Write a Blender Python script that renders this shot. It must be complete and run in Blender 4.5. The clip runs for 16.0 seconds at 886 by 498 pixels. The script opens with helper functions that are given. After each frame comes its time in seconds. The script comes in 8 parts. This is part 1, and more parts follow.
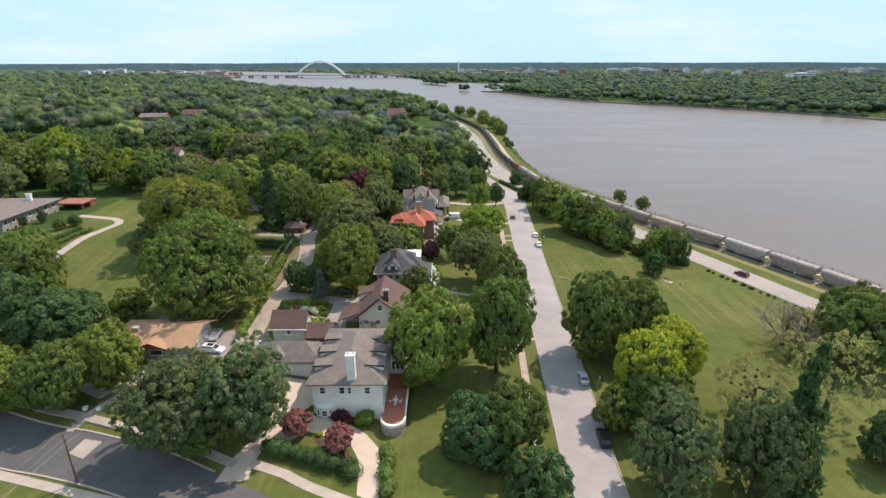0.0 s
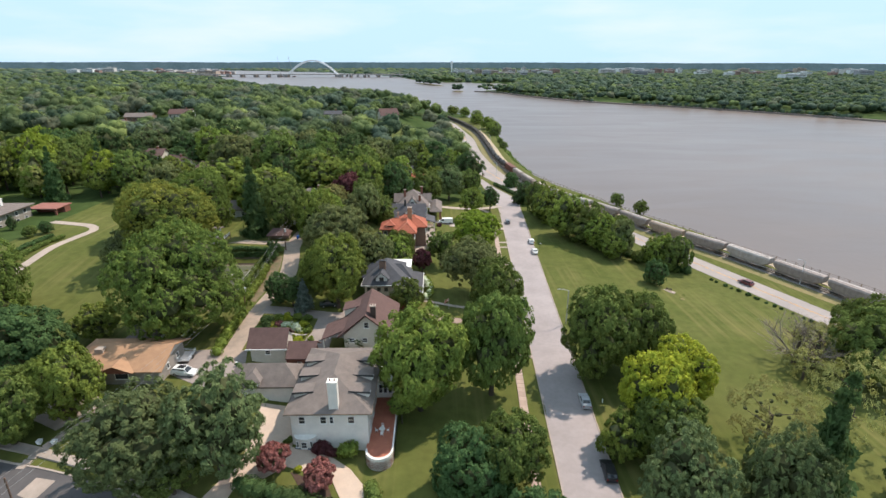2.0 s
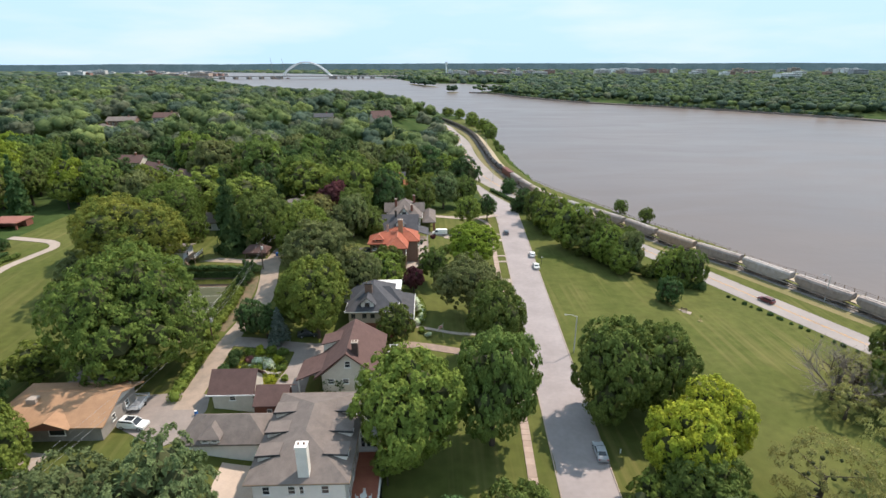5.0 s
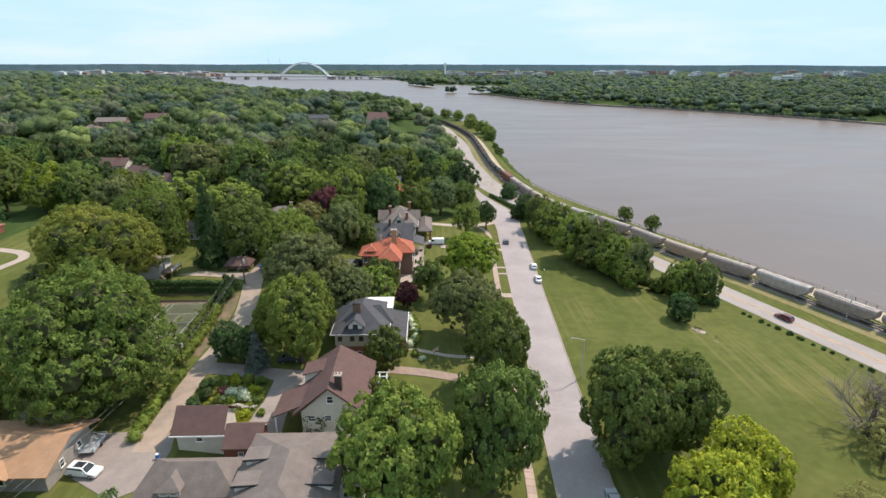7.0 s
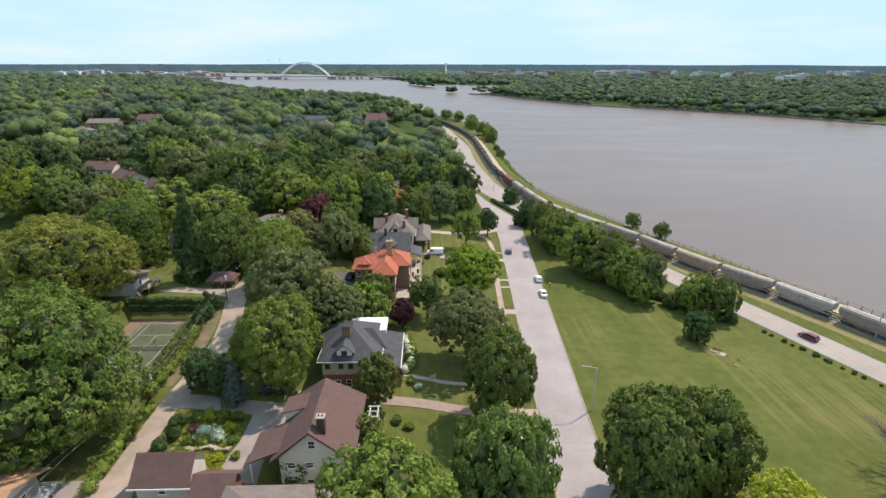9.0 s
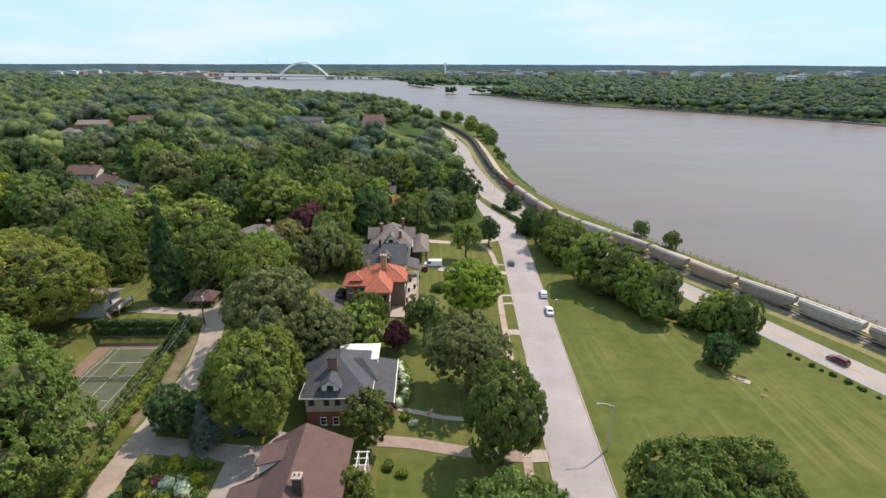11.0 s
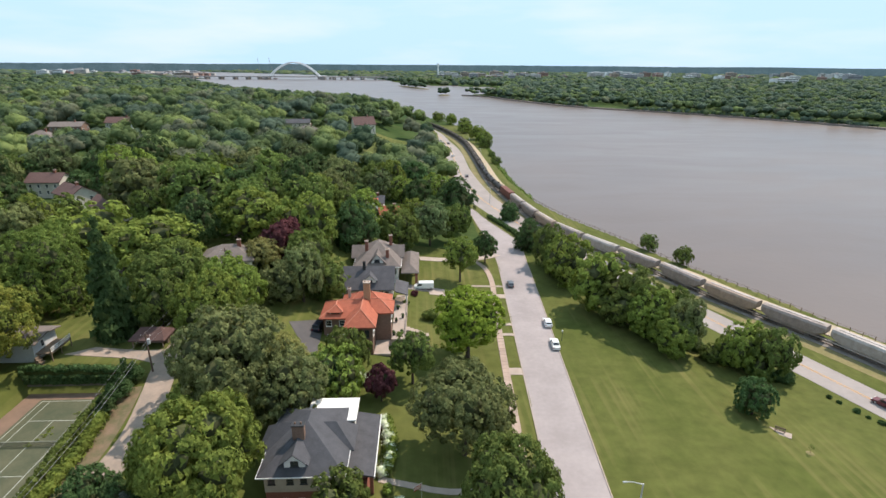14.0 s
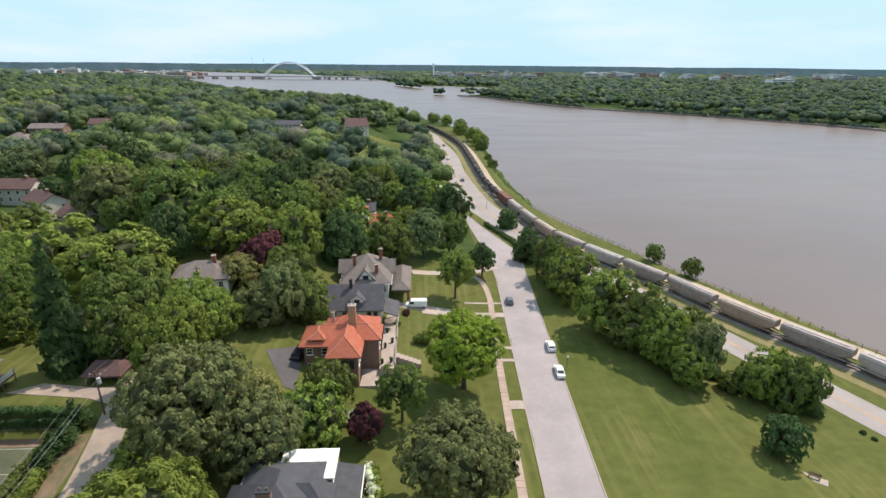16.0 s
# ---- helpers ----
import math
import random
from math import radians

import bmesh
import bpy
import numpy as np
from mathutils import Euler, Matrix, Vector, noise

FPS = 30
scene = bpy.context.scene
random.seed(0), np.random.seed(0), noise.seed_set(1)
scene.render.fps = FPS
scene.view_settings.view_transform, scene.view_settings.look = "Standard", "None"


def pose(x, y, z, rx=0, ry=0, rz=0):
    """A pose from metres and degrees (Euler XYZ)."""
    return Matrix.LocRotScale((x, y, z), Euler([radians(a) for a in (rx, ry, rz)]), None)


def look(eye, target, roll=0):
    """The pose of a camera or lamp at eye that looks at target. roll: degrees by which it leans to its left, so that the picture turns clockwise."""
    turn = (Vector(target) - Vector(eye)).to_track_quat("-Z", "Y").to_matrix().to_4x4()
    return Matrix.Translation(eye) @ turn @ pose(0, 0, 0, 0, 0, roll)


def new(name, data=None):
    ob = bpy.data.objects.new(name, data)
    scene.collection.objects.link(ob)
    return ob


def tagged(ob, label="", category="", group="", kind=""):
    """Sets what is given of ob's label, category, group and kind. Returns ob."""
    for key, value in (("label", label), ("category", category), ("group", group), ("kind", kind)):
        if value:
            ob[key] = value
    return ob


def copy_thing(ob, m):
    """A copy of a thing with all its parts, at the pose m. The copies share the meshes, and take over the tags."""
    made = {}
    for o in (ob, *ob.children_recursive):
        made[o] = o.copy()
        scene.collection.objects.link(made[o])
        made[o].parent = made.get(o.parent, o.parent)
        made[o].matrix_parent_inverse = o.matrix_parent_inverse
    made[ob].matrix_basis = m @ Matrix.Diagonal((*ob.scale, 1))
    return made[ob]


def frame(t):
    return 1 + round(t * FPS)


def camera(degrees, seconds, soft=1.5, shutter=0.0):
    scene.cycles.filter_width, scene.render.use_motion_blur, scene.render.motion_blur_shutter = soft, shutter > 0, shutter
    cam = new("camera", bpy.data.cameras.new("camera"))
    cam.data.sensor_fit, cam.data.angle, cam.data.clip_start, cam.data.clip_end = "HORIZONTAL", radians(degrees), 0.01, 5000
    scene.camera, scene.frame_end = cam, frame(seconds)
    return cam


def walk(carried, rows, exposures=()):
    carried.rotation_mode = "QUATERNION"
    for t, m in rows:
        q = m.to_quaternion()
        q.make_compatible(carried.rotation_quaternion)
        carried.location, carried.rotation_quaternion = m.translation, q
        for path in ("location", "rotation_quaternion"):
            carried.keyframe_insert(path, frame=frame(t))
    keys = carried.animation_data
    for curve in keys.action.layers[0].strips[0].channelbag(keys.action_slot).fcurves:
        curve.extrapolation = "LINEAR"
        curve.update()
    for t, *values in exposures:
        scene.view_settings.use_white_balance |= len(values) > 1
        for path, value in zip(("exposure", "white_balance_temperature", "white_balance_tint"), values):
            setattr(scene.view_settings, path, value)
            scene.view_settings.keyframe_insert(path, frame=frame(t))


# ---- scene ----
cam = camera(81.2, 16.0)
PATH = [
    (0, (-1.661, -1.806, 59.882), (-1.654, 0.073, 59.197), -0.1),
    (0.5, (-1.576, 0.143, 59.871), (-1.564, 2.022, 59.185), -0.0),
    (1, (-1.488, 2.222, 59.835), (-1.469, 4.1, 59.149), -0.0),
    (1.5, (-1.349, 4.408, 59.78), (-1.323, 6.286, 59.094), 0.1),
    (2, (-1.151, 6.685, 59.727), (-1.119, 8.563, 59.041), 0.1),
    (2.5, (-0.898, 8.978, 59.664), (-0.863, 10.856, 58.978), 0.0),
    (3, (-0.707, 11.43, 59.597), (-0.668, 13.308, 58.913), -0.0),
    (3.5, (-0.524, 13.962, 59.538), (-0.483, 15.841, 58.853), -0.0),
    (4, (-0.427, 16.524, 59.477), (-0.382, 18.403, 58.793), -0.1),
    (6.5, (0.478, 29.818, 58.953), (0.531, 31.698, 58.273), 0.0),
    (7, (0.741, 32.501, 58.931), (0.795, 34.382, 58.252), 0.1),
    (7.5, (1.003, 35.124, 58.91), (1.057, 37.004, 58.23), 0.0),
    (8, (1.271, 37.771, 58.894), (1.324, 39.652, 58.215), 0.0),
    (8.5, (1.435, 40.42, 58.91), (1.486, 42.301, 58.231), 0.1),
    (9, (1.606, 43.186, 58.923), (1.657, 45.066, 58.244), 0.1),
    (11.5, (2.246, 57.466, 58.873), (2.302, 59.347, 58.194), 0.2),
    (12, (2.319, 60.346, 58.884), (2.381, 62.226, 58.206), 0.3),
    (12.5, (2.406, 63.358, 58.883), (2.474, 65.238, 58.204), 0.3),
    (13, (2.561, 66.336, 58.862), (2.633, 68.216, 58.184), 0.4),
    (13.5, (2.725, 69.336, 58.831), (2.801, 71.216, 58.153), 0.4),
    (14, (2.935, 72.283, 58.809), (3.016, 74.163, 58.132), 0.4),
    (14.5, (3.163, 75.247, 58.801), (3.249, 77.126, 58.123), 0.4),
    (15, (3.415, 78.315, 58.78), (3.505, 80.194, 58.102), 0.5),
    (15.5, (3.668, 81.301, 58.78), (3.763, 83.18, 58.102), 0.5),
    (16, (3.959, 84.26, 58.814), (4.056, 86.14, 58.137), 0.5),
]
walk(cam, [(t, look(eye, target, roll)) for t, eye, target, roll in PATH], exposures=((0, 0.27, 6560, 14), (16, 0.24, 6560, 14)))

# ---- light ----
world = bpy.data.worlds.new("sky")
scene.world = world
world.use_nodes = True
wn = world.node_tree.nodes
wl = world.node_tree.links
SUN_EL, SUN_AZ = radians(54), radians(52)          # height; clockwise from +y
sky = wn.new("ShaderNodeTexSky")
sky.sky_type = "NISHITA"
sky.sun_disc = False
sky.sun_elevation = SUN_EL
sky.sun_rotation = SUN_AZ
sky.air_density, sky.dust_density, sky.ozone_density = 1.0, 2.5, 1.0
# thin high cloud veils the blue
cloud_co = wn.new("ShaderNodeTexCoord")
cloud_map = wn.new("ShaderNodeMapping")
cloud_map.inputs["Scale"].default_value = (1.4, 1.4, 7.0)
cloud_noise = wn.new("ShaderNodeTexNoise")
cloud_noise.inputs["Scale"].default_value = 1.7
cloud_noise.inputs["Detail"].default_value = 6
cloud_ramp = wn.new("ShaderNodeMapRange")
cloud_ramp.inputs["From Min"].default_value = 0.45
cloud_ramp.inputs["From Max"].default_value = 0.68
veil = wn.new("ShaderNodeMix")
veil.data_type = "RGBA"
veil.inputs["A"].default_value = (4.3, 6.4, 8.1, 1)
veil.inputs["B"].default_value = (5.9, 7.0, 8.1, 1)
cloud_mix = wn.new("ShaderNodeMix")
cloud_mix.data_type = "RGBA"
cloud_mix.inputs["Factor"].default_value = 0.97
wl.new(cloud_co.outputs["Generated"], cloud_map.inputs["Vector"])
wl.new(cloud_map.outputs["Vector"], cloud_noise.inputs["Vector"])
wl.new(cloud_noise.outputs["Fac"], cloud_ramp.inputs["Value"])
wl.new(cloud_ramp.outputs["Result"], veil.inputs["Factor"])
wl.new(veil.outputs["Result"], cloud_mix.inputs["B"])
wl.new(sky.outputs["Color"], cloud_mix.inputs["A"])
wl.new(cloud_mix.outputs["Result"], wn["Background"].inputs["Color"])
wn["Background"].inputs["Strength"].default_value = 0.12
sun_data = bpy.data.lights.new("sun", "SUN")
sun_data.energy, sun_data.angle, sun_data.color = 4.5, radians(0.6), (1.0, 0.905, 0.785)
sun = new("sun", sun_data)
sun_dir = Vector((math.sin(SUN_AZ) * math.cos(SUN_EL), math.cos(SUN_AZ) * math.cos(SUN_EL), math.sin(SUN_EL)))
sun.matrix_world = look(sun_dir * 200, (0, 0, 0))


# ---- materials ----
def mat(name, a, b=None, scale=3.0, rough=0.8, bump=0.0, bscale=None, fine=0.0, metal=0.0, island=0.0, rand=0.0, coords="Object", spec=0.28):
    """Two tones mixed by noise at one scale, a finer grain over them, relief, and per-piece or per-object variation."""
    m = bpy.data.materials.new(name)
    m.use_nodes = True
    n, l = m.node_tree.nodes, m.node_tree.links
    p = n["Principled BSDF"]
    p.inputs["Roughness"].default_value = rough
    p.inputs["Metallic"].default_value = metal
    p.inputs["Specular IOR Level"].default_value = spec
    b = b or tuple(c * 0.8 for c in a)
    co = n.new("ShaderNodeTexCoord")
    t1 = n.new("ShaderNodeTexNoise")
    t1.inputs["Scale"].default_value = scale
    t1.inputs["Detail"].default_value = 6
    t1.inputs["Roughness"].default_value = 0.62
    l.new(co.outputs[coords], t1.inputs["Vector"])
    r = n.new("ShaderNodeMapRange")
    r.inputs["From Min"].default_value, r.inputs["From Max"].default_value = 0.33, 0.67
    l.new(t1.outputs["Fac"], r.inputs["Value"])
    mx = n.new("ShaderNodeMix")
    mx.data_type = "RGBA"
    mx.inputs["A"].default_value, mx.inputs["B"].default_value = (*a, 1), (*b, 1)
    l.new(r.outputs["Result"], mx.inputs["Factor"])
    out = mx.outputs["Result"]
    value = None
    for source, amount in (("fine", fine), ("island", island), ("rand", rand)):
        if not amount:
            continue
        if source == "fine":
            g = n.new("ShaderNodeTexNoise")
            g.inputs["Scale"].default_value = scale * 9
            g.inputs["Detail"].default_value = 4
            l.new(co.outputs[coords], g.inputs["Vector"])
            src = g.outputs["Fac"]
        elif source == "island":
            src = n.new("ShaderNodeNewGeometry").outputs["Random Per Island"]
        else:
            src = n.new("ShaderNodeObjectInfo").outputs["Random"]
        mr = n.new("ShaderNodeMapRange")
        mr.inputs["To Min"].default_value, mr.inputs["To Max"].default_value = 1 - amount, 1 + amount
        l.new(src, mr.inputs["Value"])
        if value is None:
            value = mr.outputs["Result"]
        else:
            mu = n.new("ShaderNodeMath")
            mu.operation = "MULTIPLY"
            l.new(value, mu.inputs[0])
            l.new(mr.outputs["Result"], mu.inputs[1])
            value = mu.outputs["Value"]
    if value is not None:
        hs = n.new("ShaderNodeHueSaturation")
        l.new(out, hs.inputs["Color"])
        l.new(value, hs.inputs["Value"])
        out = hs.outputs["Color"]
    l.new(out, p.inputs["Base Color"])
    if bump:
        bn = n.new("ShaderNodeTexNoise")
        bn.inputs["Scale"].default_value = bscale or scale * 6
        bn.inputs["Detail"].default_value = 4
        l.new(co.outputs[coords], bn.inputs["Vector"])
        bp = n.new("ShaderNodeBump")
        bp.inputs["Strength"].default_value = bump
        bp.inputs["Distance"].default_value = 0.1
        l.new(bn.outputs["Fac"], bp.inputs["Height"])
        l.new(bp.outputs["Normal"], p.inputs["Normal"])
    return m


def leaf_mat(name, a, b, rand=0.17, hue=0.011, island=0.3):
    m = mat(name, a, b, scale=0.35, rough=0.8, island=island, rand=rand, spec=0.08)
    n, l = m.node_tree.nodes, m.node_tree.links
    p = n["Principled BSDF"]
    src = p.inputs["Base Color"].links[0].from_socket
    info = n.new("ShaderNodeObjectInfo")
    mr = n.new("ShaderNodeMapRange")
    mr.inputs["To Min"].default_value, mr.inputs["To Max"].default_value = 0.5 - hue, 0.5 + hue
    l.new(info.outputs["Random"], mr.inputs["Value"])
    hs = n.new("ShaderNodeHueSaturation")
    l.new(src, hs.inputs["Color"])
    l.new(mr.outputs["Result"], hs.inputs["Hue"])
    l.new(hs.outputs["Color"], p.inputs["Base Color"])
    bn = n.new("ShaderNodeTexNoise")
    bn.inputs["Scale"].default_value = 2.6
    bn.inputs["Detail"].default_value = 3
    l.new(n["Texture Coordinate"].outputs["Object"], bn.inputs["Vector"])
    bp = n.new("ShaderNodeBump")
    bp.inputs["Strength"].default_value = 0.8
    bp.inputs["Distance"].default_value = 0.35
    l.new(bn.outputs["Fac"], bp.inputs["Height"])
    l.new(bp.outputs["Normal"], p.inputs["Normal"])
    tr = n.new("ShaderNodeBsdfTranslucent")
    l.new(hs.outputs["Color"], tr.inputs["Color"])
    ms = n.new("ShaderNodeMixShader")
    ms.inputs["Fac"].default_value = 0.36
    l.new(p.outputs["BSDF"], ms.inputs[1])
    l.new(tr.outputs["BSDF"], ms.inputs[2])
    l.new(ms.outputs["Shader"], n["Material Output"].inputs["Surface"])
    return m


LAWN = mat("lawn", (0.072, 0.087, 0.020), (0.104, 0.110, 0.031), scale=0.05, rough=0.95, bump=0.5, bscale=6, fine=0.35, spec=0.1)
# dry patches and mower streaks
ln, ll = LAWN.node_tree.nodes, LAWN.node_tree.links
lc = ln.new("ShaderNodeTexCoord")
lm = ln.new("ShaderNodeMapping")
lm.inputs["Scale"].default_value = (0.75, 0.012, 0.1)
lm.inputs["Rotation"].default_value = (0, 0, radians(-4))
ls = ln.new("ShaderNodeTexNoise")
ls.inputs["Scale"].default_value = 1.0
ls.inputs["Detail"].default_value = 3
lp = ln.new("ShaderNodeTexNoise")
lp.inputs["Scale"].default_value = 0.035
lp.inputs["Detail"].default_value = 5
la = ln.new("ShaderNodeMath")
la.operation = "MULTIPLY"
lr = ln.new("ShaderNodeMapRange")
lr.inputs["From Min"].default_value, lr.inputs["From Max"].default_value = 0.26, 0.46
lr.inputs["To Max"].default_value = 0.62
lx = ln.new("ShaderNodeMix")
lx.data_type = "RGBA"
lx.inputs["B"].default_value = (0.185, 0.160, 0.060, 1)
lb = ln["Principled BSDF"].inputs["Base Color"]
ll.new(lb.links[0].from_socket, lx.inputs["A"])
ll.new(lc.outputs["Object"], lm.inputs["Vector"])
ll.new(lm.outputs["Vector"], ls.inputs["Vector"])
ll.new(lc.outputs["Object"], lp.inputs["Vector"])
ll.new(ls.outputs["Fac"], la.inputs[0])
ll.new(lp.outputs["Fac"], la.inputs[1])
ll.new(la.outputs["Value"], lr.inputs["Value"])
ll.new(lr.outputs["Result"], lx.inputs["Factor"])
ll.new(lx.outputs["Result"], lb)
WOODS = mat("woodland_floor", (0.030, 0.055, 0.016), (0.060, 0.085, 0.026), scale=0.03, rough=1, bump=1.0, bscale=0.12, fine=0.4, spec=0.05)
# far woods and fields, with blue distance haze put into the base colour
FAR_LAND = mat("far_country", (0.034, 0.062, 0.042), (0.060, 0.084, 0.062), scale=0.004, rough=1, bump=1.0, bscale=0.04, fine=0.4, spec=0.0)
ASPHALT = mat("dark_asphalt", (0.078, 0.072, 0.072), (0.102, 0.094, 0.092), scale=0.25, rough=0.9, bump=0.1, bscale=20, fine=0.12)
STREET = mat("worn_street_concrete", (0.342, 0.296, 0.286), (0.272, 0.236, 0.228), scale=0.12, rough=0.9, bump=0.1, bscale=14, fine=0.12)
ROADWAY = mat("river_road_concrete", (0.325, 0.282, 0.258), (0.262, 0.230, 0.214), scale=0.1, rough=0.9, fine=0.1)
CONCRETE = mat("pale_concrete", (0.395, 0.318, 0.265), (0.31, 0.256, 0.214), scale=0.5, rough=0.9, fine=0.12)
GRAVEL = mat("track_gravel", (0.16, 0.14, 0.125), (0.24, 0.21, 0.18), scale=0.6, rough=1, bump=0.5, bscale=5, fine=0.3)
SAND = mat("dry_grass", (0.23, 0.18, 0.090), (0.14, 0.135, 0.048), scale=0.15, rough=1, fine=0.3)
TRUNK = mat("bark", (0.10, 0.075, 0.055), (0.06, 0.048, 0.038), scale=2.0, rough=0.95, bump=0.5)
LEAF = leaf_mat("leaves_green", (0.163, 0.211, 0.053), (0.112, 0.155, 0.041))
LEAF_DARK = leaf_mat("leaves_dark", (0.094, 0.152, 0.054), (0.066, 0.113, 0.041))
LEAF_OLIVE = leaf_mat("leaves_olive", (0.206, 0.228, 0.087), (0.147, 0.172, 0.067))
LEAF_LIGHT = leaf_mat("leaves_light", (0.224, 0.277, 0.055), (0.155, 0.206, 0.046))
LEAF_LIME = leaf_mat("leaves_lime", (0.244, 0.319, 0.040), (0.172, 0.241, 0.033))
LEAF_YELLOW = leaf_mat("leaves_yellow", (0.46, 0.46, 0.050), (0.23, 0.29, 0.036))
LEAF_GOLD = leaf_mat("leaves_gold", (0.320, 0.325, 0.062), (0.120, 0.190, 0.044))
LEAF_PURPLE = leaf_mat("leaves_purple", (0.158, 0.058, 0.063), (0.090, 0.038, 0.042))
LEAF_PINK = leaf_mat("leaves_red", (0.408, 0.162, 0.144), (0.264, 0.120, 0.100))
LEAF_BLUE = leaf_mat("needles_blue", (0.175, 0.215, 0.175), (0.115, 0.150, 0.120))
LEAF_COOL = leaf_mat("leaves_grey_green", (0.163, 0.207, 0.086), (0.120, 0.162, 0.067))
LEAF_BROWN = leaf_mat("leaves_brownish", (0.346, 0.324, 0.114), (0.250, 0.255, 0.090))
# boughs inside the crowns, with the shade between leaves put into the colour
INNER_SHADE = mat("inner_boughs", (0.082, 0.088, 0.042), (0.056, 0.064, 0.030), scale=1.2, rough=1, fine=0.4, spec=0.05)
TWIG = mat("bare_twigs", (0.26, 0.22, 0.19), (0.18, 0.15, 0.13), scale=1.5, rough=0.95)
PETAL = mat("white_blossom", (0.72, 0.72, 0.58), (0.30, 0.40, 0.17), scale=1.2, rough=0.8, island=0.2)


# ---- the lie of the land ----
def sm(a, b, v):
    k = min(1.0, max(0.0, (v - a) / (b - a)))
    return k * k * (3 - 2 * k)


def line_x(knots):
    ys = [k[0] for k in knots]
    xs = [k[1] for k in knots]
    return lambda y: float(np.interp(y, ys, xs))


# edges of the bluff street, shores of the river (each: y, x)
street_left = line_x([(-150, 5.6), (62, 18.8), (150, 24.0), (235, 28.8), (262, 29.3), (287, 27.5), (315, 26), (354, 25),
                      (411, 22), (500, 19), (602, 20), (700, 8), (800, -30), (950, -130), (1200, -290), (1600, -550), (2200, -880), (2600, -1030), (2900, -1530), (4000, -3030)])
street_right = line_x([(-150, 14.8), (62, 28), (235, 38.8), (250, 40), (266, 40), (280, 37), (296, 33), (318, 28)])
shore = line_x([(-400, 420), (-50, 232), (105, 166), (152, 144), (178, 132), (200, 122), (215, 116), (230, 108), (248, 99),
                (274, 89), (305, 75), (336, 66), (354, 64), (390, 60.5), (442, 60), (533, 63), (625, 57), (732, 42), (800, 10), (950, -100),
                (1200, -260), (1600, -520), (2200, -850), (2600, -1000), (2900, -1500), (4000, -3000)])
far_shore = line_x([(-400, 1600), (250, 1000), (400, 820), (560, 655), (670, 565), (735, 525), (825, 455), (889, 395), (992, 282),
                    (1137, 202), (1290, 150), (1332, 92), (1345, 130), (1500, 210), (1780, 240), (1960, -20), (2200, -95), (2500, -160), (3000, -380),
                    (3500, -760), (4200, -1700)])
LOWER = [(141.2, 64.5), (125.2, 99.5), (110.2, 136.5), (96.3, 170.5), (72.2, 229.8), (55, 268), (48.5, 287), (39.6, 318), (32.6, 352), (27.8, 415), (27.4, 490), (24.6, 545), (17.6, 612), (2, 690)]
lower_mid = line_x([(y, x) for x, y in LOWER])
WATER = -13.0


def street_z(y):
    return -5.6 - 3.3 * sm(225, 312, y)


def ground_z(x, y):
    xs, xf = shore(y), far_shore(y)
    r = math.hypot(x, y)
    if x > xs:
        if x < xf:
            d = min(x - xs, xf - x)
            return -13.2 - 3 * sm(0, 12, d)
        return -12.6 + 2.6 * sm(0, 14, x - xf)
    xl, xr = street_left(y), street_right(y)
    zs = street_z(y)
    if x < xl:
        u = xl - x
        z = zs + 0.12 * sm(0, 0.6, u) + 7.0 * sm(4, 66, u)
        z += 3.6 * sm(120, 163, y) * sm(38, 62, u)
        z -= 3.6 * sm(92, 62, y) * sm(25, 70, u)
        z -= 1.5 * sm(112, 88, y) * sm(18, 34, u) * sm(66, 50, u)
        z += 4 * sm(170, 330, u)
        z += 4 * sm(300, 700, y) * sm(8, 160, u) - 9 * sm(800, 1300, r)
        z += 30 * sm(450, 1100, u) * sm(500, 1000, r) * sm(2600, 1500, r)
        court = sm(-71.5, -70, x) * sm(-51.5, -52.6, x) * sm(120, 123, y) * sm(157.6, 156.6, y)
        z += (0.75 - z) * court
        if y > 700:
            z = -12 + (z + 12) * sm(0, 60, xs - x)
        return z
    lo = lower_mid(y) - 6.2
    if y < 318 and x > xr:
        w = max(lo - xr, 1.0)
        z = zs + (-9.0 - zs) * sm(0.28 * w, w, x - xr)
    elif x <= xr and y < 318:
        z = zs
    else:
        z = -9.0
    if x >= lo:
        z = -9.0
    z += (-13.4 + 9.0) * sm(5.0, 0.0, xs - x)
    return z


# ---- building blocks ----
def mesh_of(name, verts, faces, material):
    me = bpy.data.meshes.new(name)
    me.from_pydata(verts, [], faces)
    me.materials.append(material)
    me.update()
    return me


def part(name, bm, material, parent=None, label=""):
    me = bpy.data.meshes.new(name)
    bmesh.ops.recalc_face_normals(bm, faces=bm.faces)
    bm.to_mesh(me)
    bm.free()
    me.materials.append(material)
    ob = new(name, me)
    ob.parent = parent
    return tagged(ob, label)


def thing(name, m, label, category, group="", kind=""):
    ob = new(name)
    ob.empty_display_size = 0.2
    ob.matrix_world = m
    return tagged(ob, label, category, group, kind)


def box(bm, x0, y0, z0, x1, y1, z1):
    v = [bm.verts.new(p) for p in ((x0, y0, z0), (x1, y0, z0), (x1, y1, z0), (x0, y1, z0), (x0, y0, z1), (x1, y0, z1), (x1, y1, z1), (x0, y1, z1))]
    for f in ((0, 3, 2, 1), (4, 5, 6, 7), (0, 1, 5, 4), (1, 2, 6, 5), (2, 3, 7, 6), (3, 0, 4, 7)):
        bm.faces.new([v[i] for i in f])
    return v


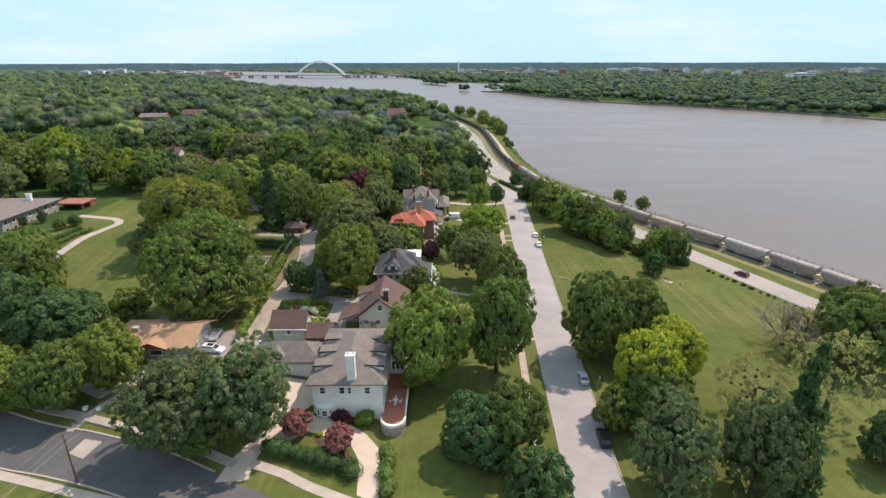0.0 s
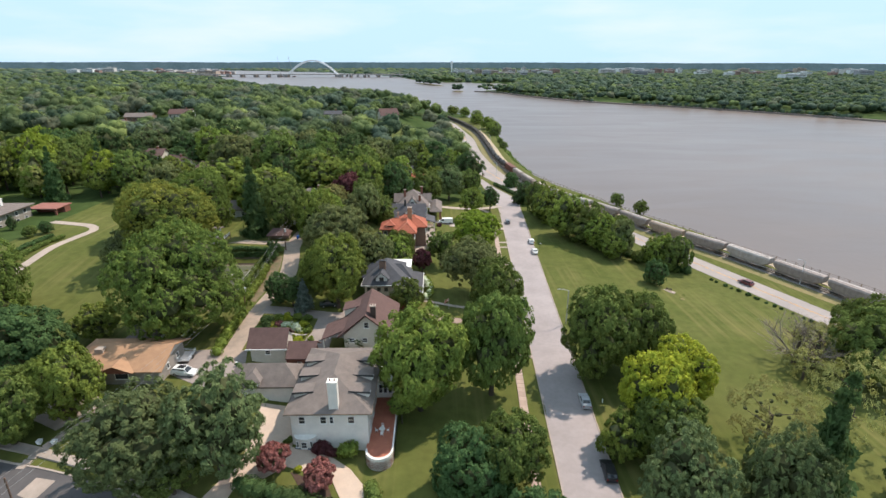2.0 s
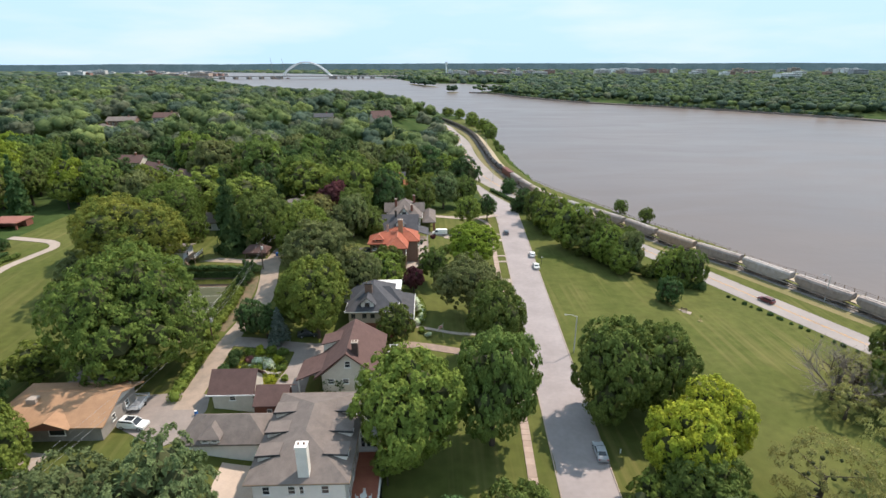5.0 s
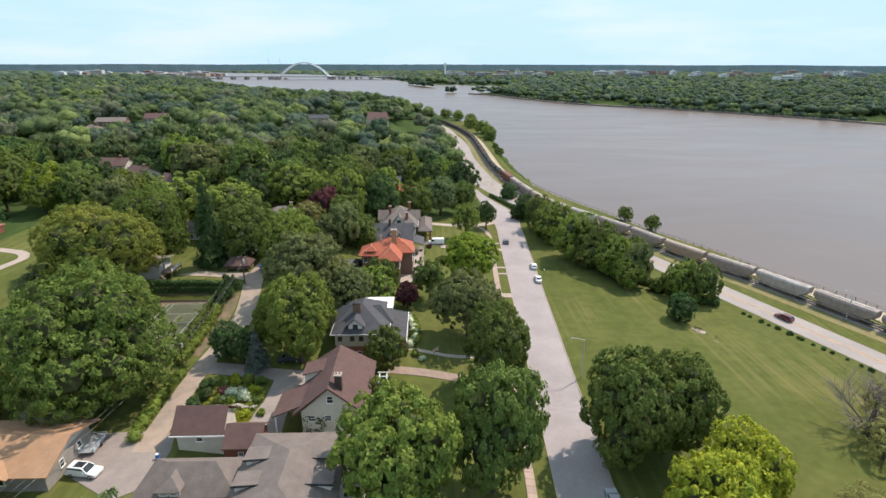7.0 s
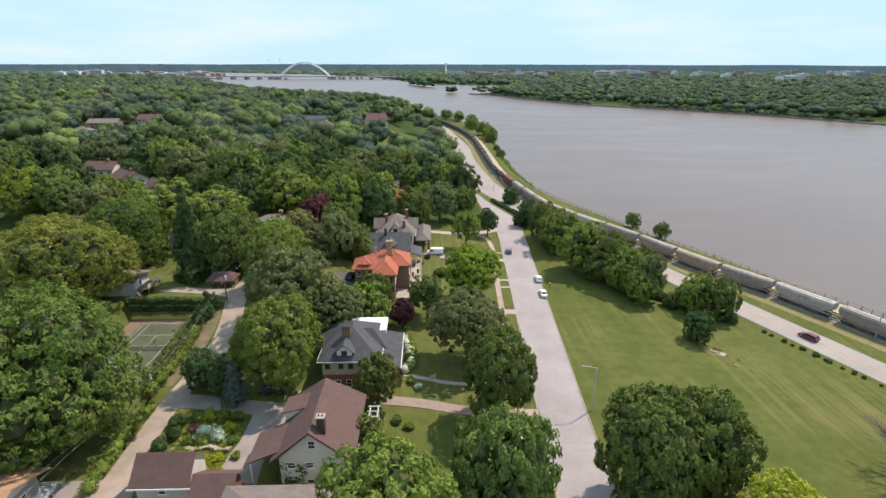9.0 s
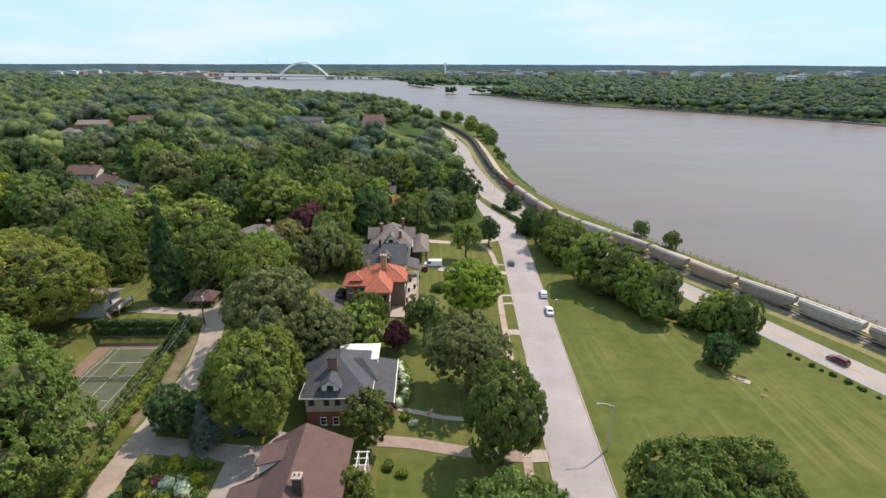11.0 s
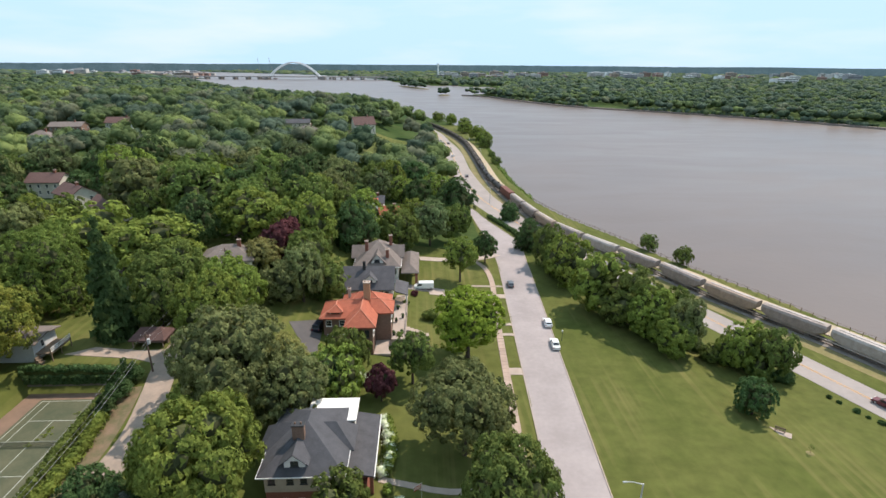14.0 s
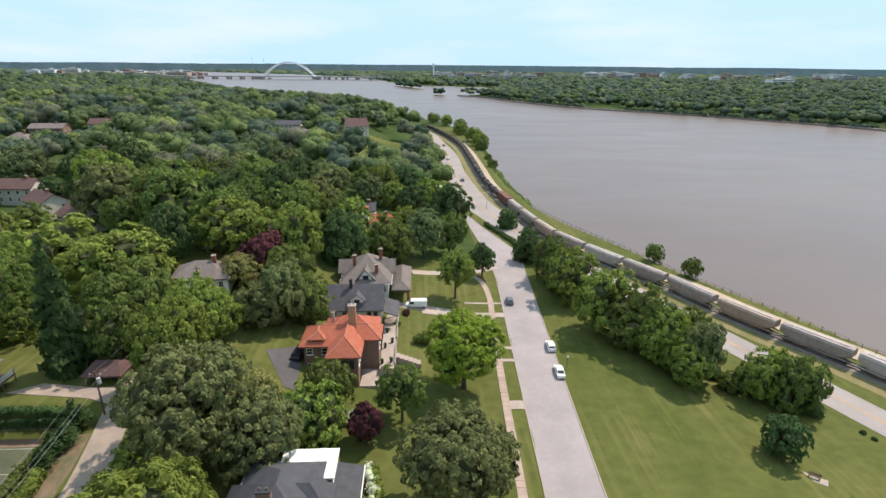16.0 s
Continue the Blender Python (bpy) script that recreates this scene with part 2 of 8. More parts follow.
def solid(bm, rings):
    """Closed loft through rings of equal length."""
    vs = [[bm.verts.new(p) for p in ring] for ring in rings]
    k = len(vs[0])
    for a, b in zip(vs, vs[1:]):
        for i in range(k):
            bm.faces.new((a[i], a[(i + 1) % k], b[(i + 1) % k], b[i]))
    bm.faces.new(vs[0][::-1])
    bm.faces.new(vs[-1])


def tube(bm, p, q, r0, r1, k=8):
    p, q = Vector(p), Vector(q)
    d = (q - p).normalized()
    a = d.orthogonal().normalized()
    b = d.cross(a)
    solid(bm, [[c + (a * math.cos(2 * math.pi * i / k) + b * math.sin(2 * math.pi * i / k)) * r for i in range(k)] for c, r in ((p, r0), (q, r1))])


def smooth_line(pts, step=3.0):
    """Catmull-Rom through points, resampled."""
    P = [Vector(p) for p in pts]
    P = [P[0] * 2 - P[1]] + P + [P[-1] * 2 - P[-2]]
    out = []
    for i in range(1, len(P) - 2):
        n = max(2, int((P[i + 1] - P[i]).length / step))
        for k in range(n):
            t = k / n
            a, b, c, d = P[i - 1], P[i], P[i + 1], P[i + 2]
            out.append(0.5 * ((2 * b) + (c - a) * t + (2 * a - 5 * b + 4 * c - d) * t * t + (3 * b - a - 3 * c + d) * t ** 3))
    out.append(P[-2])
    return out


def ribbon(name, pts, half, material, lift=0.06, thick=0.3, step=2.5, label="", category="", kind="structure", z=None, parent=None, cross=3):
    """A slab laid along a line on the ground."""
    line = smooth_line([(p[0], p[1]) for p in pts], step)
    verts, faces = [], []
    k = cross + 1
    for i, c in enumerate(line):
        d = (line[min(i + 1, len(line) - 1)] - line[max(i - 1, 0)]).normalized()
        s = Vector((d.y, -d.x))
        h = half(i / (len(line) - 1)) if callable(half) else half
        for j in range(k):
            q = c + s * h * (2 * j / cross - 1)
            zz = (ground_z(q.x, q.y) if z is None else z) + lift
            verts.append((q.x, q.y, zz))
        for q in (c + s * h, c - s * h):
            zz = (ground_z(q.x, q.y) if z is None else z) + lift - thick
            verts.append((q.x, q.y, zz))
    w = k + 2
    for i in range(len(line) - 1):
        a, b = i * w, (i + 1) * w
        for j in range(w):
            j2 = (j + 1) % w
            faces.append((a + j, a + j2, b + j2, b + j))
    ob = new(name, mesh_of(name, verts, faces, material))
    ob.parent = parent
    return tagged(ob, label, category, kind=kind)


def patch(name, pts, material, lift=0.08, label="", category="", kind="structure", cell=1.5, parent=None, thick=0.25):
    """A slab over a polygon, draped on the ground."""
    bm = bmesh.new()
    vs = [bm.verts.new((p[0], p[1], 0)) for p in pts]
    f = bm.faces.new(vs)
    if f.normal.z < 0:
        f.normal_flip()
    f.normal_update()
    if f.normal.z < 0:
        bmesh.ops.reverse_faces(bm, faces=[f])
    xs, ys = [p[0] for p in pts], [p[1] for p in pts]
    for lo, hi, nrm in ((min(xs), max(xs), (1, 0, 0)), (min(ys), max(ys), (0, 1, 0))):
        c = lo + cell
        while c < hi:
            g = bm.verts[:] + bm.edges[:] + bm.faces[:]
            bmesh.ops.bisect_plane(bm, geom=g, plane_co=Vector(nrm) * c, plane_no=nrm)
            c += cell
    top = bm.faces[:]
    edge = [e for e in bm.edges if e.is_boundary]
    for v in bm.verts:
        v.co.z = ground_z(v.co.x, v.co.y) + lift
    r = bmesh.ops.extrude_edge_only(bm, edges=edge)
    for v in r["geom"]:
        if isinstance(v, bmesh.types.BMVert):
            v.co.z -= thick
    me = bpy.data.meshes.new(name)
    bm.to_mesh(me)
    bm.free()
    me.materials.append(material)
    ob = new(name, me)
    ob.parent = parent
    return tagged(ob, label, category, kind=kind)


# ---- ground, river, roads ----
def spread(lo, hi, near0, near1, step, grow):
    mid = list(np.arange(near0, near1 + 0.1, step))
    a, s = [], step
    v = near0
    while v > lo:
        s *= grow
        v -= s
        a.append(max(v, lo))
    b, s = [], step
    v = near1
    while v < hi:
        s *= grow
        v += s
        b.append(min(v, hi))
    return a[::-1] + mid + b


gx = spread(-4700, 4700, -110, 150, 2.0, 1.05)
gy = spread(-400, 4850, 40, 330, 2.0, 1.045)
verts = [(x, y, ground_z(x, y)) for y in gy for x in gx]
nx = len(gx)
faces, slots = [], []
for j in range(len(gy) - 1):
    for i in range(nx - 1):
        faces.append((j * nx + i, j * nx + i + 1, (j + 1) * nx + i + 1, (j + 1) * nx + i))
        cx, cy = 0.5 * (gx[i] + gx[i + 1]), 0.5 * (gy[j] + gy[j + 1])
        wood = cx > far_shore(cy) - 20 or (cx < street_left(cy) - 2 and (cy > 250 or cx < -135) and not (-40 < cx < -4 and 395 < cy < 530)) or cy > 690
        # ground past 2300 m takes the colour with haze painted in
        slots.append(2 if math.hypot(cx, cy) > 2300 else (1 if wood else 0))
me = mesh_of("ground", verts, faces, LAWN)
me.materials.append(WOODS)
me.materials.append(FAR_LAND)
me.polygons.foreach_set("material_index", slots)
me.polygons.foreach_set("use_smooth", [True] * len(faces))
tagged(new("ground", me), "mown lawns and woodland floor of a river bluff", "ground", kind="structure")

RIVER = mat("muddy_water", (0.124, 0.094, 0.080), (0.150, 0.114, 0.096), scale=0.006, rough=0.32, coords="Object", spec=0.28)
rn, rl = RIVER.node_tree.nodes, RIVER.node_tree.links
rc = rn.new("ShaderNodeTexCoord")
rw = rn.new("ShaderNodeTexNoise")
rw.inputs["Scale"].default_value = 0.35
rw.inputs["Detail"].default_value = 3
rb = rn.new("ShaderNodeBump")
rb.inputs["Strength"].default_value = 0.09
rb.inputs["Distance"].default_value = 0.4
# slow boils and drift lines change the sheen
rs = rn.new("ShaderNodeMapping")
rs.inputs["Scale"].default_value = (0.011, 0.034, 1.0)
rs.inputs["Rotation"].default_value = (0, 0, radians(38))
rk = rn.new("ShaderNodeTexNoise")
rk.inputs["Scale"].default_value = 1.0
rk.inputs["Detail"].default_value = 5
rk.inputs["Distortion"].default_value = 0.8
rq = rn.new("ShaderNodeMapRange")
rq.inputs["From Min"].default_value, rq.inputs["From Max"].default_value = 0.35, 0.68
rq.inputs["To Min"].default_value, rq.inputs["To Max"].default_value = 0.345, 0.29
rl.new(rc.outputs["Object"], rs.inputs["Vector"])
rl.new(rs.outputs["Vector"], rk.inputs["Vector"])
rl.new(rk.outputs["Fac"], rq.inputs["Value"])
rl.new(rq.outputs["Result"], rn["Principled BSDF"].inputs["Roughness"])
rl.new(rc.outputs["Object"], rw.inputs["Vector"])
rl.new(rw.outputs["Fac"], rb.inputs["Height"])
rl.new(rb.outputs["Normal"], rn["Principled BSDF"].inputs["Normal"])
tagged(new("water", mesh_of("water", [(-4700, -400, WATER), (4700, -400, WATER), (4700, 4850, WATER), (-4700, 4850, WATER)], [(0, 1, 2, 3)], RIVER)),
       "broad brown silty river with a soft sheen", "river", kind="structure")

# the hills on the horizon: blue haze put into a colour that also glows
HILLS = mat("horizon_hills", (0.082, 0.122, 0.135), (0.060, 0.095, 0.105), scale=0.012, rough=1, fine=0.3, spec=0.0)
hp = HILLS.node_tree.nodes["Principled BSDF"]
# the same colour is emitted, a glow added in place of hazy daylight
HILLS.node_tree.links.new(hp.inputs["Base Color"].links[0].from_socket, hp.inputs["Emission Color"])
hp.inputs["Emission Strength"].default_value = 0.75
verts, faces = [], []
for i in range(241):
    a = -0.95 + 1.9 * i / 240
    top = 43 + 5 * noise.noise(Vector((i * 0.06, 0, 0))) + 2.2 * noise.noise(Vector((i * 0.9, 3, 0)))
    for z in (-30, top):
        verts.append((4650 * math.sin(a), 4650 * math.cos(a), z))
    if i:
        faces.append((2 * i - 2, 2 * i, 2 * i + 1, 2 * i - 1))
tagged(new("backdrop", mesh_of("backdrop", verts, faces, HILLS)), "low wooded hills along the horizon, blue haze and glow painted in", "hills", kind="structure")

# bluff street, with its concrete edge
verts, faces = [], []
ys = list(np.arange(-60, 319, 3.0))
for y in ys:
    a, b = street_left(y), street_right(y)
    for k in range(5):
        x = a + (b - a) * k / 4
        verts.append((x, y, street_z(y) + 0.07 + 0.06 * (1 - ((k - 2) / 2) ** 2)))
for j in range(len(ys) - 1):
    for k in range(4):
        faces.append((j * 5 + k, j * 5 + k + 1, (j + 1) * 5 + k + 1, (j + 1) * 5 + k))
tagged(new("road_1", mesh_of("road_1", verts, faces, STREET)), "pale worn concrete residential street without markings", "road", kind="structure")
for nm, edge, side in (("kerb_1", street_left, -1), ("kerb_2", street_right, 1)):
    bm = bmesh.new()
    rings = [[(edge(y), y, street_z(y) - 0.1), (edge(y) + side * 0.2, y, street_z(y) - 0.1), (edge(y) + side * 0.2, y, street_z(y) + 0.2), (edge(y), y, street_z(y) + 0.2)] for y in ys]
    solid(bm, rings)
    tagged(part(nm, bm, CONCRETE), "low concrete kerb along the street", "kerb", kind="structure")
ribbon("road_2", LOWER, lambda k: 4.7 + 3.4 * sm(0.30, 0.50, k) - 3.0 * sm(0.66, 0.8, k), ROADWAY, lift=0.05, label="pale riverside road with worn orange centre lines", category="road", z=-9.0)
PAINT_Y = mat("road_paint_orange", (0.62, 0.33, 0.10), (0.5, 0.3, 0.13), scale=1.5, rough=0.8)
for off in (-0.25, 0.25):
    ribbon("lane_line", [(x + off, y) for x, y in LOWER], 0.08, PAINT_Y, lift=0.075, thick=0.02, label="orange centre line painted on the road", category="road marking", z=-9.0, cross=1)

# ---- trees ----
def ico(sub):
    bm = bmesh.new()
    bmesh.ops.create_icosphere(bm, subdivisions=sub, radius=1)
    v = np.array([q.co[:] for q in bm.verts])
    f = np.array([[q.index for q in p.verts] for p in bm.faces])
    bm.free()
    return v, f


ICO1 = ico(1)


class Foliage:
    """Collects leaf sprays and the dense inner masses of one crown or of a whole wood."""

    def __init__(self, seed):
        self.rng = np.random.default_rng(seed)
        self.v, self.f, self.n, self.round = [], [], 0, []

    def mass(self, c, r, squash=0.85, base=ICO1, rough=0.18, soft=True):
        v = base[0] * (1 + self.rng.uniform(-rough, rough, (len(base[0]), 1)))
        v = v * np.array([r, r, r * squash]) + np.array(c)
        self.v.append(v)
        self.f.extend((base[1] + self.n).tolist())
        self.round.extend([soft] * len(base[1]))
        self.n += len(v)

    def sprays(self, c, r, count, size, squash=0.85, others=(), tilt=0.55, low=-0.55, inner=0.86, keep_out=0.86, narrow=1.0, aim=None):
        rng = self.rng
        d = rng.normal(size=(count * 2, 3))
        d /= np.linalg.norm(d, axis=1)[:, None]
        d = d[d[:, 2] > low][:count]
        p = np.array(c) + d * np.array([r, r, r * squash]) * rng.uniform(inner, 1.08, (len(d), 1))
        if len(others):
            keep = np.ones(len(p), bool)
            for oc, orr in others:
                keep &= np.linalg.norm((p - oc) / np.array([1, 1, squash]), axis=1) > orr * keep_out
            p, d = p[keep], d[keep]
        self.leaves(p, d + (0 if aim is None else aim), size, tilt, narrow)

    def leaves(self, p, way, size, tilt, narrow=1.0):
        """One bent spray at each place p, facing roughly along way."""
        rng = self.rng
        nrm = way + rng.normal(size=p.shape) * tilt
        nrm /= np.linalg.norm(nrm, axis=1)[:, None] + 1e-9
        a = np.cross(nrm, rng.normal(size=p.shape))
        a /= np.linalg.norm(a, axis=1)[:, None] + 1e-9
        b = np.cross(nrm, a)
        s = size * rng.uniform(0.55, 1.25, (len(p), 1))
        k = rng.uniform(0.5, 1.0, (len(p), 1)) * narrow
        bend = -nrm * s * 0.35
        tri = np.stack([p + a * s * 1.25 + bend, p + b * s * k - a * s * 0.6, p - b * s * k * rng.uniform(0.6, 1, (len(p), 1)) - a * s * rng.uniform(0.2, 0.8, (len(p), 1))], axis=1)
        m = len(p)
        self.v.append(tri.reshape(-1, 3))
        i = np.arange(m) * 3 + self.n
        self.f.extend(np.stack([i, i + 1, i + 2], axis=1).tolist())
        self.round.extend([False] * m)
        self.n += 3 * m

    def mesh(self, name, material):
        me = mesh_of(name, np.concatenate(self.v).tolist(), self.f, material)
        me.polygons.foreach_set("use_smooth", self.round)
        return me


def lobes_of(rng, R, H, count, spread_=0.62, size=(0.34, 0.5)):
    """Lobes of a round crown of half-width R and height H, centred on the origin."""
    out = []
    for i in range(count):
        for _ in range(20):
            q = rng.normal(size=3)
            q /= np.linalg.norm(q)
            if q[2] > -0.55:
                break
        q = q * rng.uniform(0.75, 1.0)
        c = np.array([q[0] * R * spread_, q[1] * R * spread_, q[2] * H * 0.5 * spread_])
        r = R * rng.uniform(*size) * (1 - 0.25 * max(0, q[2]))
        out.append((c, r))
    out.append((np.array([0, 0, 0.0]), R * 0.62))
    return out


def crown_mesh(seed, material, R=6.0, H=10.0, lobes=13, clumps=330, per=44, leaf=0.20, narrow=1.0, low=-0.5, clump=(0.065, 0.12), ragged=0.10, core=620):
    """A round crown: bulging lobes over a dense inside coloured dark for its shade, each lobe set with rounded clumps
    of leaf sprays; half-width R, height H.
    """
    fo = Foliage(seed)
    rng = fo.rng
    lobe = [(np.array([0, 0, -0.08]), 0.66)]
    for i in range(lobes):
        z = np.clip(1 - (i + 0.5) / lobes * (1 - low) + rng.uniform(-0.12, 0.12), low, 0.97)
        a = i * 2.39996 + rng.uniform(-0.45, 0.45)
        w = math.sqrt(max(0, 1 - z * z))
        lobe.append((np.array([math.cos(a) * w, math.sin(a) * w, z]) * rng.uniform(0.46, 0.64), rng.uniform(0.30, 0.46)))
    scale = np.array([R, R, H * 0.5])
    # inner masses, painted dark as the crown's own shade
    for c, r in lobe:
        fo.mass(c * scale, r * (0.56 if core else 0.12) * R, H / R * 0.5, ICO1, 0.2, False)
    shade_faces = len(fo.f)
    if core:
        for c, r in lobe:
            e = rng.normal(size=(int(core * r * r), 3))
            e /= np.linalg.norm(e, axis=1)[:, None]
            fo.leaves((c + e * r * rng.uniform(0.62, 0.82, (len(e), 1))) * scale, e + np.array([0, 0, 0.2]), leaf * 1.9, 0.3)
    share = np.array([r * r for c, r in lobe])
    share[0] *= 0.4
    made = 0
    for k in range(clumps * 6):
        if made >= clumps:
            break
        c, r = lobe[rng.choice(len(lobe), p=share / share.sum())]
        d = rng.normal(size=3)
        d /= np.linalg.norm(d)
        q = c + d * r * rng.uniform(0.84, 1.0 + ragged)
        if q[2] < -0.82 or any(np.linalg.norm(q - oc) < orr * 0.93 for oc, orr in lobe):
            continue
        made += 1
        out = d * 0.6 + q / (np.linalg.norm(q) + 1e-6) * 0.5 + np.array([0, 0, 0.35])
        out /= np.linalg.norm(out)
        cr = R * rng.uniform(*clump)
        m = int(per * rng.uniform(0.7, 1.3))
        e = rng.normal(size=(m * 2, 3))
        e /= np.linalg.norm(e, axis=1)[:, None]
        e = e[e @ out > -0.25][:m]
        fo.leaves(q * scale + e * np.array([cr, cr, cr * 0.8]) * rng.uniform(0.55, 1.06, (len(e), 1)), e * 0.75 + out * 0.7, leaf, 0.34, narrow)
    v = np.concatenate(fo.v)
    rad = np.sort(np.hypot(v[:, 0], v[:, 1]))[int(len(v) * 0.985)]
    z = np.sort(v[:, 2])
    zlo, zhi = z[int(len(z) * 0.01)], z[int(len(z) * 0.995)]
    v = (v - np.array([0, 0, (zlo + zhi) / 2])) * np.array([R / rad, R / rad, H / (zhi - zlo)])
    fo.v = [v]
    me = fo.mesh("crown", material)
    me.materials.append(INNER_SHADE)
    me.polygons.foreach_set("material_index", [1] * shade_faces + [0] * (len(me.polygons) - shade_faces))
    return me


def twig_mesh(seed, R=6.0, H=9.0):
    """Bare branches, three times forked, with a few leaves left."""
    rng = random.Random(seed)
    bm = bmesh.new()

    def fork(p, d, length, r, depth):
        q = p + d * length
        tube(bm, p, q, r, r * 0.55, 4)
        if depth:
            for _ in range(5 if depth > 1 else 4):
                e = (d + Vector((rng.uniform(-1, 1), rng.uniform(-1, 1), rng.uniform(-0.5, 0.7))) * 0.85).normalized()
                fork(p.lerp(q, rng.uniform(0.45, 1.0)), e, length * rng.uniform(0.55, 0.85), r * 0.5, depth - 1)
    for i in range(6):
        a = i * 1.05 + rng.uniform(-0.3, 0.3)
        fork(Vector((0, 0, -H * 0.45)), Vector((math.cos(a), math.sin(a), rng.uniform(0.5, 1.3))).normalized(), R * 0.55, 0.13, 3)
    me = bpy.data.meshes.new("crown")
    bm.to_mesh(me)
    bm.free()
    me.materials.append(TWIG)
    return me


def cone_mesh(seed, material, R=3.0, H=11.0, leaf=0.4, density=26):
    """Spruce: tiers of drooping boughs."""
    fo = Foliage(seed)
    rng = fo.rng
    tiers = int(H / 0.8)
    for i in range(tiers):
        k = i / (tiers - 1)
        z = -H / 2 + H * k
        rr = R * (1 - k) ** 0.8 + 0.15
        n = max(4, int(9 * (1 - k) + 4))
        for j in range(n):
            a = rng.uniform(0, 2 * math.pi)
            L = rr * rng.uniform(0.75, 1.1)
            for s in (0.35, 0.65, 0.95):
                fo.sprays((math.cos(a) * L * s, math.sin(a) * L * s, z - 0.35 * L * s), 0.45 * rr * (1.1 - 0.5 * s) + 0.12, int(density * 0.55), leaf, 0.4, (), 0.5)
        fo.mass((0, 0, z), rr * 0.62, 0.5)
    return fo.mesh("crown", material)


def trunk_mesh(seed, height, r, limbs=5, reach=3.5):
    rng = random.Random(seed)
    bm = bmesh.new()
    p, rad = Vector((0, 0, -0.4)), r * 1.35
    for i in range(4):
        q = Vector((rng.uniform(-0.12, 0.12) * i, rng.uniform(-0.12, 0.12) * i, height * (i + 1) / 4))
        tube(bm, p, q, rad, rad * 0.82)
        p, rad = q, rad * 0.82
        if i >= 1:
            for _ in range(limbs // 2):
                a = rng.uniform(0, 2 * math.pi)
                tube(bm, q, q + Vector((math.cos(a) * reach, math.sin(a) * reach, rng.uniform(1.2, 3.0))), rad * 0.5, rad * 0.12, 5)
    me = bpy.data.meshes.new("trunk")
    bm.to_mesh(me)
    bm.free()
    me.materials.append(TRUNK)
    return me


KINDS = {}
for key, material, seeds, opts in (
        ("oak", LEAF, (1, 2, 3), dict()),
        ("dark", LEAF_DARK, (4, 5), dict(H=10.8, lobes=16, ragged=0.03)),
        ("olive", LEAF_OLIVE, (6, 7), dict(H=9.4, clump=(0.055, 0.10), clumps=330, leaf=0.18, per=40, ragged=0.16)),
        ("light", LEAF_LIGHT, (8, 9), dict(H=10.4)),
        ("lime", LEAF_LIME, (19,), dict(H=10.4, lobes=16, ragged=0.03)),
        ("yellow", LEAF_YELLOW, (10,), dict(H=10.4, ragged=0.1)),
        ("cool", LEAF_COOL, (16, 17), dict(H=10.6, lobes=17, clump=(0.05, 0.09), clumps=330, leaf=0.19, per=40, narrow=0.7)),
        ("brown", LEAF_BROWN, (11, 12), dict(H=9, lobes=15, clump=(0.07, 0.12), narrow=0.45, leaf=0.26, ragged=0.18)),
        ("airy", LEAF_BROWN, (28, 29), dict(H=10, lobes=17, clump=(0.07, 0.13), clumps=150, per=30, narrow=0.35, leaf=0.26, ragged=0.3, core=0)),
        ("gold", LEAF_GOLD, (18,), dict(H=10.4)),
        ("purple", LEAF_PURPLE, (13,), dict(H=9, lobes=10, clumps=70, leaf=0.36, per=48)),
        ("red", LEAF_PINK, (14,), dict(H=9, lobes=10, clumps=70, leaf=0.38, per=44, ragged=0.16))):
    KINDS[key] = [(crown_mesh(s, material, **opts), trunk_mesh(s, 8.0, 0.34)) for s in seeds]
    # young and far trees carry fewer, larger sprays
    small = dict(opts, core=opts.get("core", 190) and 190, clumps=120, leaf=max(0.31, opts.get("leaf", 0.2) * 1.5), per=32, clump=(0.09, 0.15))
    KINDS[key + " small"] = [(crown_mesh(s + 40 * k, material, **small), trunk_mesh(s, 8.0, 0.3)) for s in seeds for k in (1, 2)]
GREAT = leaf_mat("leaves_great_oak", (0.168, 0.226, 0.050), (0.112, 0.162, 0.038), rand=0.0, hue=0.0)
for key, material in (("oak", GREAT), ("gold", LEAF_GOLD)):
    KINDS["great " + key] = [(crown_mesh(77, material, core=1500, H=10.2, lobes=19, clumps=760, per=36, leaf=0.115, clump=(0.04, 0.075)), trunk_mesh(77, 8.0, 0.34))]
KINDS["thin"] = [(twig_mesh(15), trunk_mesh(15, 8.0, 0.34))]
KINDS["spruce"] = [(cone_mesh(21, LEAF_DARK), trunk_mesh(21, 4.0, 0.2, 2, 0.8))]
KINDS["blue"] = [(cone_mesh(22, LEAF_BLUE), trunk_mesh(22, 4.0, 0.2, 2, 0.8))]
LABELS = {"airy": "thin brownish green tree with feathery sprays", "cool": "grey-green tree in full leaf", "oak": "broad green shade tree in full leaf", "dark": "dense dark green maple in full leaf", "olive": "spreading olive-green tree in leaf",
          "light": "bright green tree in full leaf", "yellow": "yellow-green tree in bright young leaf", "brown": "brownish green tree with drooping sprays",
          "lime": "bright yellow-green round tree in full leaf", "gold": "large olive tree with yellow-brown new leaves", "purple": "small purple-leaved plum tree", "red": "small red-leaved ornamental tree", "thin": "sparse half-bare tree with thin leaves",
          "spruce": "dark green conical spruce", "blue": "blue-grey spruce tree"}
tree_spots = []
tree_no = 0


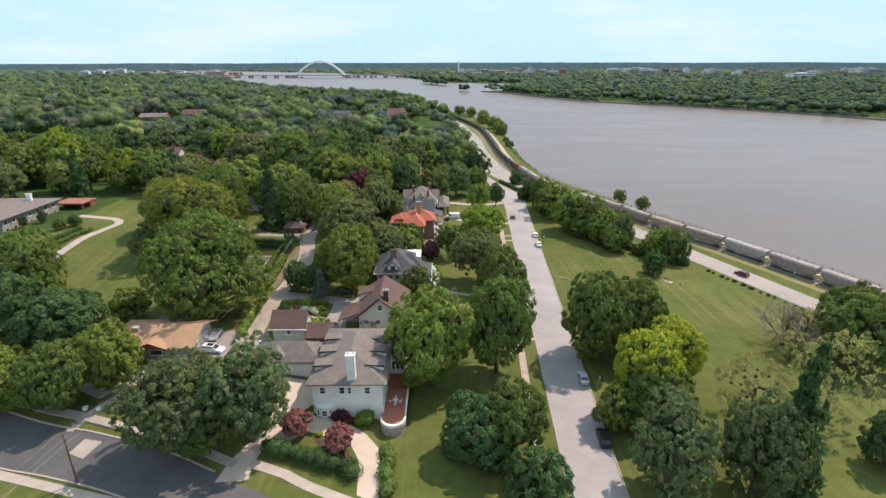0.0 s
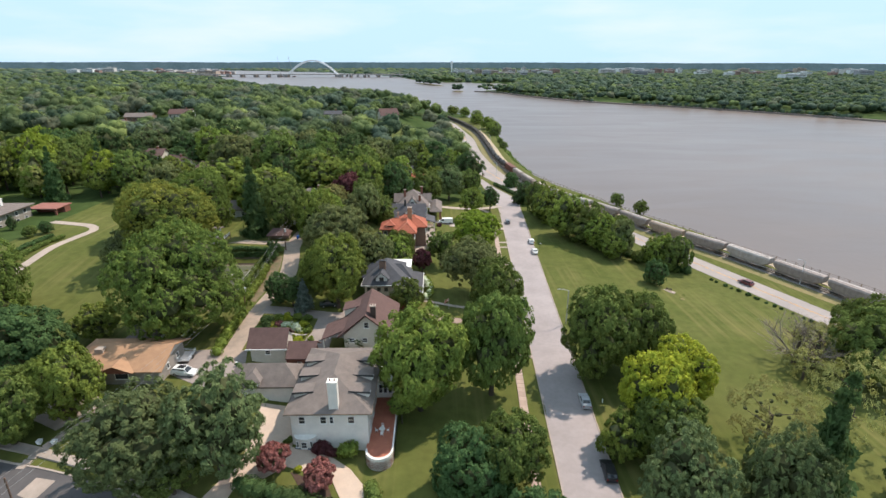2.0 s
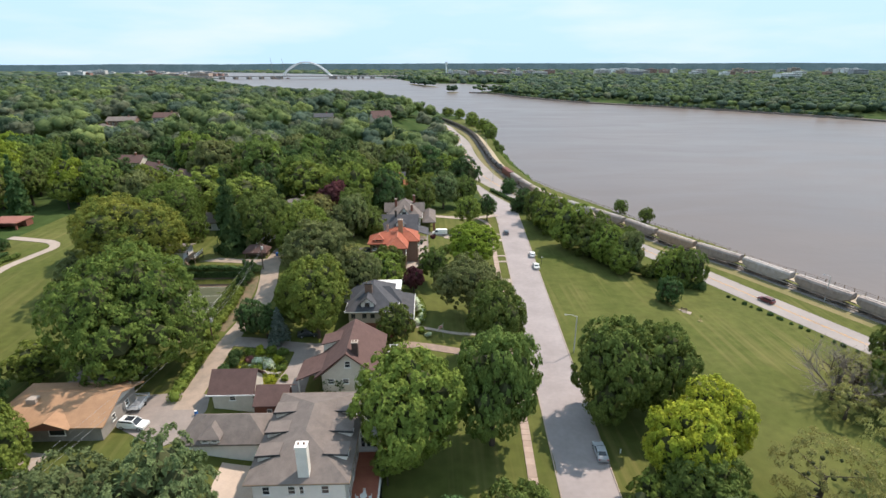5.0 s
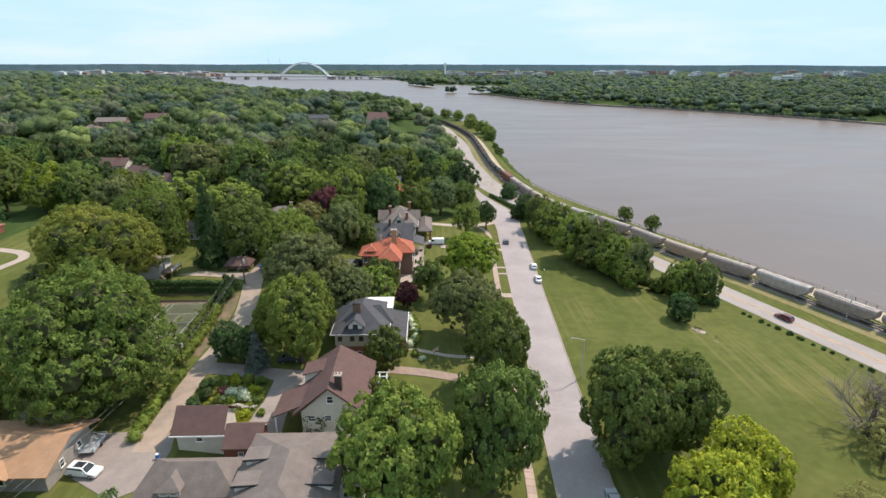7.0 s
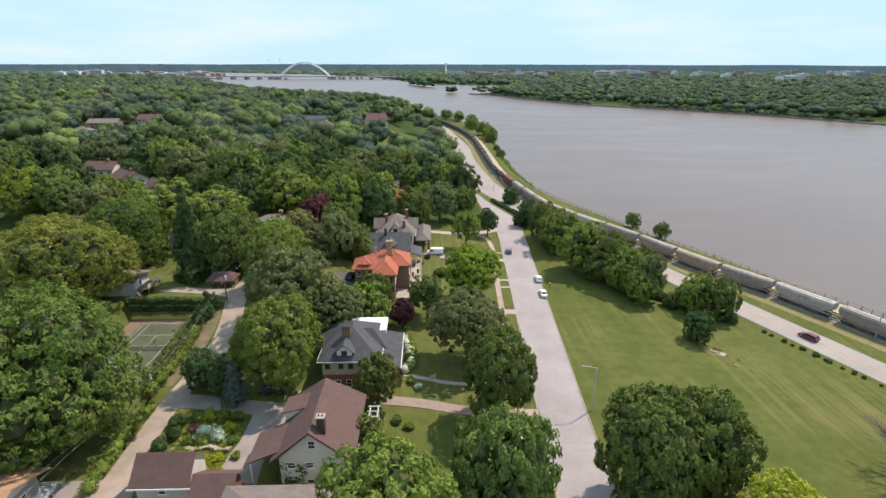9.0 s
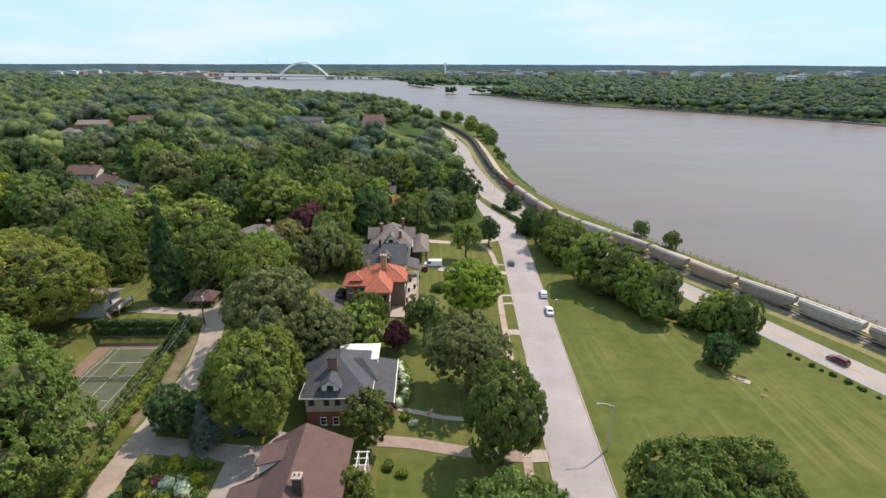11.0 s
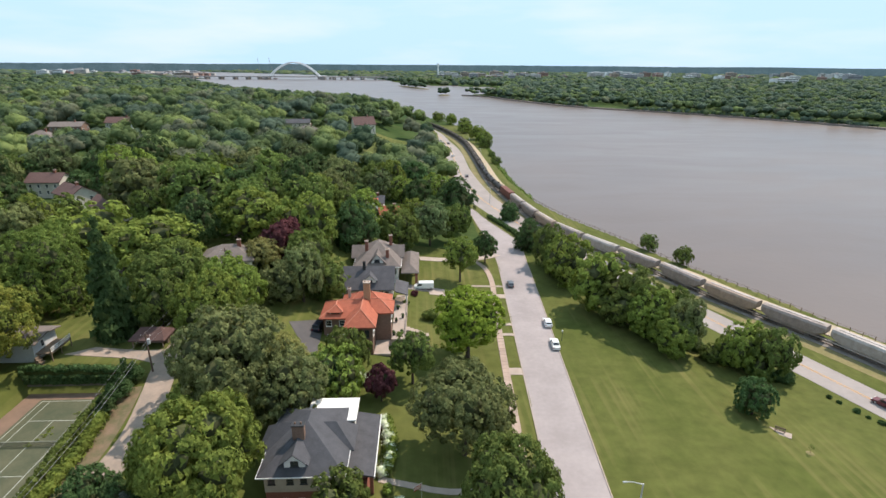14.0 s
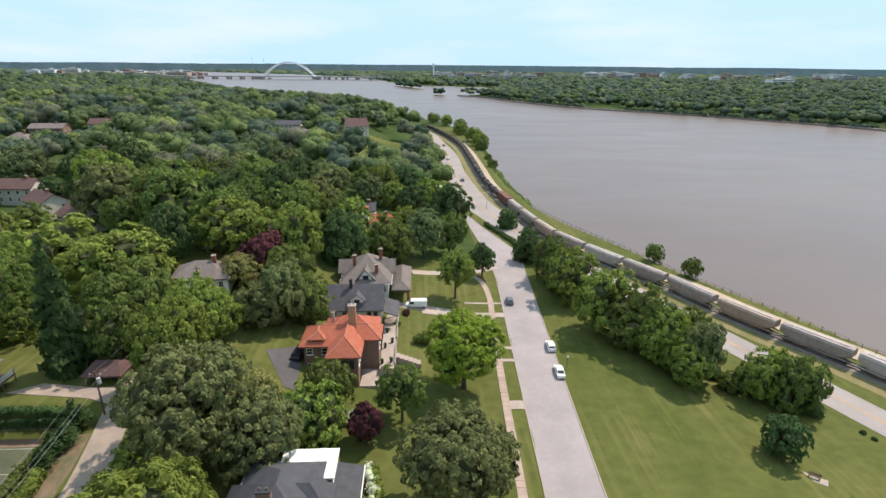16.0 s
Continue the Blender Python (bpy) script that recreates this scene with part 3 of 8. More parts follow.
def tree(kind, x, y, R, centre, tall=1.0, where="on the lawn"):
    """Half-width R, crown centre that high above the ground."""
    global tree_no
    tree_no += 1
    rng = random.Random(tree_no * 7)
    key = kind + " small" if (R < 6.2 or y > 190) and kind + " small" in KINDS else kind
    if R > 11 and y < 190 and "great " + kind in KINDS:
        key = "great " + kind
    crown, trunk = KINDS[key][tree_no % len(KINDS[key])]
    t = thing("tree", pose(x, y, ground_z(x, y), 0, 0, rng.uniform(0, 360)), LABELS[kind] + " " + where, "tree")
    c = new("crown", crown)
    c.parent = t
    k = R / (3.0 if kind in ("spruce", "blue") else 6.0)
    c.scale = (k, k * rng.uniform(0.93, 1.07), k * tall)
    c.location = (0, 0, centre)
    s = new("trunk", trunk)
    s.parent = t
    s.scale = (min(k, 1.25), min(k, 1.25), max(0.2, centre / 8.0))
    tree_spots.append((x, y, R))
    return t


# along the houses and gardens
for spec in (
        
        ("light", -82, 78.0, 5.0, 6.0),  ("oak", -108.4, 118.9, 8.5, 7.0), ("dark", -96, 96.4, 8.4, 7.0),
         ("oak", -82.1, 182.7, 8.3, 8.0), ("olive", -89.4, 146.6, 5.0, 4.5),
         ("light", -25.8, 126.2, 6.4, 10.6), 
         ("dark", 13.4, 60.6, 4.2, 4.0),
         ("light", 14.6, 219.5, 4.1, 8.6), ("dark", 24.4, 236.5, 3.4, 6.4),
         ("purple", -5.1, 157.0, 2.5, 4.2), ("oak", -12.4, 165.6, 4.1, 4.6), ("oak", 0.8, 163.8, 3.5, 7.2), ("light", -7.4, 86.5, 1.9, 4.4), ("light", -13.8, 157.1, 4.6, 4.2),
         ("light", -34.4, 140.6, 3.6, 3.4), 
           ("oak", -55.2, 240.3, 8, 7),
        ("light", -33.1, 226.3, 8, 6), ("dark", -18.3, 234.4, 6.5, 7), ("oak", -5.0, 241.5, 6.5, 7), ("purple", -37.4, 214.9, 5.8, 4.6), ("oak", -22.6, 196.3, 4.6, 5),
        ("light", -39.9, 178.7, 5.6, 6), ("oak", -28, 204, 5.5, 5.5), ("olive", -31, 187, 4.5, 5)):
    tree(spec[0], spec[1], spec[2], spec[3] * 1.34, spec[4] * 1.1, 1.1, "among the houses")
# riverside park
for spec in (
         
          ("oak", 106.3, 114.5, 7.4, 6.0), ("dark", 74.5, 69.0, 3.4, 5.0), 
        ("dark", 68.4, 155.6, 2.9, 3.8), ("oak", 91, 258, 2.6, 3.0), ("oak", 97, 243, 2.6, 3.0),
        ("dark", 43.5, 252, 4.6, 4), ("dark", 43, 300, 3.6, 3), ("dark", 47, 277, 3, 3)):
    tree(spec[0], spec[1], spec[2], spec[3] * 1.4, spec[4] * 1.12, 1.1, "in the riverside park")
# the large trees: kind, place, half-width, middle of the crown over the ground, tallness
WEST_TREES = [("cool", -45.0, 69.2, 8.8, 9.6, 1.0), ("cool", -34.8, 71.6, 8.7, 11.2, 1.15), ("oak", -40.6, 68.0, 5.2, 5.2, 0.8), ("light", -64.8, 83.2, 6.9, 7.4, 1.05), ("oak", -71.0, 77.4, 6.6, 7.6, 1.1),
        ("dark", -80.0, 93.2, 9.0, 7.5, 0.9), ("oak", -57.2, 112.0, 14.3, 13.3, 0.95), ("light", -75.8, 109.2, 5.6, 4.5, 0.75), ("gold", -79.4, 153, 14.0, 12.6, 0.8), ("gold", -93, 168, 10, 9.5, 1.0),
        ("dark", -40.3, 126, 3.8, 4.6, 1.1), ("dark", -36.8, 124.6, 3.6, 4.6, 1.0), ("blue", -33.4, 122.4, 2.1, 5.0, 0.95), ("light", -4.0, 90.4, 9.0, 12.4, 1.2)]
HOUSE_TREES = [("oak", 10.4, 96.6, 8.0, 13.2, 1.5), ("oak", 14.2, 124.8, 7.5, 11.4, 1.25), ("olive", 10.0, 144.4, 9.0, 10.8, 0.98), ("lime", 13.3, 176, 8.1, 10.2, 0.85), ("dark", 5.2, 70.0, 6.5, 6.0, 1.0),
        ("oak", 10.8, 71.6, 6.6, 8.2, 1.2), ("oak", -8.4, 126.6, 4.9, 6.4, 1.0), ("oak", 33.9, 103.6, 8.8, 11.8, 1.25), ("oak", 42.3, 106.2, 8.4, 10.6, 1.2), ("yellow", 38.0, 84.0, 6.6, 11.0, 1.2),
        ("yellow", 46.0, 90.5, 6.2, 9.6, 1.2), ("oak", 38.8, 79.5, 7.4, 7.4, 1.0), ("light", 30.9, 78.2, 4.4, 5.2, 1.1), ("cool", 34.6, 63.0, 7.2, 9.6, 1.35)]
ALLEY_TREES = [("cool", 47.8, 62.4, 6.4, 10.0, 1.55), ("spruce", 55.2, 65.0, 5.0, 9.6, 1.7), ("airy", 57.0, 79.8, 7.8, 7.8, 0.95), ("airy", 75.1, 84.0, 8.6, 9.6, 1.1), ("thin", 82.8, 110.0, 10.0, 8.0, 0.95), ("thin", 90.0, 113.0, 8.0, 7.0, 1.0), ("airy", 87.0, 109.0, 6.6, 6.0, 1.0), ("airy", 80.5, 103.5, 5.0, 4.0, 0.8),
        ("oak", 96.0, 103.4, 10.0, 10.0, 1.0), ("dark", -66.6, 227.5, 6.8, 8.4, 1.3), ("olive", -96.6, 259.7, 13.0, 12.0, 1.0), ("light", -50.4, 233.0, 12.0, 8.4, 0.75), ("light", -84.1, 203.9, 13.6, 9.6, 0.8),
        ("light", -67.0, 202.0, 12.5, 8.4, 0.75), ("spruce", -59.8, 169.5, 4.6, 10.4, 1.7), ("oak", -51.7, 171.5, 5.4, 7.8, 1.3), ("oak", -52.4, 180.9, 8.8, 8.9, 1.0)]
EAST_TREES = [("light", -38.4, 164.0, 6.6, 8.6, 1.35), ("olive", -30.0, 149.0, 10.0, 10.4, 1.0), ("olive", -20.0, 147.5, 7.4, 8.0, 1.0), ("brown", -23.4, 159.0, 4.8, 5.2, 1.1),
        ("light", -33.4, 134.0, 4.0, 3.8, 1.0), ("olive", -26.4, 189.5, 5.8, 8.6, 1.4), ("oak", -21.4, 193.0, 5.6, 6.0, 1.0), ("brown", -40.3, 207, 6.0, 4.8, 0.8), ("oak", -29.0, 211, 6.4, 5.4, 0.8),
        ("dark", -16.2, 155.6, 4.6, 5.2, 1.0), ("dark", -147.4, 171.4, 1.7, 2.4, 1.3), ("dark", -145.0, 177.0, 1.7, 2.6, 1.4)]
BANK_TREES = [("oak", -133.3, 169.0, 2.4, 2.2, 0.9), ("dark", -131.0, 173.4, 2.4, 2.2, 0.9), ("light", -8.6, 111.5, 2.9, 5.6, 1.3), ("oak", 45.7, 233.5, 6.6, 7.6, 1.3), ("light", 48.4, 219, 8.8, 8.0, 1.0),
        ("light", 51.2, 200, 9.6, 9.2, 0.95), ("oak", 57.4, 192.6, 9.4, 8.6, 0.95), ("light", 60.0, 184.6, 7.2, 7.6, 1.05), ("oak", 66.2, 188.0, 6.2, 7.6, 1.1), ("olive", 65.4, 179.0, 5.0, 8.6, 1.6), ("light", 62.0, 178.2, 6.2, 5.6, 0.9),
        ("light", 76.5, 174.0, 5.4, 6.2, 1.3), ("oak", 81.4, 171.0, 6.0, 6.6, 1.2), ("oak", 71.0, 176.4, 3.2, 2.4, 0.8), ("oak", 46.6, 226.0, 5.6, 5.0, 1.0)]
for spec in WEST_TREES + HOUSE_TREES + ALLEY_TREES + EAST_TREES + BANK_TREES:
    tree(*spec[:6], where="beside the houses" if spec[1] < 20 else "in the riverside park")

# ---- house parts ----
CLEAR = []          # (x0, y0, x1, y1) kept free of wild trees
STUCCO = mat("white_stucco", (0.74, 0.70, 0.64), (0.64, 0.605, 0.555), scale=0.5, rough=0.9, bump=0.15, bscale=12, fine=0.06)
CREAM = mat("cream_stucco", (0.58, 0.54, 0.46), (0.50, 0.46, 0.39), scale=0.6, rough=0.9, fine=0.07)
SIDING = mat("tan_siding", (0.40, 0.36, 0.28), (0.34, 0.30, 0.24), scale=0.8, rough=0.85, fine=0.06)
PALE = mat("pale_siding", (0.56, 0.56, 0.54), (0.48, 0.48, 0.47), scale=0.7, rough=0.85, fine=0.06)
BRICK = mat("red_brick", (0.24, 0.095, 0.065), (0.17, 0.07, 0.05), scale=3.5, rough=0.9, bump=0.3, bscale=14, fine=0.25)
BRICK_BROWN = mat("brown_brick", (0.24, 0.15, 0.11), (0.17, 0.105, 0.08), scale=3.0, rough=0.9, bump=0.3, bscale=14, fine=0.2)
SHINGLE_GREY = mat("grey_shingles", (0.190, 0.156, 0.138), (0.142, 0.118, 0.106), scale=0.7, rough=0.95, bump=0.35, bscale=9, fine=0.22)
SHINGLE_DARK = mat("charcoal_shingles", (0.085, 0.085, 0.092), (0.062, 0.062, 0.068), scale=0.7, rough=0.95, bump=0.35, bscale=9, fine=0.2)
SHINGLE_BROWN = mat("brown_shingles", (0.130, 0.078, 0.068), (0.10, 0.060, 0.054), scale=0.7, rough=0.95, bump=0.35, bscale=9, fine=0.2)
SHINGLE_TAN = mat("tan_shingles", (0.40, 0.235, 0.135), (0.32, 0.185, 0.11), scale=0.6, rough=0.95, bump=0.3, bscale=9, fine=0.15)
RIDGE_TILE = mat("pale_ridge_tile", (0.50, 0.20, 0.13), (0.42, 0.16, 0.10), scale=2, rough=0.8)
TILE = mat("orange_roof_tile", (0.40, 0.118, 0.066), (0.31, 0.088, 0.052), scale=0.9, rough=0.8, bump=0.5, bscale=10, fine=0.22)
MEMBRANE = mat("white_roof_membrane", (0.82, 0.80, 0.76), (0.72, 0.70, 0.66), scale=0.5, rough=0.7)
TRIM = mat("white_paint", (0.78, 0.77, 0.73), (0.68, 0.67, 0.64), scale=1.2, rough=0.6)
GLASS = mat("window_glass", (0.02, 0.024, 0.03), (0.035, 0.04, 0.045), scale=1.0, rough=0.05, spec=0.6)
DARK = mat("dark_metal", (0.03, 0.03, 0.032), (0.045, 0.045, 0.045), scale=3, rough=0.5)
WOOD = mat("weathered_wood", (0.22, 0.16, 0.11), (0.15, 0.11, 0.08), scale=1.5, rough=0.9, fine=0.15)
TERRACE = mat("terracotta_paving", (0.42, 0.155, 0.095), (0.35, 0.12, 0.08), scale=0.8, rough=0.8, fine=0.12)
CLAY = mat("brown_court_clay", (0.215, 0.140, 0.100), (0.17, 0.118, 0.085), scale=0.3, rough=0.95, fine=0.15)
COURT = mat("worn_green_court", (0.100, 0.100, 0.060), (0.066, 0.076, 0.044), scale=0.25, rough=0.9, fine=0.18)
LINE = mat("court_line_paint", (0.50, 0.50, 0.45), (0.30, 0.31, 0.26), scale=1.0, rough=0.8)
MULCH = mat("dark_mulch", (0.055, 0.035, 0.028), (0.085, 0.055, 0.04), scale=2, rough=1, fine=0.3)
STONE = mat("garden_stone", (0.38, 0.33, 0.27), (0.27, 0.24, 0.20), scale=1.2, rough=0.9, rand=0.2)


def slab_roof(parent, x0, y0, x1, y1, ze, zr, axis, material, ins=(None, None), thick=0.28, name="roof", ridge=0.5, label=""):
    """Ridge roof on a rectangle. ins: how far the ridge ends stand back (None: full hip, 0: gable)."""
    bm = bmesh.new()
    w, d = x1 - x0, y1 - y0
    half = (d if axis == "x" else w) / 2
    a, b = (half if i is None else i for i in ins)
    if axis == "x":
        ym = y0 + d * ridge
        A, B = (x0 + a, ym, zr), (x1 - b, ym, zr)
    else:
        xm = x0 + w * ridge
        A, B = (xm, y0 + a, zr), (xm, y1 - b, zr)
    up = [(x0, y0, ze), (x1, y0, ze), (x1, y1, ze), (x0, y1, ze)]
    # each slope is a plate of its own thickness; a gable end stays open for its wall
    if axis == "x":
        plates = [(up[0], up[1], B, A), (up[2], up[3], A, B)] + ([(up[3], up[0], A)] if a > 0.05 else []) + ([(up[1], up[2], B)] if b > 0.05 else [])
    else:
        plates = [(up[1], up[2], B, A), (up[3], up[0], A, B)] + ([(up[0], up[1], A)] if a > 0.05 else []) + ([(up[2], up[3], B)] if b > 0.05 else [])
    tops = {}
    bots = {}
    for f in plates:
        f = list(dict.fromkeys(f))
        for q in f:
            if q not in tops:
                tops[q] = bm.verts.new(q)
                bots[q] = bm.verts.new((q[0], q[1], q[2] - thick))
        bm.faces.new([tops[q] for q in f])
        bm.faces.new([bots[q] for q in f[::-1]])
    for e in [e for e in bm.edges if e.is_boundary and e.verts[0] in set(tops.values()) and e.verts[1] in set(tops.values())]:
        p, q = e.verts
        back = {v: k for k, v in tops.items()}
        bm.faces.new((p, q, bots[back[q]], bots[back[p]]))
    bmesh.ops.recalc_face_normals(bm, faces=bm.faces)
    roof = part(name, bm, material, parent, label)
    cap = {"orange_roof_tile": "pale_ridge_tile"}.get(material.name, "")
    if cap:
        hips = [(up[i], A if (Vector(up[i]) - Vector(A)).length < (Vector(up[i]) - Vector(B)).length else B) for i in range(4)]
        if a < 0.05:
            hips = [q for q in hips if q[1] != A]
        if b < 0.05:
            hips = [q for q in hips if q[1] != B]
        for p, q in hips + ([(A, B)] if (Vector(A) - Vector(B)).length > 0.3 else []):
            bm = bmesh.new()
            tube(bm, p, q, 0.11, 0.11, 6)
            part("ridge_tile", bm, bpy.data.materials[cap], roof)
    return roof


def block(parent, x0, y0, z0, x1, y1, z1, material, name="wall", label=""):
    bm = bmesh.new()
    box(bm, x0, y0, z0, x1, y1, z1)
    return part(name, bm, material, parent, label)


def gable(parent, x0, x1, y0, y1, ze, zr, axis, material, name="wall"):
    """The triangular top of a gable wall, a prism between two planes."""
    bm = bmesh.new()
    if axis == "y":     # ridge along y: triangle in x
        m = (x0 + x1) / 2
        solid(bm, [[(x0, y, ze), (x1, y, ze), (m, y, zr)] for y in (y0, y1)])
    else:
        m = (y0 + y1) / 2
        solid(bm, [[(x, y0, ze), (x, y1, ze), (x, m, zr)] for x in (x0, x1)])
    return part(name, bm, material, parent)


def window(parent, x, y, z, w, h, face, frame_mat=None, bars=1):
    """Frame, sill and pane set on a wall that looks along face; (x, y, z) is the middle on the wall's plane."""
    frame_mat = frame_mat or TRIM
    ux, uy = {"-y": (1, 0), "+y": (-1, 0), "+x": (0, 1), "-x": (0, -1)}[face]
    nx_, ny_ = {"-y": (0, -1), "+y": (0, 1), "+x": (1, 0), "-x": (-1, 0)}[face]

    def bar(bm, a0, b0, a1, b1, t0, t1):
        p = [(x + ux * a + nx_ * t, y + uy * a + ny_ * t, z + b) for t in (t0, t1) for a, b in ((a0, b0), (a1, b0), (a1, b1), (a0, b1))]
        v = [bm.verts.new(q) for q in p]
        for f in ((0, 3, 2, 1), (4, 5, 6, 7), (0, 1, 5, 4), (1, 2, 6, 5), (2, 3, 7, 6), (3, 0, 4, 7)):
            bm.faces.new([v[i] for i in f])
    bm = bmesh.new()
    k = 0.09
    for a in ((-w / 2, -h / 2, -w / 2 + k, h / 2), (w / 2 - k, -h / 2, w / 2, h / 2), (-w / 2 + k, h / 2 - k, w / 2 - k, h / 2), (-w / 2 + k, -h / 2, w / 2 - k, -h / 2 + k)):
        bar(bm, *a, -0.02, 0.08)
    for i in range(bars):
        b = -h / 2 + h * (i + 1) / (bars + 1)
        bar(bm, -w / 2 + k, b - 0.03, w / 2 - k, b + 0.03, -0.02, 0.06)
    win = part("window", bm, frame_mat, parent)
    bm = bmesh.new()
    bar(bm, -w / 2 + k, -h / 2 + k, w / 2 - k, h / 2 - k, -0.03, 0.03)
    part("pane", bm, GLASS, win)
    bm = bmesh.new()
    bar(bm, -w / 2 - 0.08, -h / 2 - 0.09, w / 2 + 0.08, -h / 2 - 0.002, -0.02, 0.16)
    part("sill", bm, frame_mat, win)
    return win


def chimney(parent, x, y, z0, z1, w, d, material, cap=None):
    bm = bmesh.new()
    box(bm, x - w / 2, y - d / 2, z0, x + w / 2, y + d / 2, z1 - 0.18)
    c = part("chimney", bm, material, parent)
    bm = bmesh.new()
    box(bm, x - w / 2 - 0.1, y - d / 2 - 0.1, z1 - 0.18, x + w / 2 + 0.1, y + d / 2 + 0.1, z1)
    part("chimney_cap", bm, cap or CONCRETE, c)
    for s in (-0.25, 0.25):
        bm = bmesh.new()
        tube(bm, (x + s * w, y, z1), (x + s * w, y, z1 + 0.3), 0.13, 0.11, 8)
        part("flue", bm, BRICK_BROWN, c)


def gutter(parent, x0, y0, x1, y1, z, material=None, label="white painted gutter"):
    bm = bmesh.new()
    for a in ((x0 - 0.08, y0 - 0.08, x1 + 0.08, y0), (x0 - 0.08, y1, x1 + 0.08, y1 + 0.08), (x0 - 0.08, y0, x0, y1), (x1, y0, x1 + 0.08, y1)):
        box(bm, a[0], a[1], z - 0.2, a[2], a[3], z - 0.03)
    part("gutter", bm, material or TRIM, parent, label)


def house(name, x, y, z, label, category="house"):
    """An Empty at the base; the parts are given in world places and moved back by its place."""
    return thing(name, pose(0, 0, 0), label, category)


# ---- white stucco house with dormers ----
h = house("white_house", 0, 0, 0, "large white stucco house with grey hipped roof and dormers")
block(h, -25.6, 79.1, -4.2, -12.6, 98.6, 4.25, STUCCO)
slab_roof(h, -26.4, 78.3, -11.8, 99.4, 4.42, 7.5, "y", SHINGLE_GREY)
gutter(h, -26.4, 78.3, -11.8, 99.4, 4.42, WOOD, "weathered grey-brown gutter")
chimney(h, -18.2, 79.7, 4.2, 10.0, 1.55, 1.2, STUCCO, STUCCO)
for y in (83.4, 88.4, 93.2):
    for s in (-1, 1):
        xo, xi = (-25.5, -22.3) if s < 0 else (-12.7, -15.9)
        bm = bmesh.new()
        ring = [[(xo, yy, 4.6), (xi, yy, 6.1), (xo, yy, 5.9)] for yy in (y - 1.15, y + 1.15)]
        solid(bm, ring)
        dm = part("dormer", bm, STUCCO, h, "white dormer with dark shed roof")
        bm = bmesh.new()
        ring = [[(xo + s * 0.3, yy, 5.88), (xi, yy, 6.12), (xi, yy, 6.24), (xo + s * 0.3, yy, 6.02)] for yy in (y - 1.35, y + 1.35)]
        solid(bm, ring)
        part("dormer_roof", bm, SHINGLE_GREY, dm)
        bm = bmesh.new()
        solid(bm, [[(xo + s * 0.34, yy, 5.70), (xi - s * 0.2, yy, 6.05), (xi - s * 0.2, yy, 6.27), (xo + s * 0.34, yy, 6.05)] for yy in (y - 1.44, y - 1.355)])
        part("dormer_fascia", bm, DARK, dm)
        window(dm, xo, y, 5.35, 1.4, 0.8, "-x" if s < 0 else "+x")
for x, w in ((-23.7, 1.1), (-20.1, 1.1), (-18.7, 0.7), (-15.4, 1.15)):
    window(h, x, 79.1, 2.6, w, 1.45, "-y")
for y in (82, 86, 90, 94, 97):
    window(h, -12.6, y, 2.5, 1.2, 1.5, "+x")
    window(h, -12.6, y, -0.9, 1.3, 1.8, "+x")
    window(h, -25.6, y, 2.5, 1.2, 1.5, "-x")
block(h, -12.58, 92.3, -4.2, -9.4, 97.4, 1.0, TRIM, "sunroom", "white glazed sunroom beside the terrace")
slab_roof(h, -12.56, 92.0, -9.1, 97.7, 1.05, 2.0, "y", MEMBRANE, (None, None), 0.12, "sunroom_roof")
for x in (-11.8, -10.9, -10.0):
    window(h, x, 92.3, -0.5, 0.75, 2.0, "-y")
for y in (93.2, 94.3, 95.4, 96.5):
    window(h, -9.4, y, -0.5, 0.9, 2.0, "+x")
# rounded bay with its flat lid
bm = bmesh.new()
arc = [(-23.4 + 1.75 * math.cos(math.pi + math.pi * i / 10), 79.1 + 1.15 * math.sin(math.pi + math.pi * i / 10)) for i in range(11)]
solid(bm, [[(p[0], p[1], z) for p in arc] for z in (-3.4, -0.55)])
bay = part("bay", bm, STUCCO, h, "rounded white bay window")
bm = bmesh.new()
solid(bm, [[(-23.4 + (p[0] + 23.4) * 1.1, 79.1 + (p[1] - 79.1) * 1.12, z) for p in arc] for z in (-0.55, -0.35)])
part("bay_roof", bm, TRIM, bay)
for dx, w in ((-1.15, 0.45), (0, 1.0), (1.15, 0.45)):
    window(bay, -23.4 + dx, 79.1 - 1.15 * math.sqrt(1 - (dx / 1.8) ** 2) - 0.03, -1.6, w, 1.25, "-y")
block(h, -25.0, 78.0, -2.75, -21.0, 79.08, -2.3, mat("blue_grey_step", (0.10, 0.13, 0.17), (0.14, 0.16, 0.2), scale=1), name="step", label="blue-grey front step")

# raised terrace with a rounded end, low wall and furniture
t = house("terrace", 0, 0, 0, "raised terracotta-paved terrace with curved white wall", "terrace")
outer = [(-12.4, 92.0), (-8.6, 92.0)] + [(-10.6 + 2.35 * math.cos(a), 77.0 + 2.5 * math.sin(a)) for a in [-math.pi * i / 14 for i in range(15)]] + [(-12.95, 79.2)]
outer[0], outer[1] = (-12.55, 92.0), (-8.25, 92.0)
bm = bmesh.new()
solid(bm, [[(p[0], p[1], z) for p in outer] for z in (-5.0, -2.35)])
part("terrace_floor", bm, TERRACE, t)
bm = bmesh.new()
path = outer[1:-1]
inner = [(p[0] + (-10.6 - p[0]) * 0.12, p[1] + (79.5 - p[1]) * (0.10 if p[1] < 79 else 0)) for p in path]
solid(bm, [[(p[0], p[1], -5.1), (q[0], q[1], -5.1), (q[0], q[1], -1.75), (p[0], p[1], -1.75)] for p, q in zip(path, inner)])
part("terrace_wall", bm, STUCCO, t)
tb = thing("garden_table", pose(-10.6, 82.0, -2.35), "white round garden table on the terracotta terrace", "table")
bm = bmesh.new()
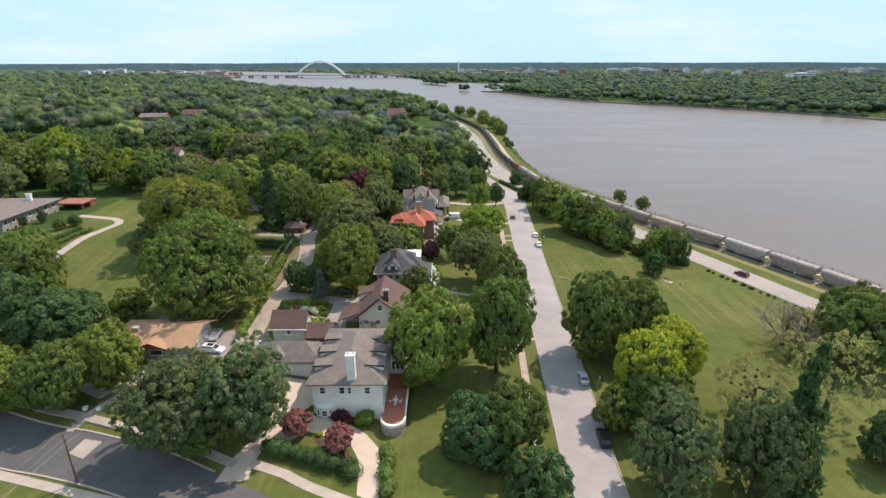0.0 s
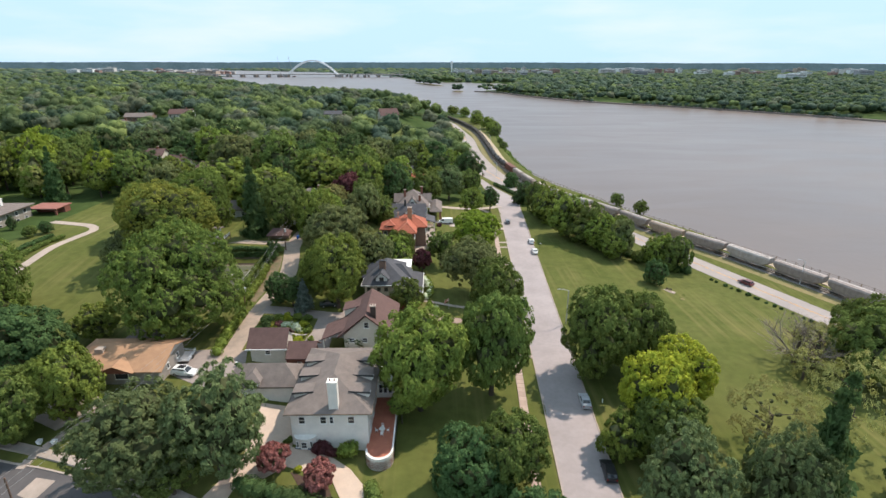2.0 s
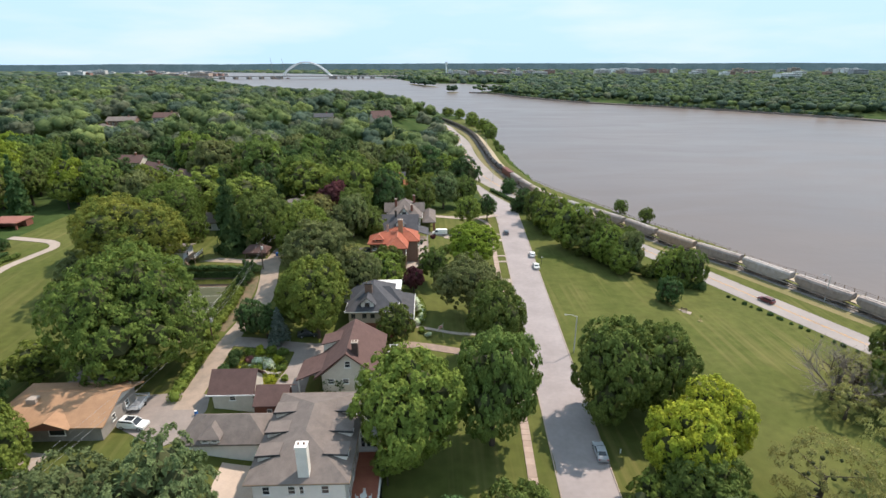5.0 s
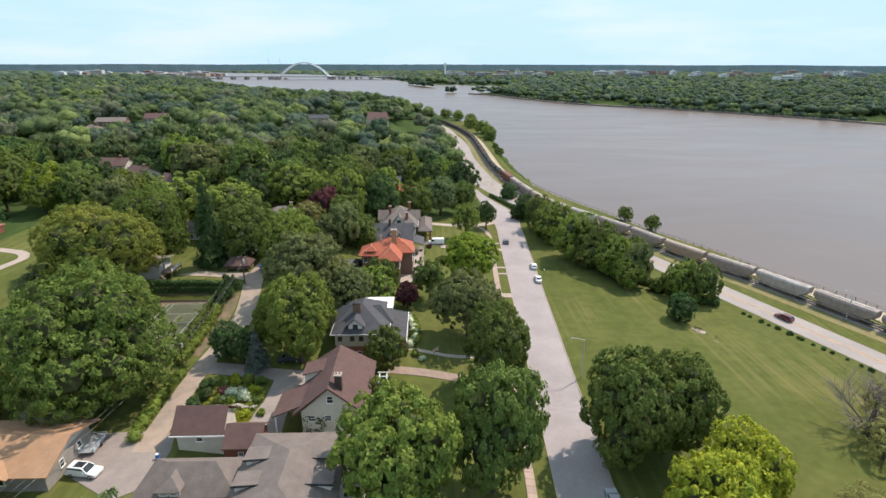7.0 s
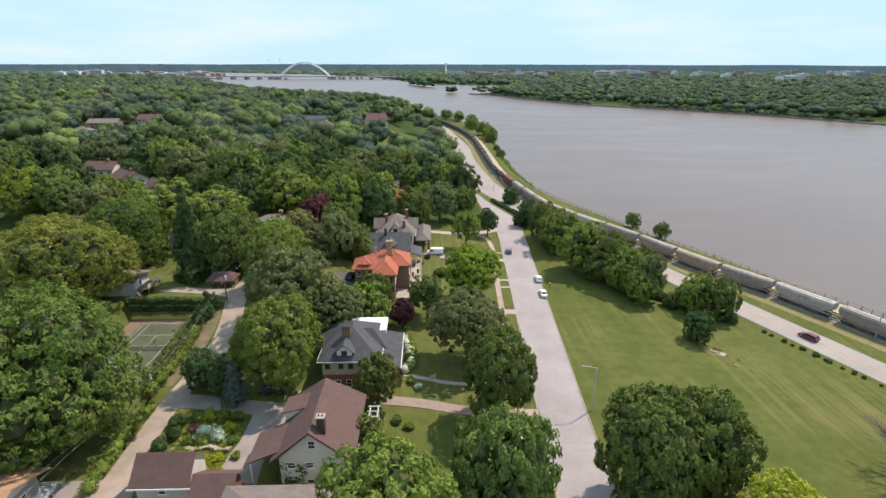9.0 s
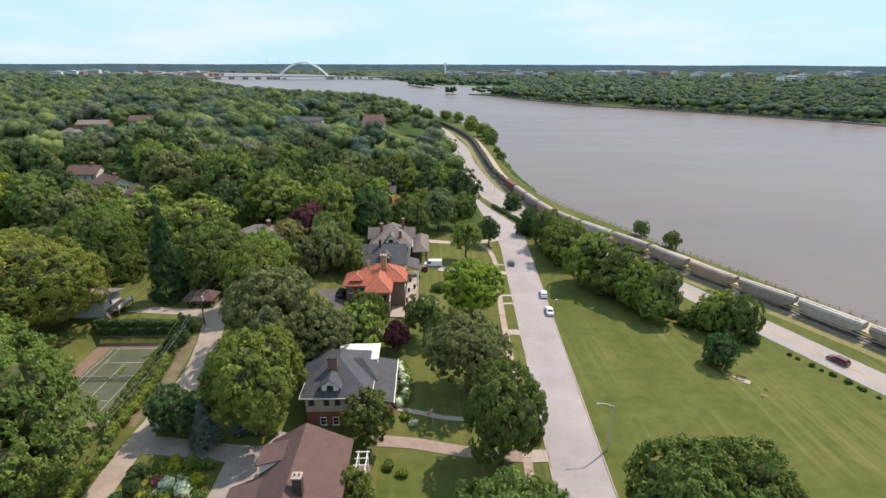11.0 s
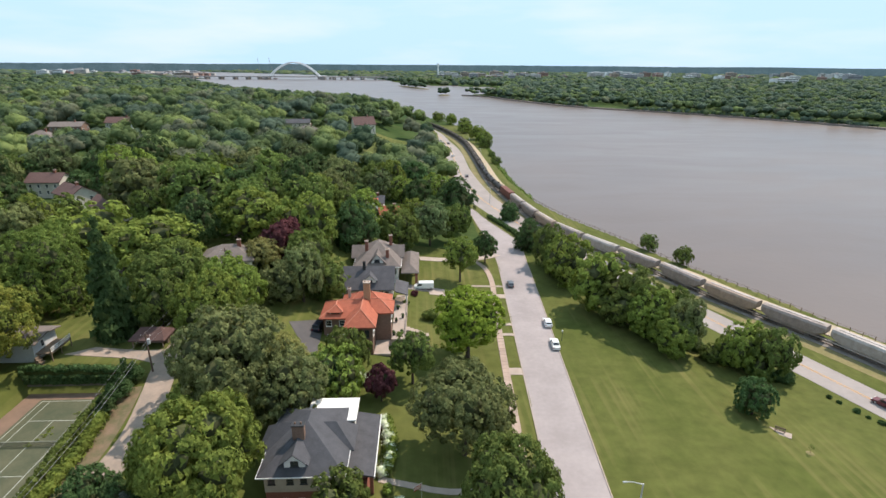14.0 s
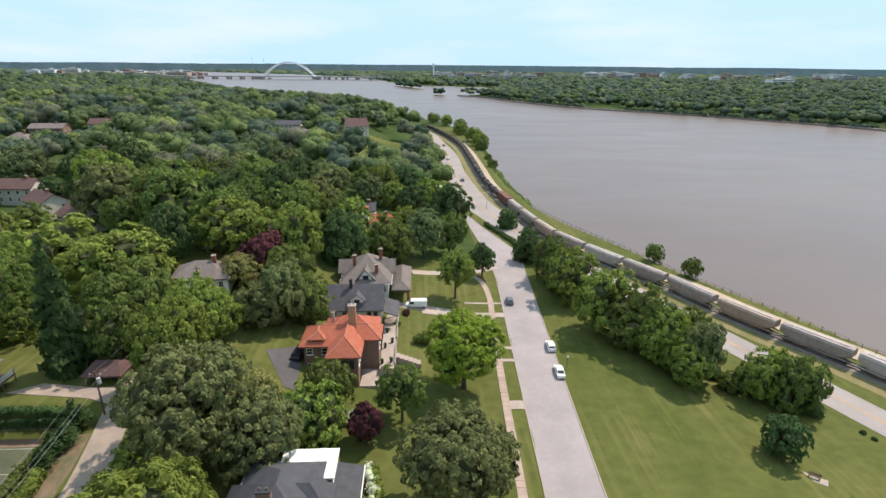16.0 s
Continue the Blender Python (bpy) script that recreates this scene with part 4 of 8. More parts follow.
tube(bm, (0, 0, 0.70), (0, 0, 0.74), 0.55, 0.55, 20)
part("tabletop", bm, TRIM, tb)
bm = bmesh.new()
tube(bm, (0, 0, 0), (0, 0, 0.7), 0.05, 0.05)
tube(bm, (0, 0, 0), (0, 0, 0.04), 0.3, 0.28, 14)
part("pedestal", bm, TRIM, tb)


def garden_chair():
    c = thing("garden_chair", pose(0, 0, -2.35), "white metal garden chair by the table", "chair", "chairs round the garden table")
    bm = bmesh.new()
    box(bm, -0.22, -0.22, 0.42, 0.22, 0.22, 0.46)
    part("seat", bm, TRIM, c)
    bm = bmesh.new()
    for i in range(5):
        box(bm, -0.2 + i * 0.09, 0.19, 0.46, -0.16 + i * 0.09, 0.22, 0.9)
    box(bm, -0.22, 0.185, 0.88, 0.22, 0.225, 0.94)
    part("backrest", bm, TRIM, c)
    for a in (-0.19, 0.19):
        for b in (-0.19, 0.19):
            bm = bmesh.new()
            tube(bm, (a, b, 0), (a, b, 0.42), 0.02, 0.02, 6)
            part("leg", bm, TRIM, c)
    return c


gc = garden_chair()
gc.matrix_world = pose(-10.6, 81.0, -2.35, 0, 0, 180)
for k, (dx, dy, r) in enumerate(((1.0, 0, -90), (0, 1.0, 0), (-1.0, 0, 90))):
    copy_thing(gc, pose(-10.6 + dx, 82.0 + dy, -2.35, 0, 0, r))

# carriage house of the white house
h = house("carriage_house", 0, 0, 0, "low white garage wing with grey hipped roof")
block(h, -40.0, 89.2, -1.6, -26.5, 95.8, 2.45, STUCCO)
slab_roof(h, -40.6, 88.6, -26.0, 96.4, 2.6, 5.4, "x", SHINGLE_GREY)
bm = bmesh.new()
solid(bm, [[(-36.8, y, 2.7), (-33.8, y, 2.7), (-33.8, y, 3.6), (-36.8, y, 3.6)] for y in (88.9, 92.0)])
dm = part("dormer", bm, STUCCO, h)
slab_roof(dm, -37.1, 88.5, -33.5, 93.2, 3.65, 4.9, "y", SHINGLE_GREY, (None, 0), 0.12, "dormer_roof")
for x in (-36.0, -34.6):
    window(dm, x, 88.9, 3.15, 1.0, 0.6, "-y")

# two brown-roofed garages
h = house("stucco_garage", 0, 0, 0, "two-storey stucco garage with steep brown gable roof")
block(h, -39.1, 99.9, -0.4, -32.0, 105.6, 4.3, CREAM)
gable(h, -39.1, -38.9, 99.9, 105.6, 4.3, 7.0, "x", CREAM)
gable(h, -32.2, -32.0, 99.9, 105.6, 4.3, 7.0, "x", CREAM)
slab_roof(h, -39.7, 99.2, -31.5, 106.3, 4.35, 7.4, "x", SHINGLE_BROWN, (0, 0), 0.2)
window(h, -35.6, 99.9, 3.2, 1.1, 1.0, "-y")
block(h, -39.9, 99.1, 4.08, -31.3, 99.19, 4.32, TRIM, "gutter")
h = house("brick_garage", 0, 0, 0, "low red brick garage with brown roof")
block(h, -31.45, 98.3, -1.6, -26.1, 103.3, 2.9, BRICK)
gable(h, -31.4, -31.2, 98.3, 103.3, 2.9, 5.0, "x", BRICK)
gable(h, -26.4, -26.1, 98.3, 103.3, 2.9, 5.0, "x", BRICK)
slab_roof(h, -31.45, 97.6, -25.4, 104.0, 3.0, 5.3, "x", SHINGLE_BROWN, (0, 0), 0.2)
window(h, -28.8, 98.3, 1.5, 0.9, 0.8, "-y")

# brown-roofed gabled house
h = house("gabled_house", 0, 0, 0, "cream stucco house with brown gable roof and ivy")
block(h, -20.6, 104.2, -3.2, -10.6, 118.8, 4.7, CREAM)
gable(h, -20.6, -10.6, 104.2, 104.5, 4.7, 9.1, "y", CREAM)
slab_roof(h, -21.9, 103.4, -9.6, 119.6, 4.5, 9.75, "y", SHINGLE_BROWN, (0, 2.6), 0.25)
for side in (-1, 1):
    bm = bmesh.new()
    xo = -15.75 + side * 6.2
    solid(bm, [[(xo, y, 4.2), (-15.75, y, 9.45), (-15.75, y, 9.78), (xo, y, 4.55)] for y in (103.3, 103.39)])
    part("bargeboard", bm, mat("brown_trim", (0.10, 0.05, 0.04), (0.08, 0.04, 0.03), scale=2) if side < 0 else bpy.data.materials["brown_trim"], h)
chimney(h, -14.3, 105.4, 5.0, 11.1, 1.1, 1.0, mat("dark_brick", (0.085, 0.055, 0.046), (0.06, 0.042, 0.036), scale=3, bump=0.3, bscale=14, fine=0.25), CONCRETE)
window(h, -15.7, 104.2, 7.0, 1.1, 1.4, "-y")
for x in (-18.9, -16.2, -12.9):
    window(h, x, 104.2, 3.4, 1.2, 1.1, "-y")
    window(h, x, 104.2, 0.0, 1.2, 1.6, "-y")
bm = bmesh.new()
solid(bm, [[(-25.6, y, 3.2), (-20.7, y, 5.3), (-20.7, y, 5.55), (-25.6, y, 3.45)] for y in (104.6, 111.5)])
part("porch_roof", bm, SHINGLE_BROWN, h)
for x, y in ((-25.2, 105), (-25.2, 111)):
    bm = bmesh.new()
    tube(bm, (x, y, -2.6), (x, y, 3.3), 0.16, 0.14, 10)
    part("porch_post", bm, TRIM, h)
bm = bmesh.new()
solid(bm, [[(-21.6, y, 5.0), (-18.4, y, 7.4), (-21.6, y, 6.6)] for y in (112.2, 115.8)])
dm = part("dormer", bm, CREAM, h)
bm = bmesh.new()
solid(bm, [[(-22.0, y, 6.55), (-18.0, y, 7.6), (-18.0, y, 7.75), (-22.0, y, 6.7)] for y in (111.9, 116.1)])
part("dormer_roof", bm, SHINGLE_BROWN, dm)
iv = Foliage(71)
for i in range(26):
    iv.sprays((iv.rng.uniform(-20.5, -16.8), 104.1, iv.rng.uniform(-2.4, 3.8)), 0.6, 26, 0.22, 1.0)
ivy = new("ivy", iv.mesh("ivy", LEAF_DARK))
ivy.parent = h
# white pergola on the deck behind
pg = house("pergola", 0, 0, 0, "white painted pergola over a small deck", "pergola")
for x in (-11.0 + 1.9, -7.7):
    for y in (114.4, 120.0):
        bm = bmesh.new()
        box(bm, x - 0.08, y - 0.08, -3.6, x + 0.08, y + 0.08, 1.4)
        part("post", bm, TRIM, pg)
    bm = bmesh.new()
    box(bm, x - 0.07, 114.0, 1.4, x + 0.07, 120.4, 1.62)
    part("beam", bm, TRIM, pg)
for i in range(5):
    bm = bmesh.new()
    box(bm, -9.5, 114.3 + i * 1.42, 1.62, -7.3, 114.4 + i * 1.42, 1.78)
    part("rafter", bm, TRIM, pg)
block(pg, -9.55, 114.0, -3.6, -7.3, 120.4, -1.2, WOOD, "deck")

# charcoal-roofed brick and siding house
h = house("foursquare_house", 0, 0, 0, "brick and tan siding house with charcoal hipped roof")
block(h, -19.4, 130.3, -3.6, -8.7, 144.0, 1.6, BRICK)
block(h, -19.45, 130.25, 1.6, -8.65, 144.0, 4.75, SIDING, label="tan siding of the upper storey")
slab_roof(h, -20.2, 129.5, -7.9, 144.8, 4.9, 9.1, "y", SHINGLE_DARK, (6.6, 6.2))
gutter(h, -20.2, 129.5, -7.9, 144.8, 4.9)
slab_roof(h, -21.4, 134.6, -14, 140.4, 4.95, 7.8, "x", SHINGLE_DARK, (None, 0), name="cross_roof")
slab_roof(h, -14, 134.6, -7.3, 140.4, 4.95, 7.8, "x", SHINGLE_DARK, (0, None), name="cross_roof")
bm = bmesh.new()
solid(bm, [[(-16.5, y, 5.1), (-13.6, y, 5.1), (-13.6, y, 6.4), (-15.05, y, 7.7), (-16.5, y, 6.4)] for y in (130.6, 134.5)])
dm = part("dormer", bm, TRIM, h)
slab_roof(dm, -17.1, 130.1, -13.0, 135.2, 6.3, 8.1, "y", SHINGLE_DARK, (0, 0), 0.14, "dormer_roof")
window(dm, -15.05, 130.6, 6.2, 1.1, 0.9, "-y", DARK, 1)
chimney(h, -15.0, 134.2, 6.4, 10.1, 1.7, 0.9, BRICK_BROWN, DARK)
block(h, -15.4, 140.6, 4.2, -7.9, 146.0, 5.5, SIDING)
block(h, -15.6, 140.4, 5.5, -7.7, 146.2, 5.72, MEMBRANE, "flat_roof", "bright white flat roof membrane")
for x in (-18.4, -15.8, -13.9):
    window(h, x, 130.25, 3.5, 0.95, 1.0, "-y", DARK)
for x in (-16.6, -14.4, -11.5):
    window(h, x, 130.3, -0.4, 1.1, 1.6, "-y")
bm = bmesh.new()
solid(bm, [[(-8.6, y, 1.15), (-4.5, y, 0.35), (-4.5, y, 0.62), (-8.6, y, 1.45)] for y in (133.8, 148.2)])
part("porch_roof", bm, SHINGLE_DARK, h)
block(h, -8.64, 134.4, -3.6, -5.3, 147.6, -2.2, BRICK, "porch_floor")
for y in (134.4, 138.9, 143.3, 147.6):
    block(h, -5.2, y - 0.3, -3.6, -4.7, y + 0.3, 0.3, BRICK, "porch_pier")
block(h, -4.5, 133.7, 0.3, -4.36, 148.3, 0.66, TRIM, "fascia")

# orange-tiled brick house
h = house("tile_roofed_house", 0, 0, 0, "brown brick house with bright orange tiled hip roofs")
block(h, -13.5, 172.8, -2.8, -8.0, 181.5, 4.85, BRICK_BROWN)
slab_roof(h, -14.2, 172.0, -7.2, 183.0, 5.0, 7.7, "y", TILE, (None, 0))
block(h, -19.4, 177.3, -2.8, -13.5, 184.5, 4.85, BRICK_BROWN)
slab_roof(h, -20.2, 176.5, -11, 185.2, 4.95, 7.6, "x", TILE, (None, 0), name="wing_roof")
block(h, -15.2, 180, -2.8, -5.2, 187.6, 5.1, BRICK_BROWN)
slab_roof(h, -16.2, 179.2, -4.3, 188.4, 5.25, 8.2, "x", TILE, name="back_roof")
slab_roof(h, -9.0, 178.4, -3.7, 184.9, 5.2, 7.4, "x", TILE, (0, None), name="side_roof")
block(h, -9, 179.2, -2.8, -4.4, 184.3, 5.05, BRICK_BROWN)
bm = bmesh.new()
solid(bm, [[(-17.9, y, 5.4), (-15.4, y, 5.4), (-15.4, y, 6.1), (-17.9, y, 6.1)] for y in (177.6, 180)])
dm = part("dormer", bm, CREAM, h)
slab_roof(dm, -18.4, 177.2, -14.9, 181, 6.1, 7.3, "y", TILE, (None, 0), 0.12, "dormer_roof")
window(dm, -16.65, 177.6, 5.75, 1.9, 0.5, "-y", DARK, 0)
chimney(h, -9.9, 182.4, 6.5, 11.3, 1.5, 1.2, mat("tan_brick", (0.42, 0.24, 0.14), (0.34, 0.19, 0.11), scale=3, fine=0.2))
chimney(h, -14.2, 184.2, 6.5, 8.9, 0.6, 0.6, CONCRETE)
for x in (-12.5, -11.4, -10.3, -9.2):
    window(h, x, 172.8, 3.0, 0.95, 1.8, "-y", DARK)
for x in (-18.2, -15.2):
    window(h, x, 177.3, 3.4, 1.3, 1.5, "-y")
    window(h, x, 177.3, -0.2, 1.3, 1.6, "-y")
for y in (174, 176, 178):
    window(h, -8.0, y, 3.0, 1.1, 1.9, "+x")
for y in (180.5, 183):
    window(h, -4.4, y, 3.0, 1.2, 1.8, "+x")
# paved terrace at its side
pt = house("stone_patio", 0, 0, 0, "pale stone patio with low white walls beside the brick house", "patio")
block(pt, -7.9, 172.9, -5.0, -4.3, 179.1, -2.1, CONCRETE, "porch_base")
block(pt, -4.28, 177.0, -4.6, -1.2, 196.5, -1.1, CONCRETE, "paving")
for a in ((-1.2, 179.0, -1.0, 187.5), (-1.2, 190.0, -1.0, 196.5), (-4.28, 176.8, -1.0, 177.0)):
    block(pt, a[0], a[1], -4.6, a[2], a[3], -0.62, CONCRETE, "low_wall")
for i in range(6):
    block(pt, -1.0 + i * 0.9, 182.2 - 0.05 * i, -5.2, -0.1 + i * 0.9, 184.0 - 0.05 * i, -1.35 - 0.33 * i, CONCRETE, "step")
for i, (x, y, k) in enumerate(((-3.4, 193, 0.5), (-3.5, 186, 0.35), (-1.9, 180, 0.4), (-3.8, 179.5, 0.35), (-2.0, 188.2, 0.45))):
    p = thing("potted_shrub", pose(x, y, -1.1), "small clipped shrub in a dark pot on the patio", "potted plant", "patio pots")
    bm = bmesh.new()
    tube(bm, (0, 0, 0), (0, 0, 0.5), 0.25, 0.34, 12)
    part("pot", bm, DARK, p)
    fo = Foliage(900 + i)
    fo.mass((0, 0, 0.85), k * 0.85, 1.0)
    fo.sprays((0, 0, 0.85), k, 70, 0.12, 1.0)
    s = new("shrub", fo.mesh("shrub", LEAF_DARK))
    s.parent = p
um = thing("garden_umbrella", pose(-2.9, 195, -1.1), "open tan garden umbrella over the patio", "umbrella")
bm = bmesh.new()
tube(bm, (0, 0, 0), (0, 0, 2.4), 0.03, 0.03)
part("pole", bm, DARK, um)
bm = bmesh.new()
solid(bm, [[(r * math.cos(i * math.pi / 4), r * math.sin(i * math.pi / 4), z) for i in range(8)] for r, z in ((1.4, 1.95), (1.4, 2.0), (0.05, 2.55))])
part("canopy", bm, WOOD, um)
h = house("tile_roofed_garage", 0, 0, 0, "small brick garage with orange tiled roof")
block(h, -36.2, 177.4, -1, -28.6, 183.0, 2.0, BRICK_BROWN)
slab_roof(h, -36.8, 176.8, -28.0, 183.6, 2.1, 4.0, "x", TILE)

# slate-blue roofed house
h = house("slate_roofed_house", 0, 0, 0, "pale house with slate-grey gable roof and front dormer")
block(h, -18.2, 198.2, -3.4, -5.2, 207.5, 2.4, PALE)
gable(h, -18.2, -17.9, 198.2, 207.5, 2.4, 6.6, "x", PALE)
gable(h, -5.5, -5.2, 198.2, 207.5, 2.4, 6.6, "x", PALE)
slab_roof(h, -18.9, 197.2, -4.4, 208.5, 2.5, 7.1, "x", mat("slate_blue_shingles", (0.098, 0.094, 0.100), (0.072, 0.070, 0.076), scale=0.7, rough=0.95, bump=0.3, bscale=9, fine=0.2), (0, 0), 0.22)
SLATE = bpy.data.materials["slate_blue_shingles"]
bm = bmesh.new()
solid(bm, [[(-12.5, y, 3.2), (-9.4, y, 3.2), (-9.4, y, 4.6), (-10.95, y, 5.8), (-12.5, y, 4.6)] for y in (198.9, 202.5)])
dm = part("dormer", bm, TRIM, h)
slab_roof(dm, -13.0, 198.4, -8.9, 203.2, 4.5, 6.2, "y", SLATE, (0, 0), 0.14, "dormer_roof")
window(dm, -10.95, 198.9, 4.1, 1.3, 1.0, "-y", DARK)
chimney(h, -12.6, 202.2, 5.0, 8.6, 0.7, 0.7, DARK, DARK)
bm = bmesh.new()
solid(bm, [[(-4.4, y, 2.0), (-0.9, y, 0.9), (-0.9, y, 1.15), (-4.4, y, 2.25)] for y in (196.9, 205.2)])
part("porch_roof", bm, SLATE, h)
for y in (197.3, 204.8):
    block(h, -1.5, y - 0.2, -4.2, -1.1, y + 0.2, 0.95, TRIM, "porch_post")
block(h, -5.18, 197.5, -4.2, -1.1, 204.9, -2.6, CONCRETE, "porch_floor")
for x in (-16.5, -14, -8, -6.5):
    window(h, x, 198.2, 1.0, 1.0, 1.4, "-y", DARK)

# big grey house behind it
h = house("grey_hipped_house", 0, 0, 0, "big grey house with hipped roof, dormers and brick chimneys")
block(h, -16.2, 213.0, -3.4, -4.2, 229.2, 2.9, PALE)
slab_roof(h, -17.2, 212.0, -3.2, 230.2, 3.0, 8.2, "y", SHINGLE_GREY, (9.0, 8.0))
gutter(h, -17.2, 212.0, -3.2, 230.2, 3.0)
bm = bmesh.new()
solid(bm, [[(-12.4, y, 3.3), (-8.0, y, 3.3), (-10.2, y, 6.3)] for y in (213.4, 217.5)])
dm = part("dormer", bm, TRIM, h)
slab_roof(dm, -13.3, 212.9, -7.1, 219, 3.3, 6.7, "y", SHINGLE_GREY, (0, 0), 0.16, "dormer_roof")
window(dm, -10.2, 213.4, 4.4, 1.5, 1.0, "-y", DARK, 0)
gable(h, -17.9, -17.7, 219.6, 225.0, 2.9, 6.0, "x", PALE)
gable(h, -3.1, -2.9, 219.6, 225.0, 2.9, 6.0, "x", PALE)
slab_roof(h, -18.4, 219, -12, 225.6, 3.4, 6.4, "x", SHINGLE_GREY, (0, 0), name="side_roof")
slab_roof(h, -8.4, 219, -2.4, 225.6, 3.4, 6.4, "x", SHINGLE_GREY, (0, 0), name="side_roof")
for x, y, z in ((-13.6, 219, 8.8), (-7.3, 215.5, 7.4), (-6.6, 222.5, 9.4)):
    chimney(h, x, y, 4.5, z, 0.9, 0.9, BRICK)
slab_roof(h, -3.3, 212.4, 2.0, 229.6, 1.0, 2.7, "y", SHINGLE_GREY, (None, None), name="porch_roof")
for x, y in ((1.2, 213.2), (1.2, 221), (1.2, 228.6)):
    block(h, x - 0.35, y - 0.35, -4.6, x + 0.35, y + 0.35, 0.9, BRICK, "porch_pier")
for x in (-14.6, -12.4, -10.2, -8.0, -5.8):
    window(h, x, 213.0, 1.5, 1.2, 1.5, "-y", DARK)

# low tan-roofed house
h = house("tan_roofed_house", 0, 0, 0, "long low house with tan shingle roof and grey siding")
block(h, -71.0, 91.5, 0.0, -53.6, 101.8, 4.8, mat("grey_tan_siding", (0.30, 0.27, 0.24), (0.25, 0.225, 0.20), scale=0.8, fine=0.08))
gable(h, -53.9, -53.6, 91.5, 101.8, 4.8, 6.8, "x", PALE)
slab_roof(h, -72.0, 90.4, -52.4, 103.0, 4.9, 7.2, "x", SHINGLE_TAN, (5.5, 0), 0.22)
slab_roof(h, -64.5, 89.9, -57.5, 96.5, 4.95, 6.3, "y", SHINGLE_TAN, (0, 0), 0.15, "porch_gable", label="shallow front gable with dark red board")
bm = bmesh.new()
solid(bm, [[(-64.2, y, 4.85), (-57.8, y, 4.85), (-61.0, y, 6.1)] for y in (89.95, 90.1)])
part("gable_board", bm, bpy.data.materials["red_brick"], h)
window(h, -60.6, 91.5, 3.3, 2.6, 1.3, "-y", TRIM, 0)
window(h, -53.6, 95, 3.4, 1.0, 1.2, "+x")
window(h, -53.6, 99, 3.4, 1.0, 1.2, "+x")
block(h, -66.8, 94.6, 6.2, -65.3, 95.9, 7.25, CONCRETE, "roof_vent", "low box chimney on the roof")
block(h, -66, 103, 0.5, -60, 107, 4.4, PALE)
block(h, -66.4, 102.9, 4.4, -59.6, 107.4, 4.6, SHINGLE_GREY, "deck_roof")
for i in range(9):
    block(h, -66.2 + i * 0.8, 107.2, 4.6, -66.1 + i * 0.8, 107.3, 5.6, DARK, "railing_post")
block(h, -66.3, 107.18, 5.6, -59.7, 107.32, 5.7, DARK, "rail")

# mansion across the lawn
h = house("stone_mansion", 0, 0, 0, "long grey stone mansion with low grey hipped roof")
block(h, -178, 166, 3.5, -150.6, 194, 9.6, mat("grey_stone", (0.30, 0.27, 0.23), (0.22, 0.20, 0.17), scale=1.2, bump=0.3, fine=0.2))
slab_roof(h, -179.2, 164.8, -149.4, 195.2, 9.75, 11.8, "x", SHINGLE_GREY)
for y in (168, 171.5, 175, 179, 183, 187, 191):
    window(h, -150.6, y, 8.0, 1.6, 1.5, "+x")
    window(h, -150.6, y, 5.2, 1.6, 1.8, "+x")
for x in (-154, -158, -163, -168):
    window(h, x, 166, 8.0, 1.6, 1.5, "-y")
    window(h, x, 166, 5.2, 1.6, 1.8, "-y")
chimney(h, -156.5, 188, 10, 13.2, 1.8, 1.0, TRIM, TRIM)
h = house("red_porch", 0, 0, 0, "open porch with rust-red flat roof", "porch")
block(h, -152.8, 194.2, 7.4, -141.6, 203, 7.75, mat("rust_roof", (0.30, 0.13, 0.10), (0.24, 0.10, 0.08), scale=0.8, fine=0.15), "roof")
for x in (-152, -142.4):
    for y in (195.0, 202.2):
        block(h, x - 0.3, y - 0.3, 3.5, x + 0.3, y + 0.3, 7.4, BRICK, "post")
block(h, -152.6, 199, 3.5, -141.8, 202.0, 7.4, BRICK, "back_wall")

# house with a deck, above the court
h = house("deck_house", 0, 0, 0, "small pale house with grey roof and wooden deck")
block(h, -79, 160.0, 3.8, -70.0, 166.4, 9.0, PALE)
gable(h, -79, -78.8, 160.0, 166.4, 9.0, 9.6, "x", PALE)
gable(h, -70.2, -70.0, 160.0, 166.4, 9.0, 9.6, "x", PALE)
slab_roof(h, -79.6, 159.4, -69.0, 167.0, 9.15, 9.9, "x", SHINGLE_GREY, (0, 0), 0.2)
block(h, -69.98, 160.2, 6.6, -67.0, 166.0, 6.8, WOOD, "deck")
for y in (160.3, 163, 165.9):
    block(h, -67.2, y - 0.08, 3.8, -67.05, y + 0.08, 7.8, WOOD, "post")
for z in (7.1, 7.4, 7.75):
    block(h, -67.04, 160.2, z, -66.98, 166, z + 0.12, TRIM, "rail")
window(h, -70.0, 162.5, 7.8, 1.0, 1.4, "+x")
for i in range(6):
    block(h, -69.5 + i * 0.35, 159.0, 3.8, -69.2 + i * 0.35, 160.15, 6.4 - i * 0.45, WOOD, "stair")
h = house("carport", 0, 0, 0, "low carport with brown hipped roof by the alley", "carport")
slab_roof(h, -55.0, 164.2, -48.0, 169.4, 7.0, 8.7, "x", SHINGLE_BROWN, (1.6, 1.6))
block(h, -54.5, 166.5, 4.2, -48.5, 169.0, 6.72, WOOD, "wall")
for x in (-54.4, -48.6):
    block(h, x - 0.1, 164.5, 4.2, x + 0.1, 164.7, 6.72, WOOD, "post")


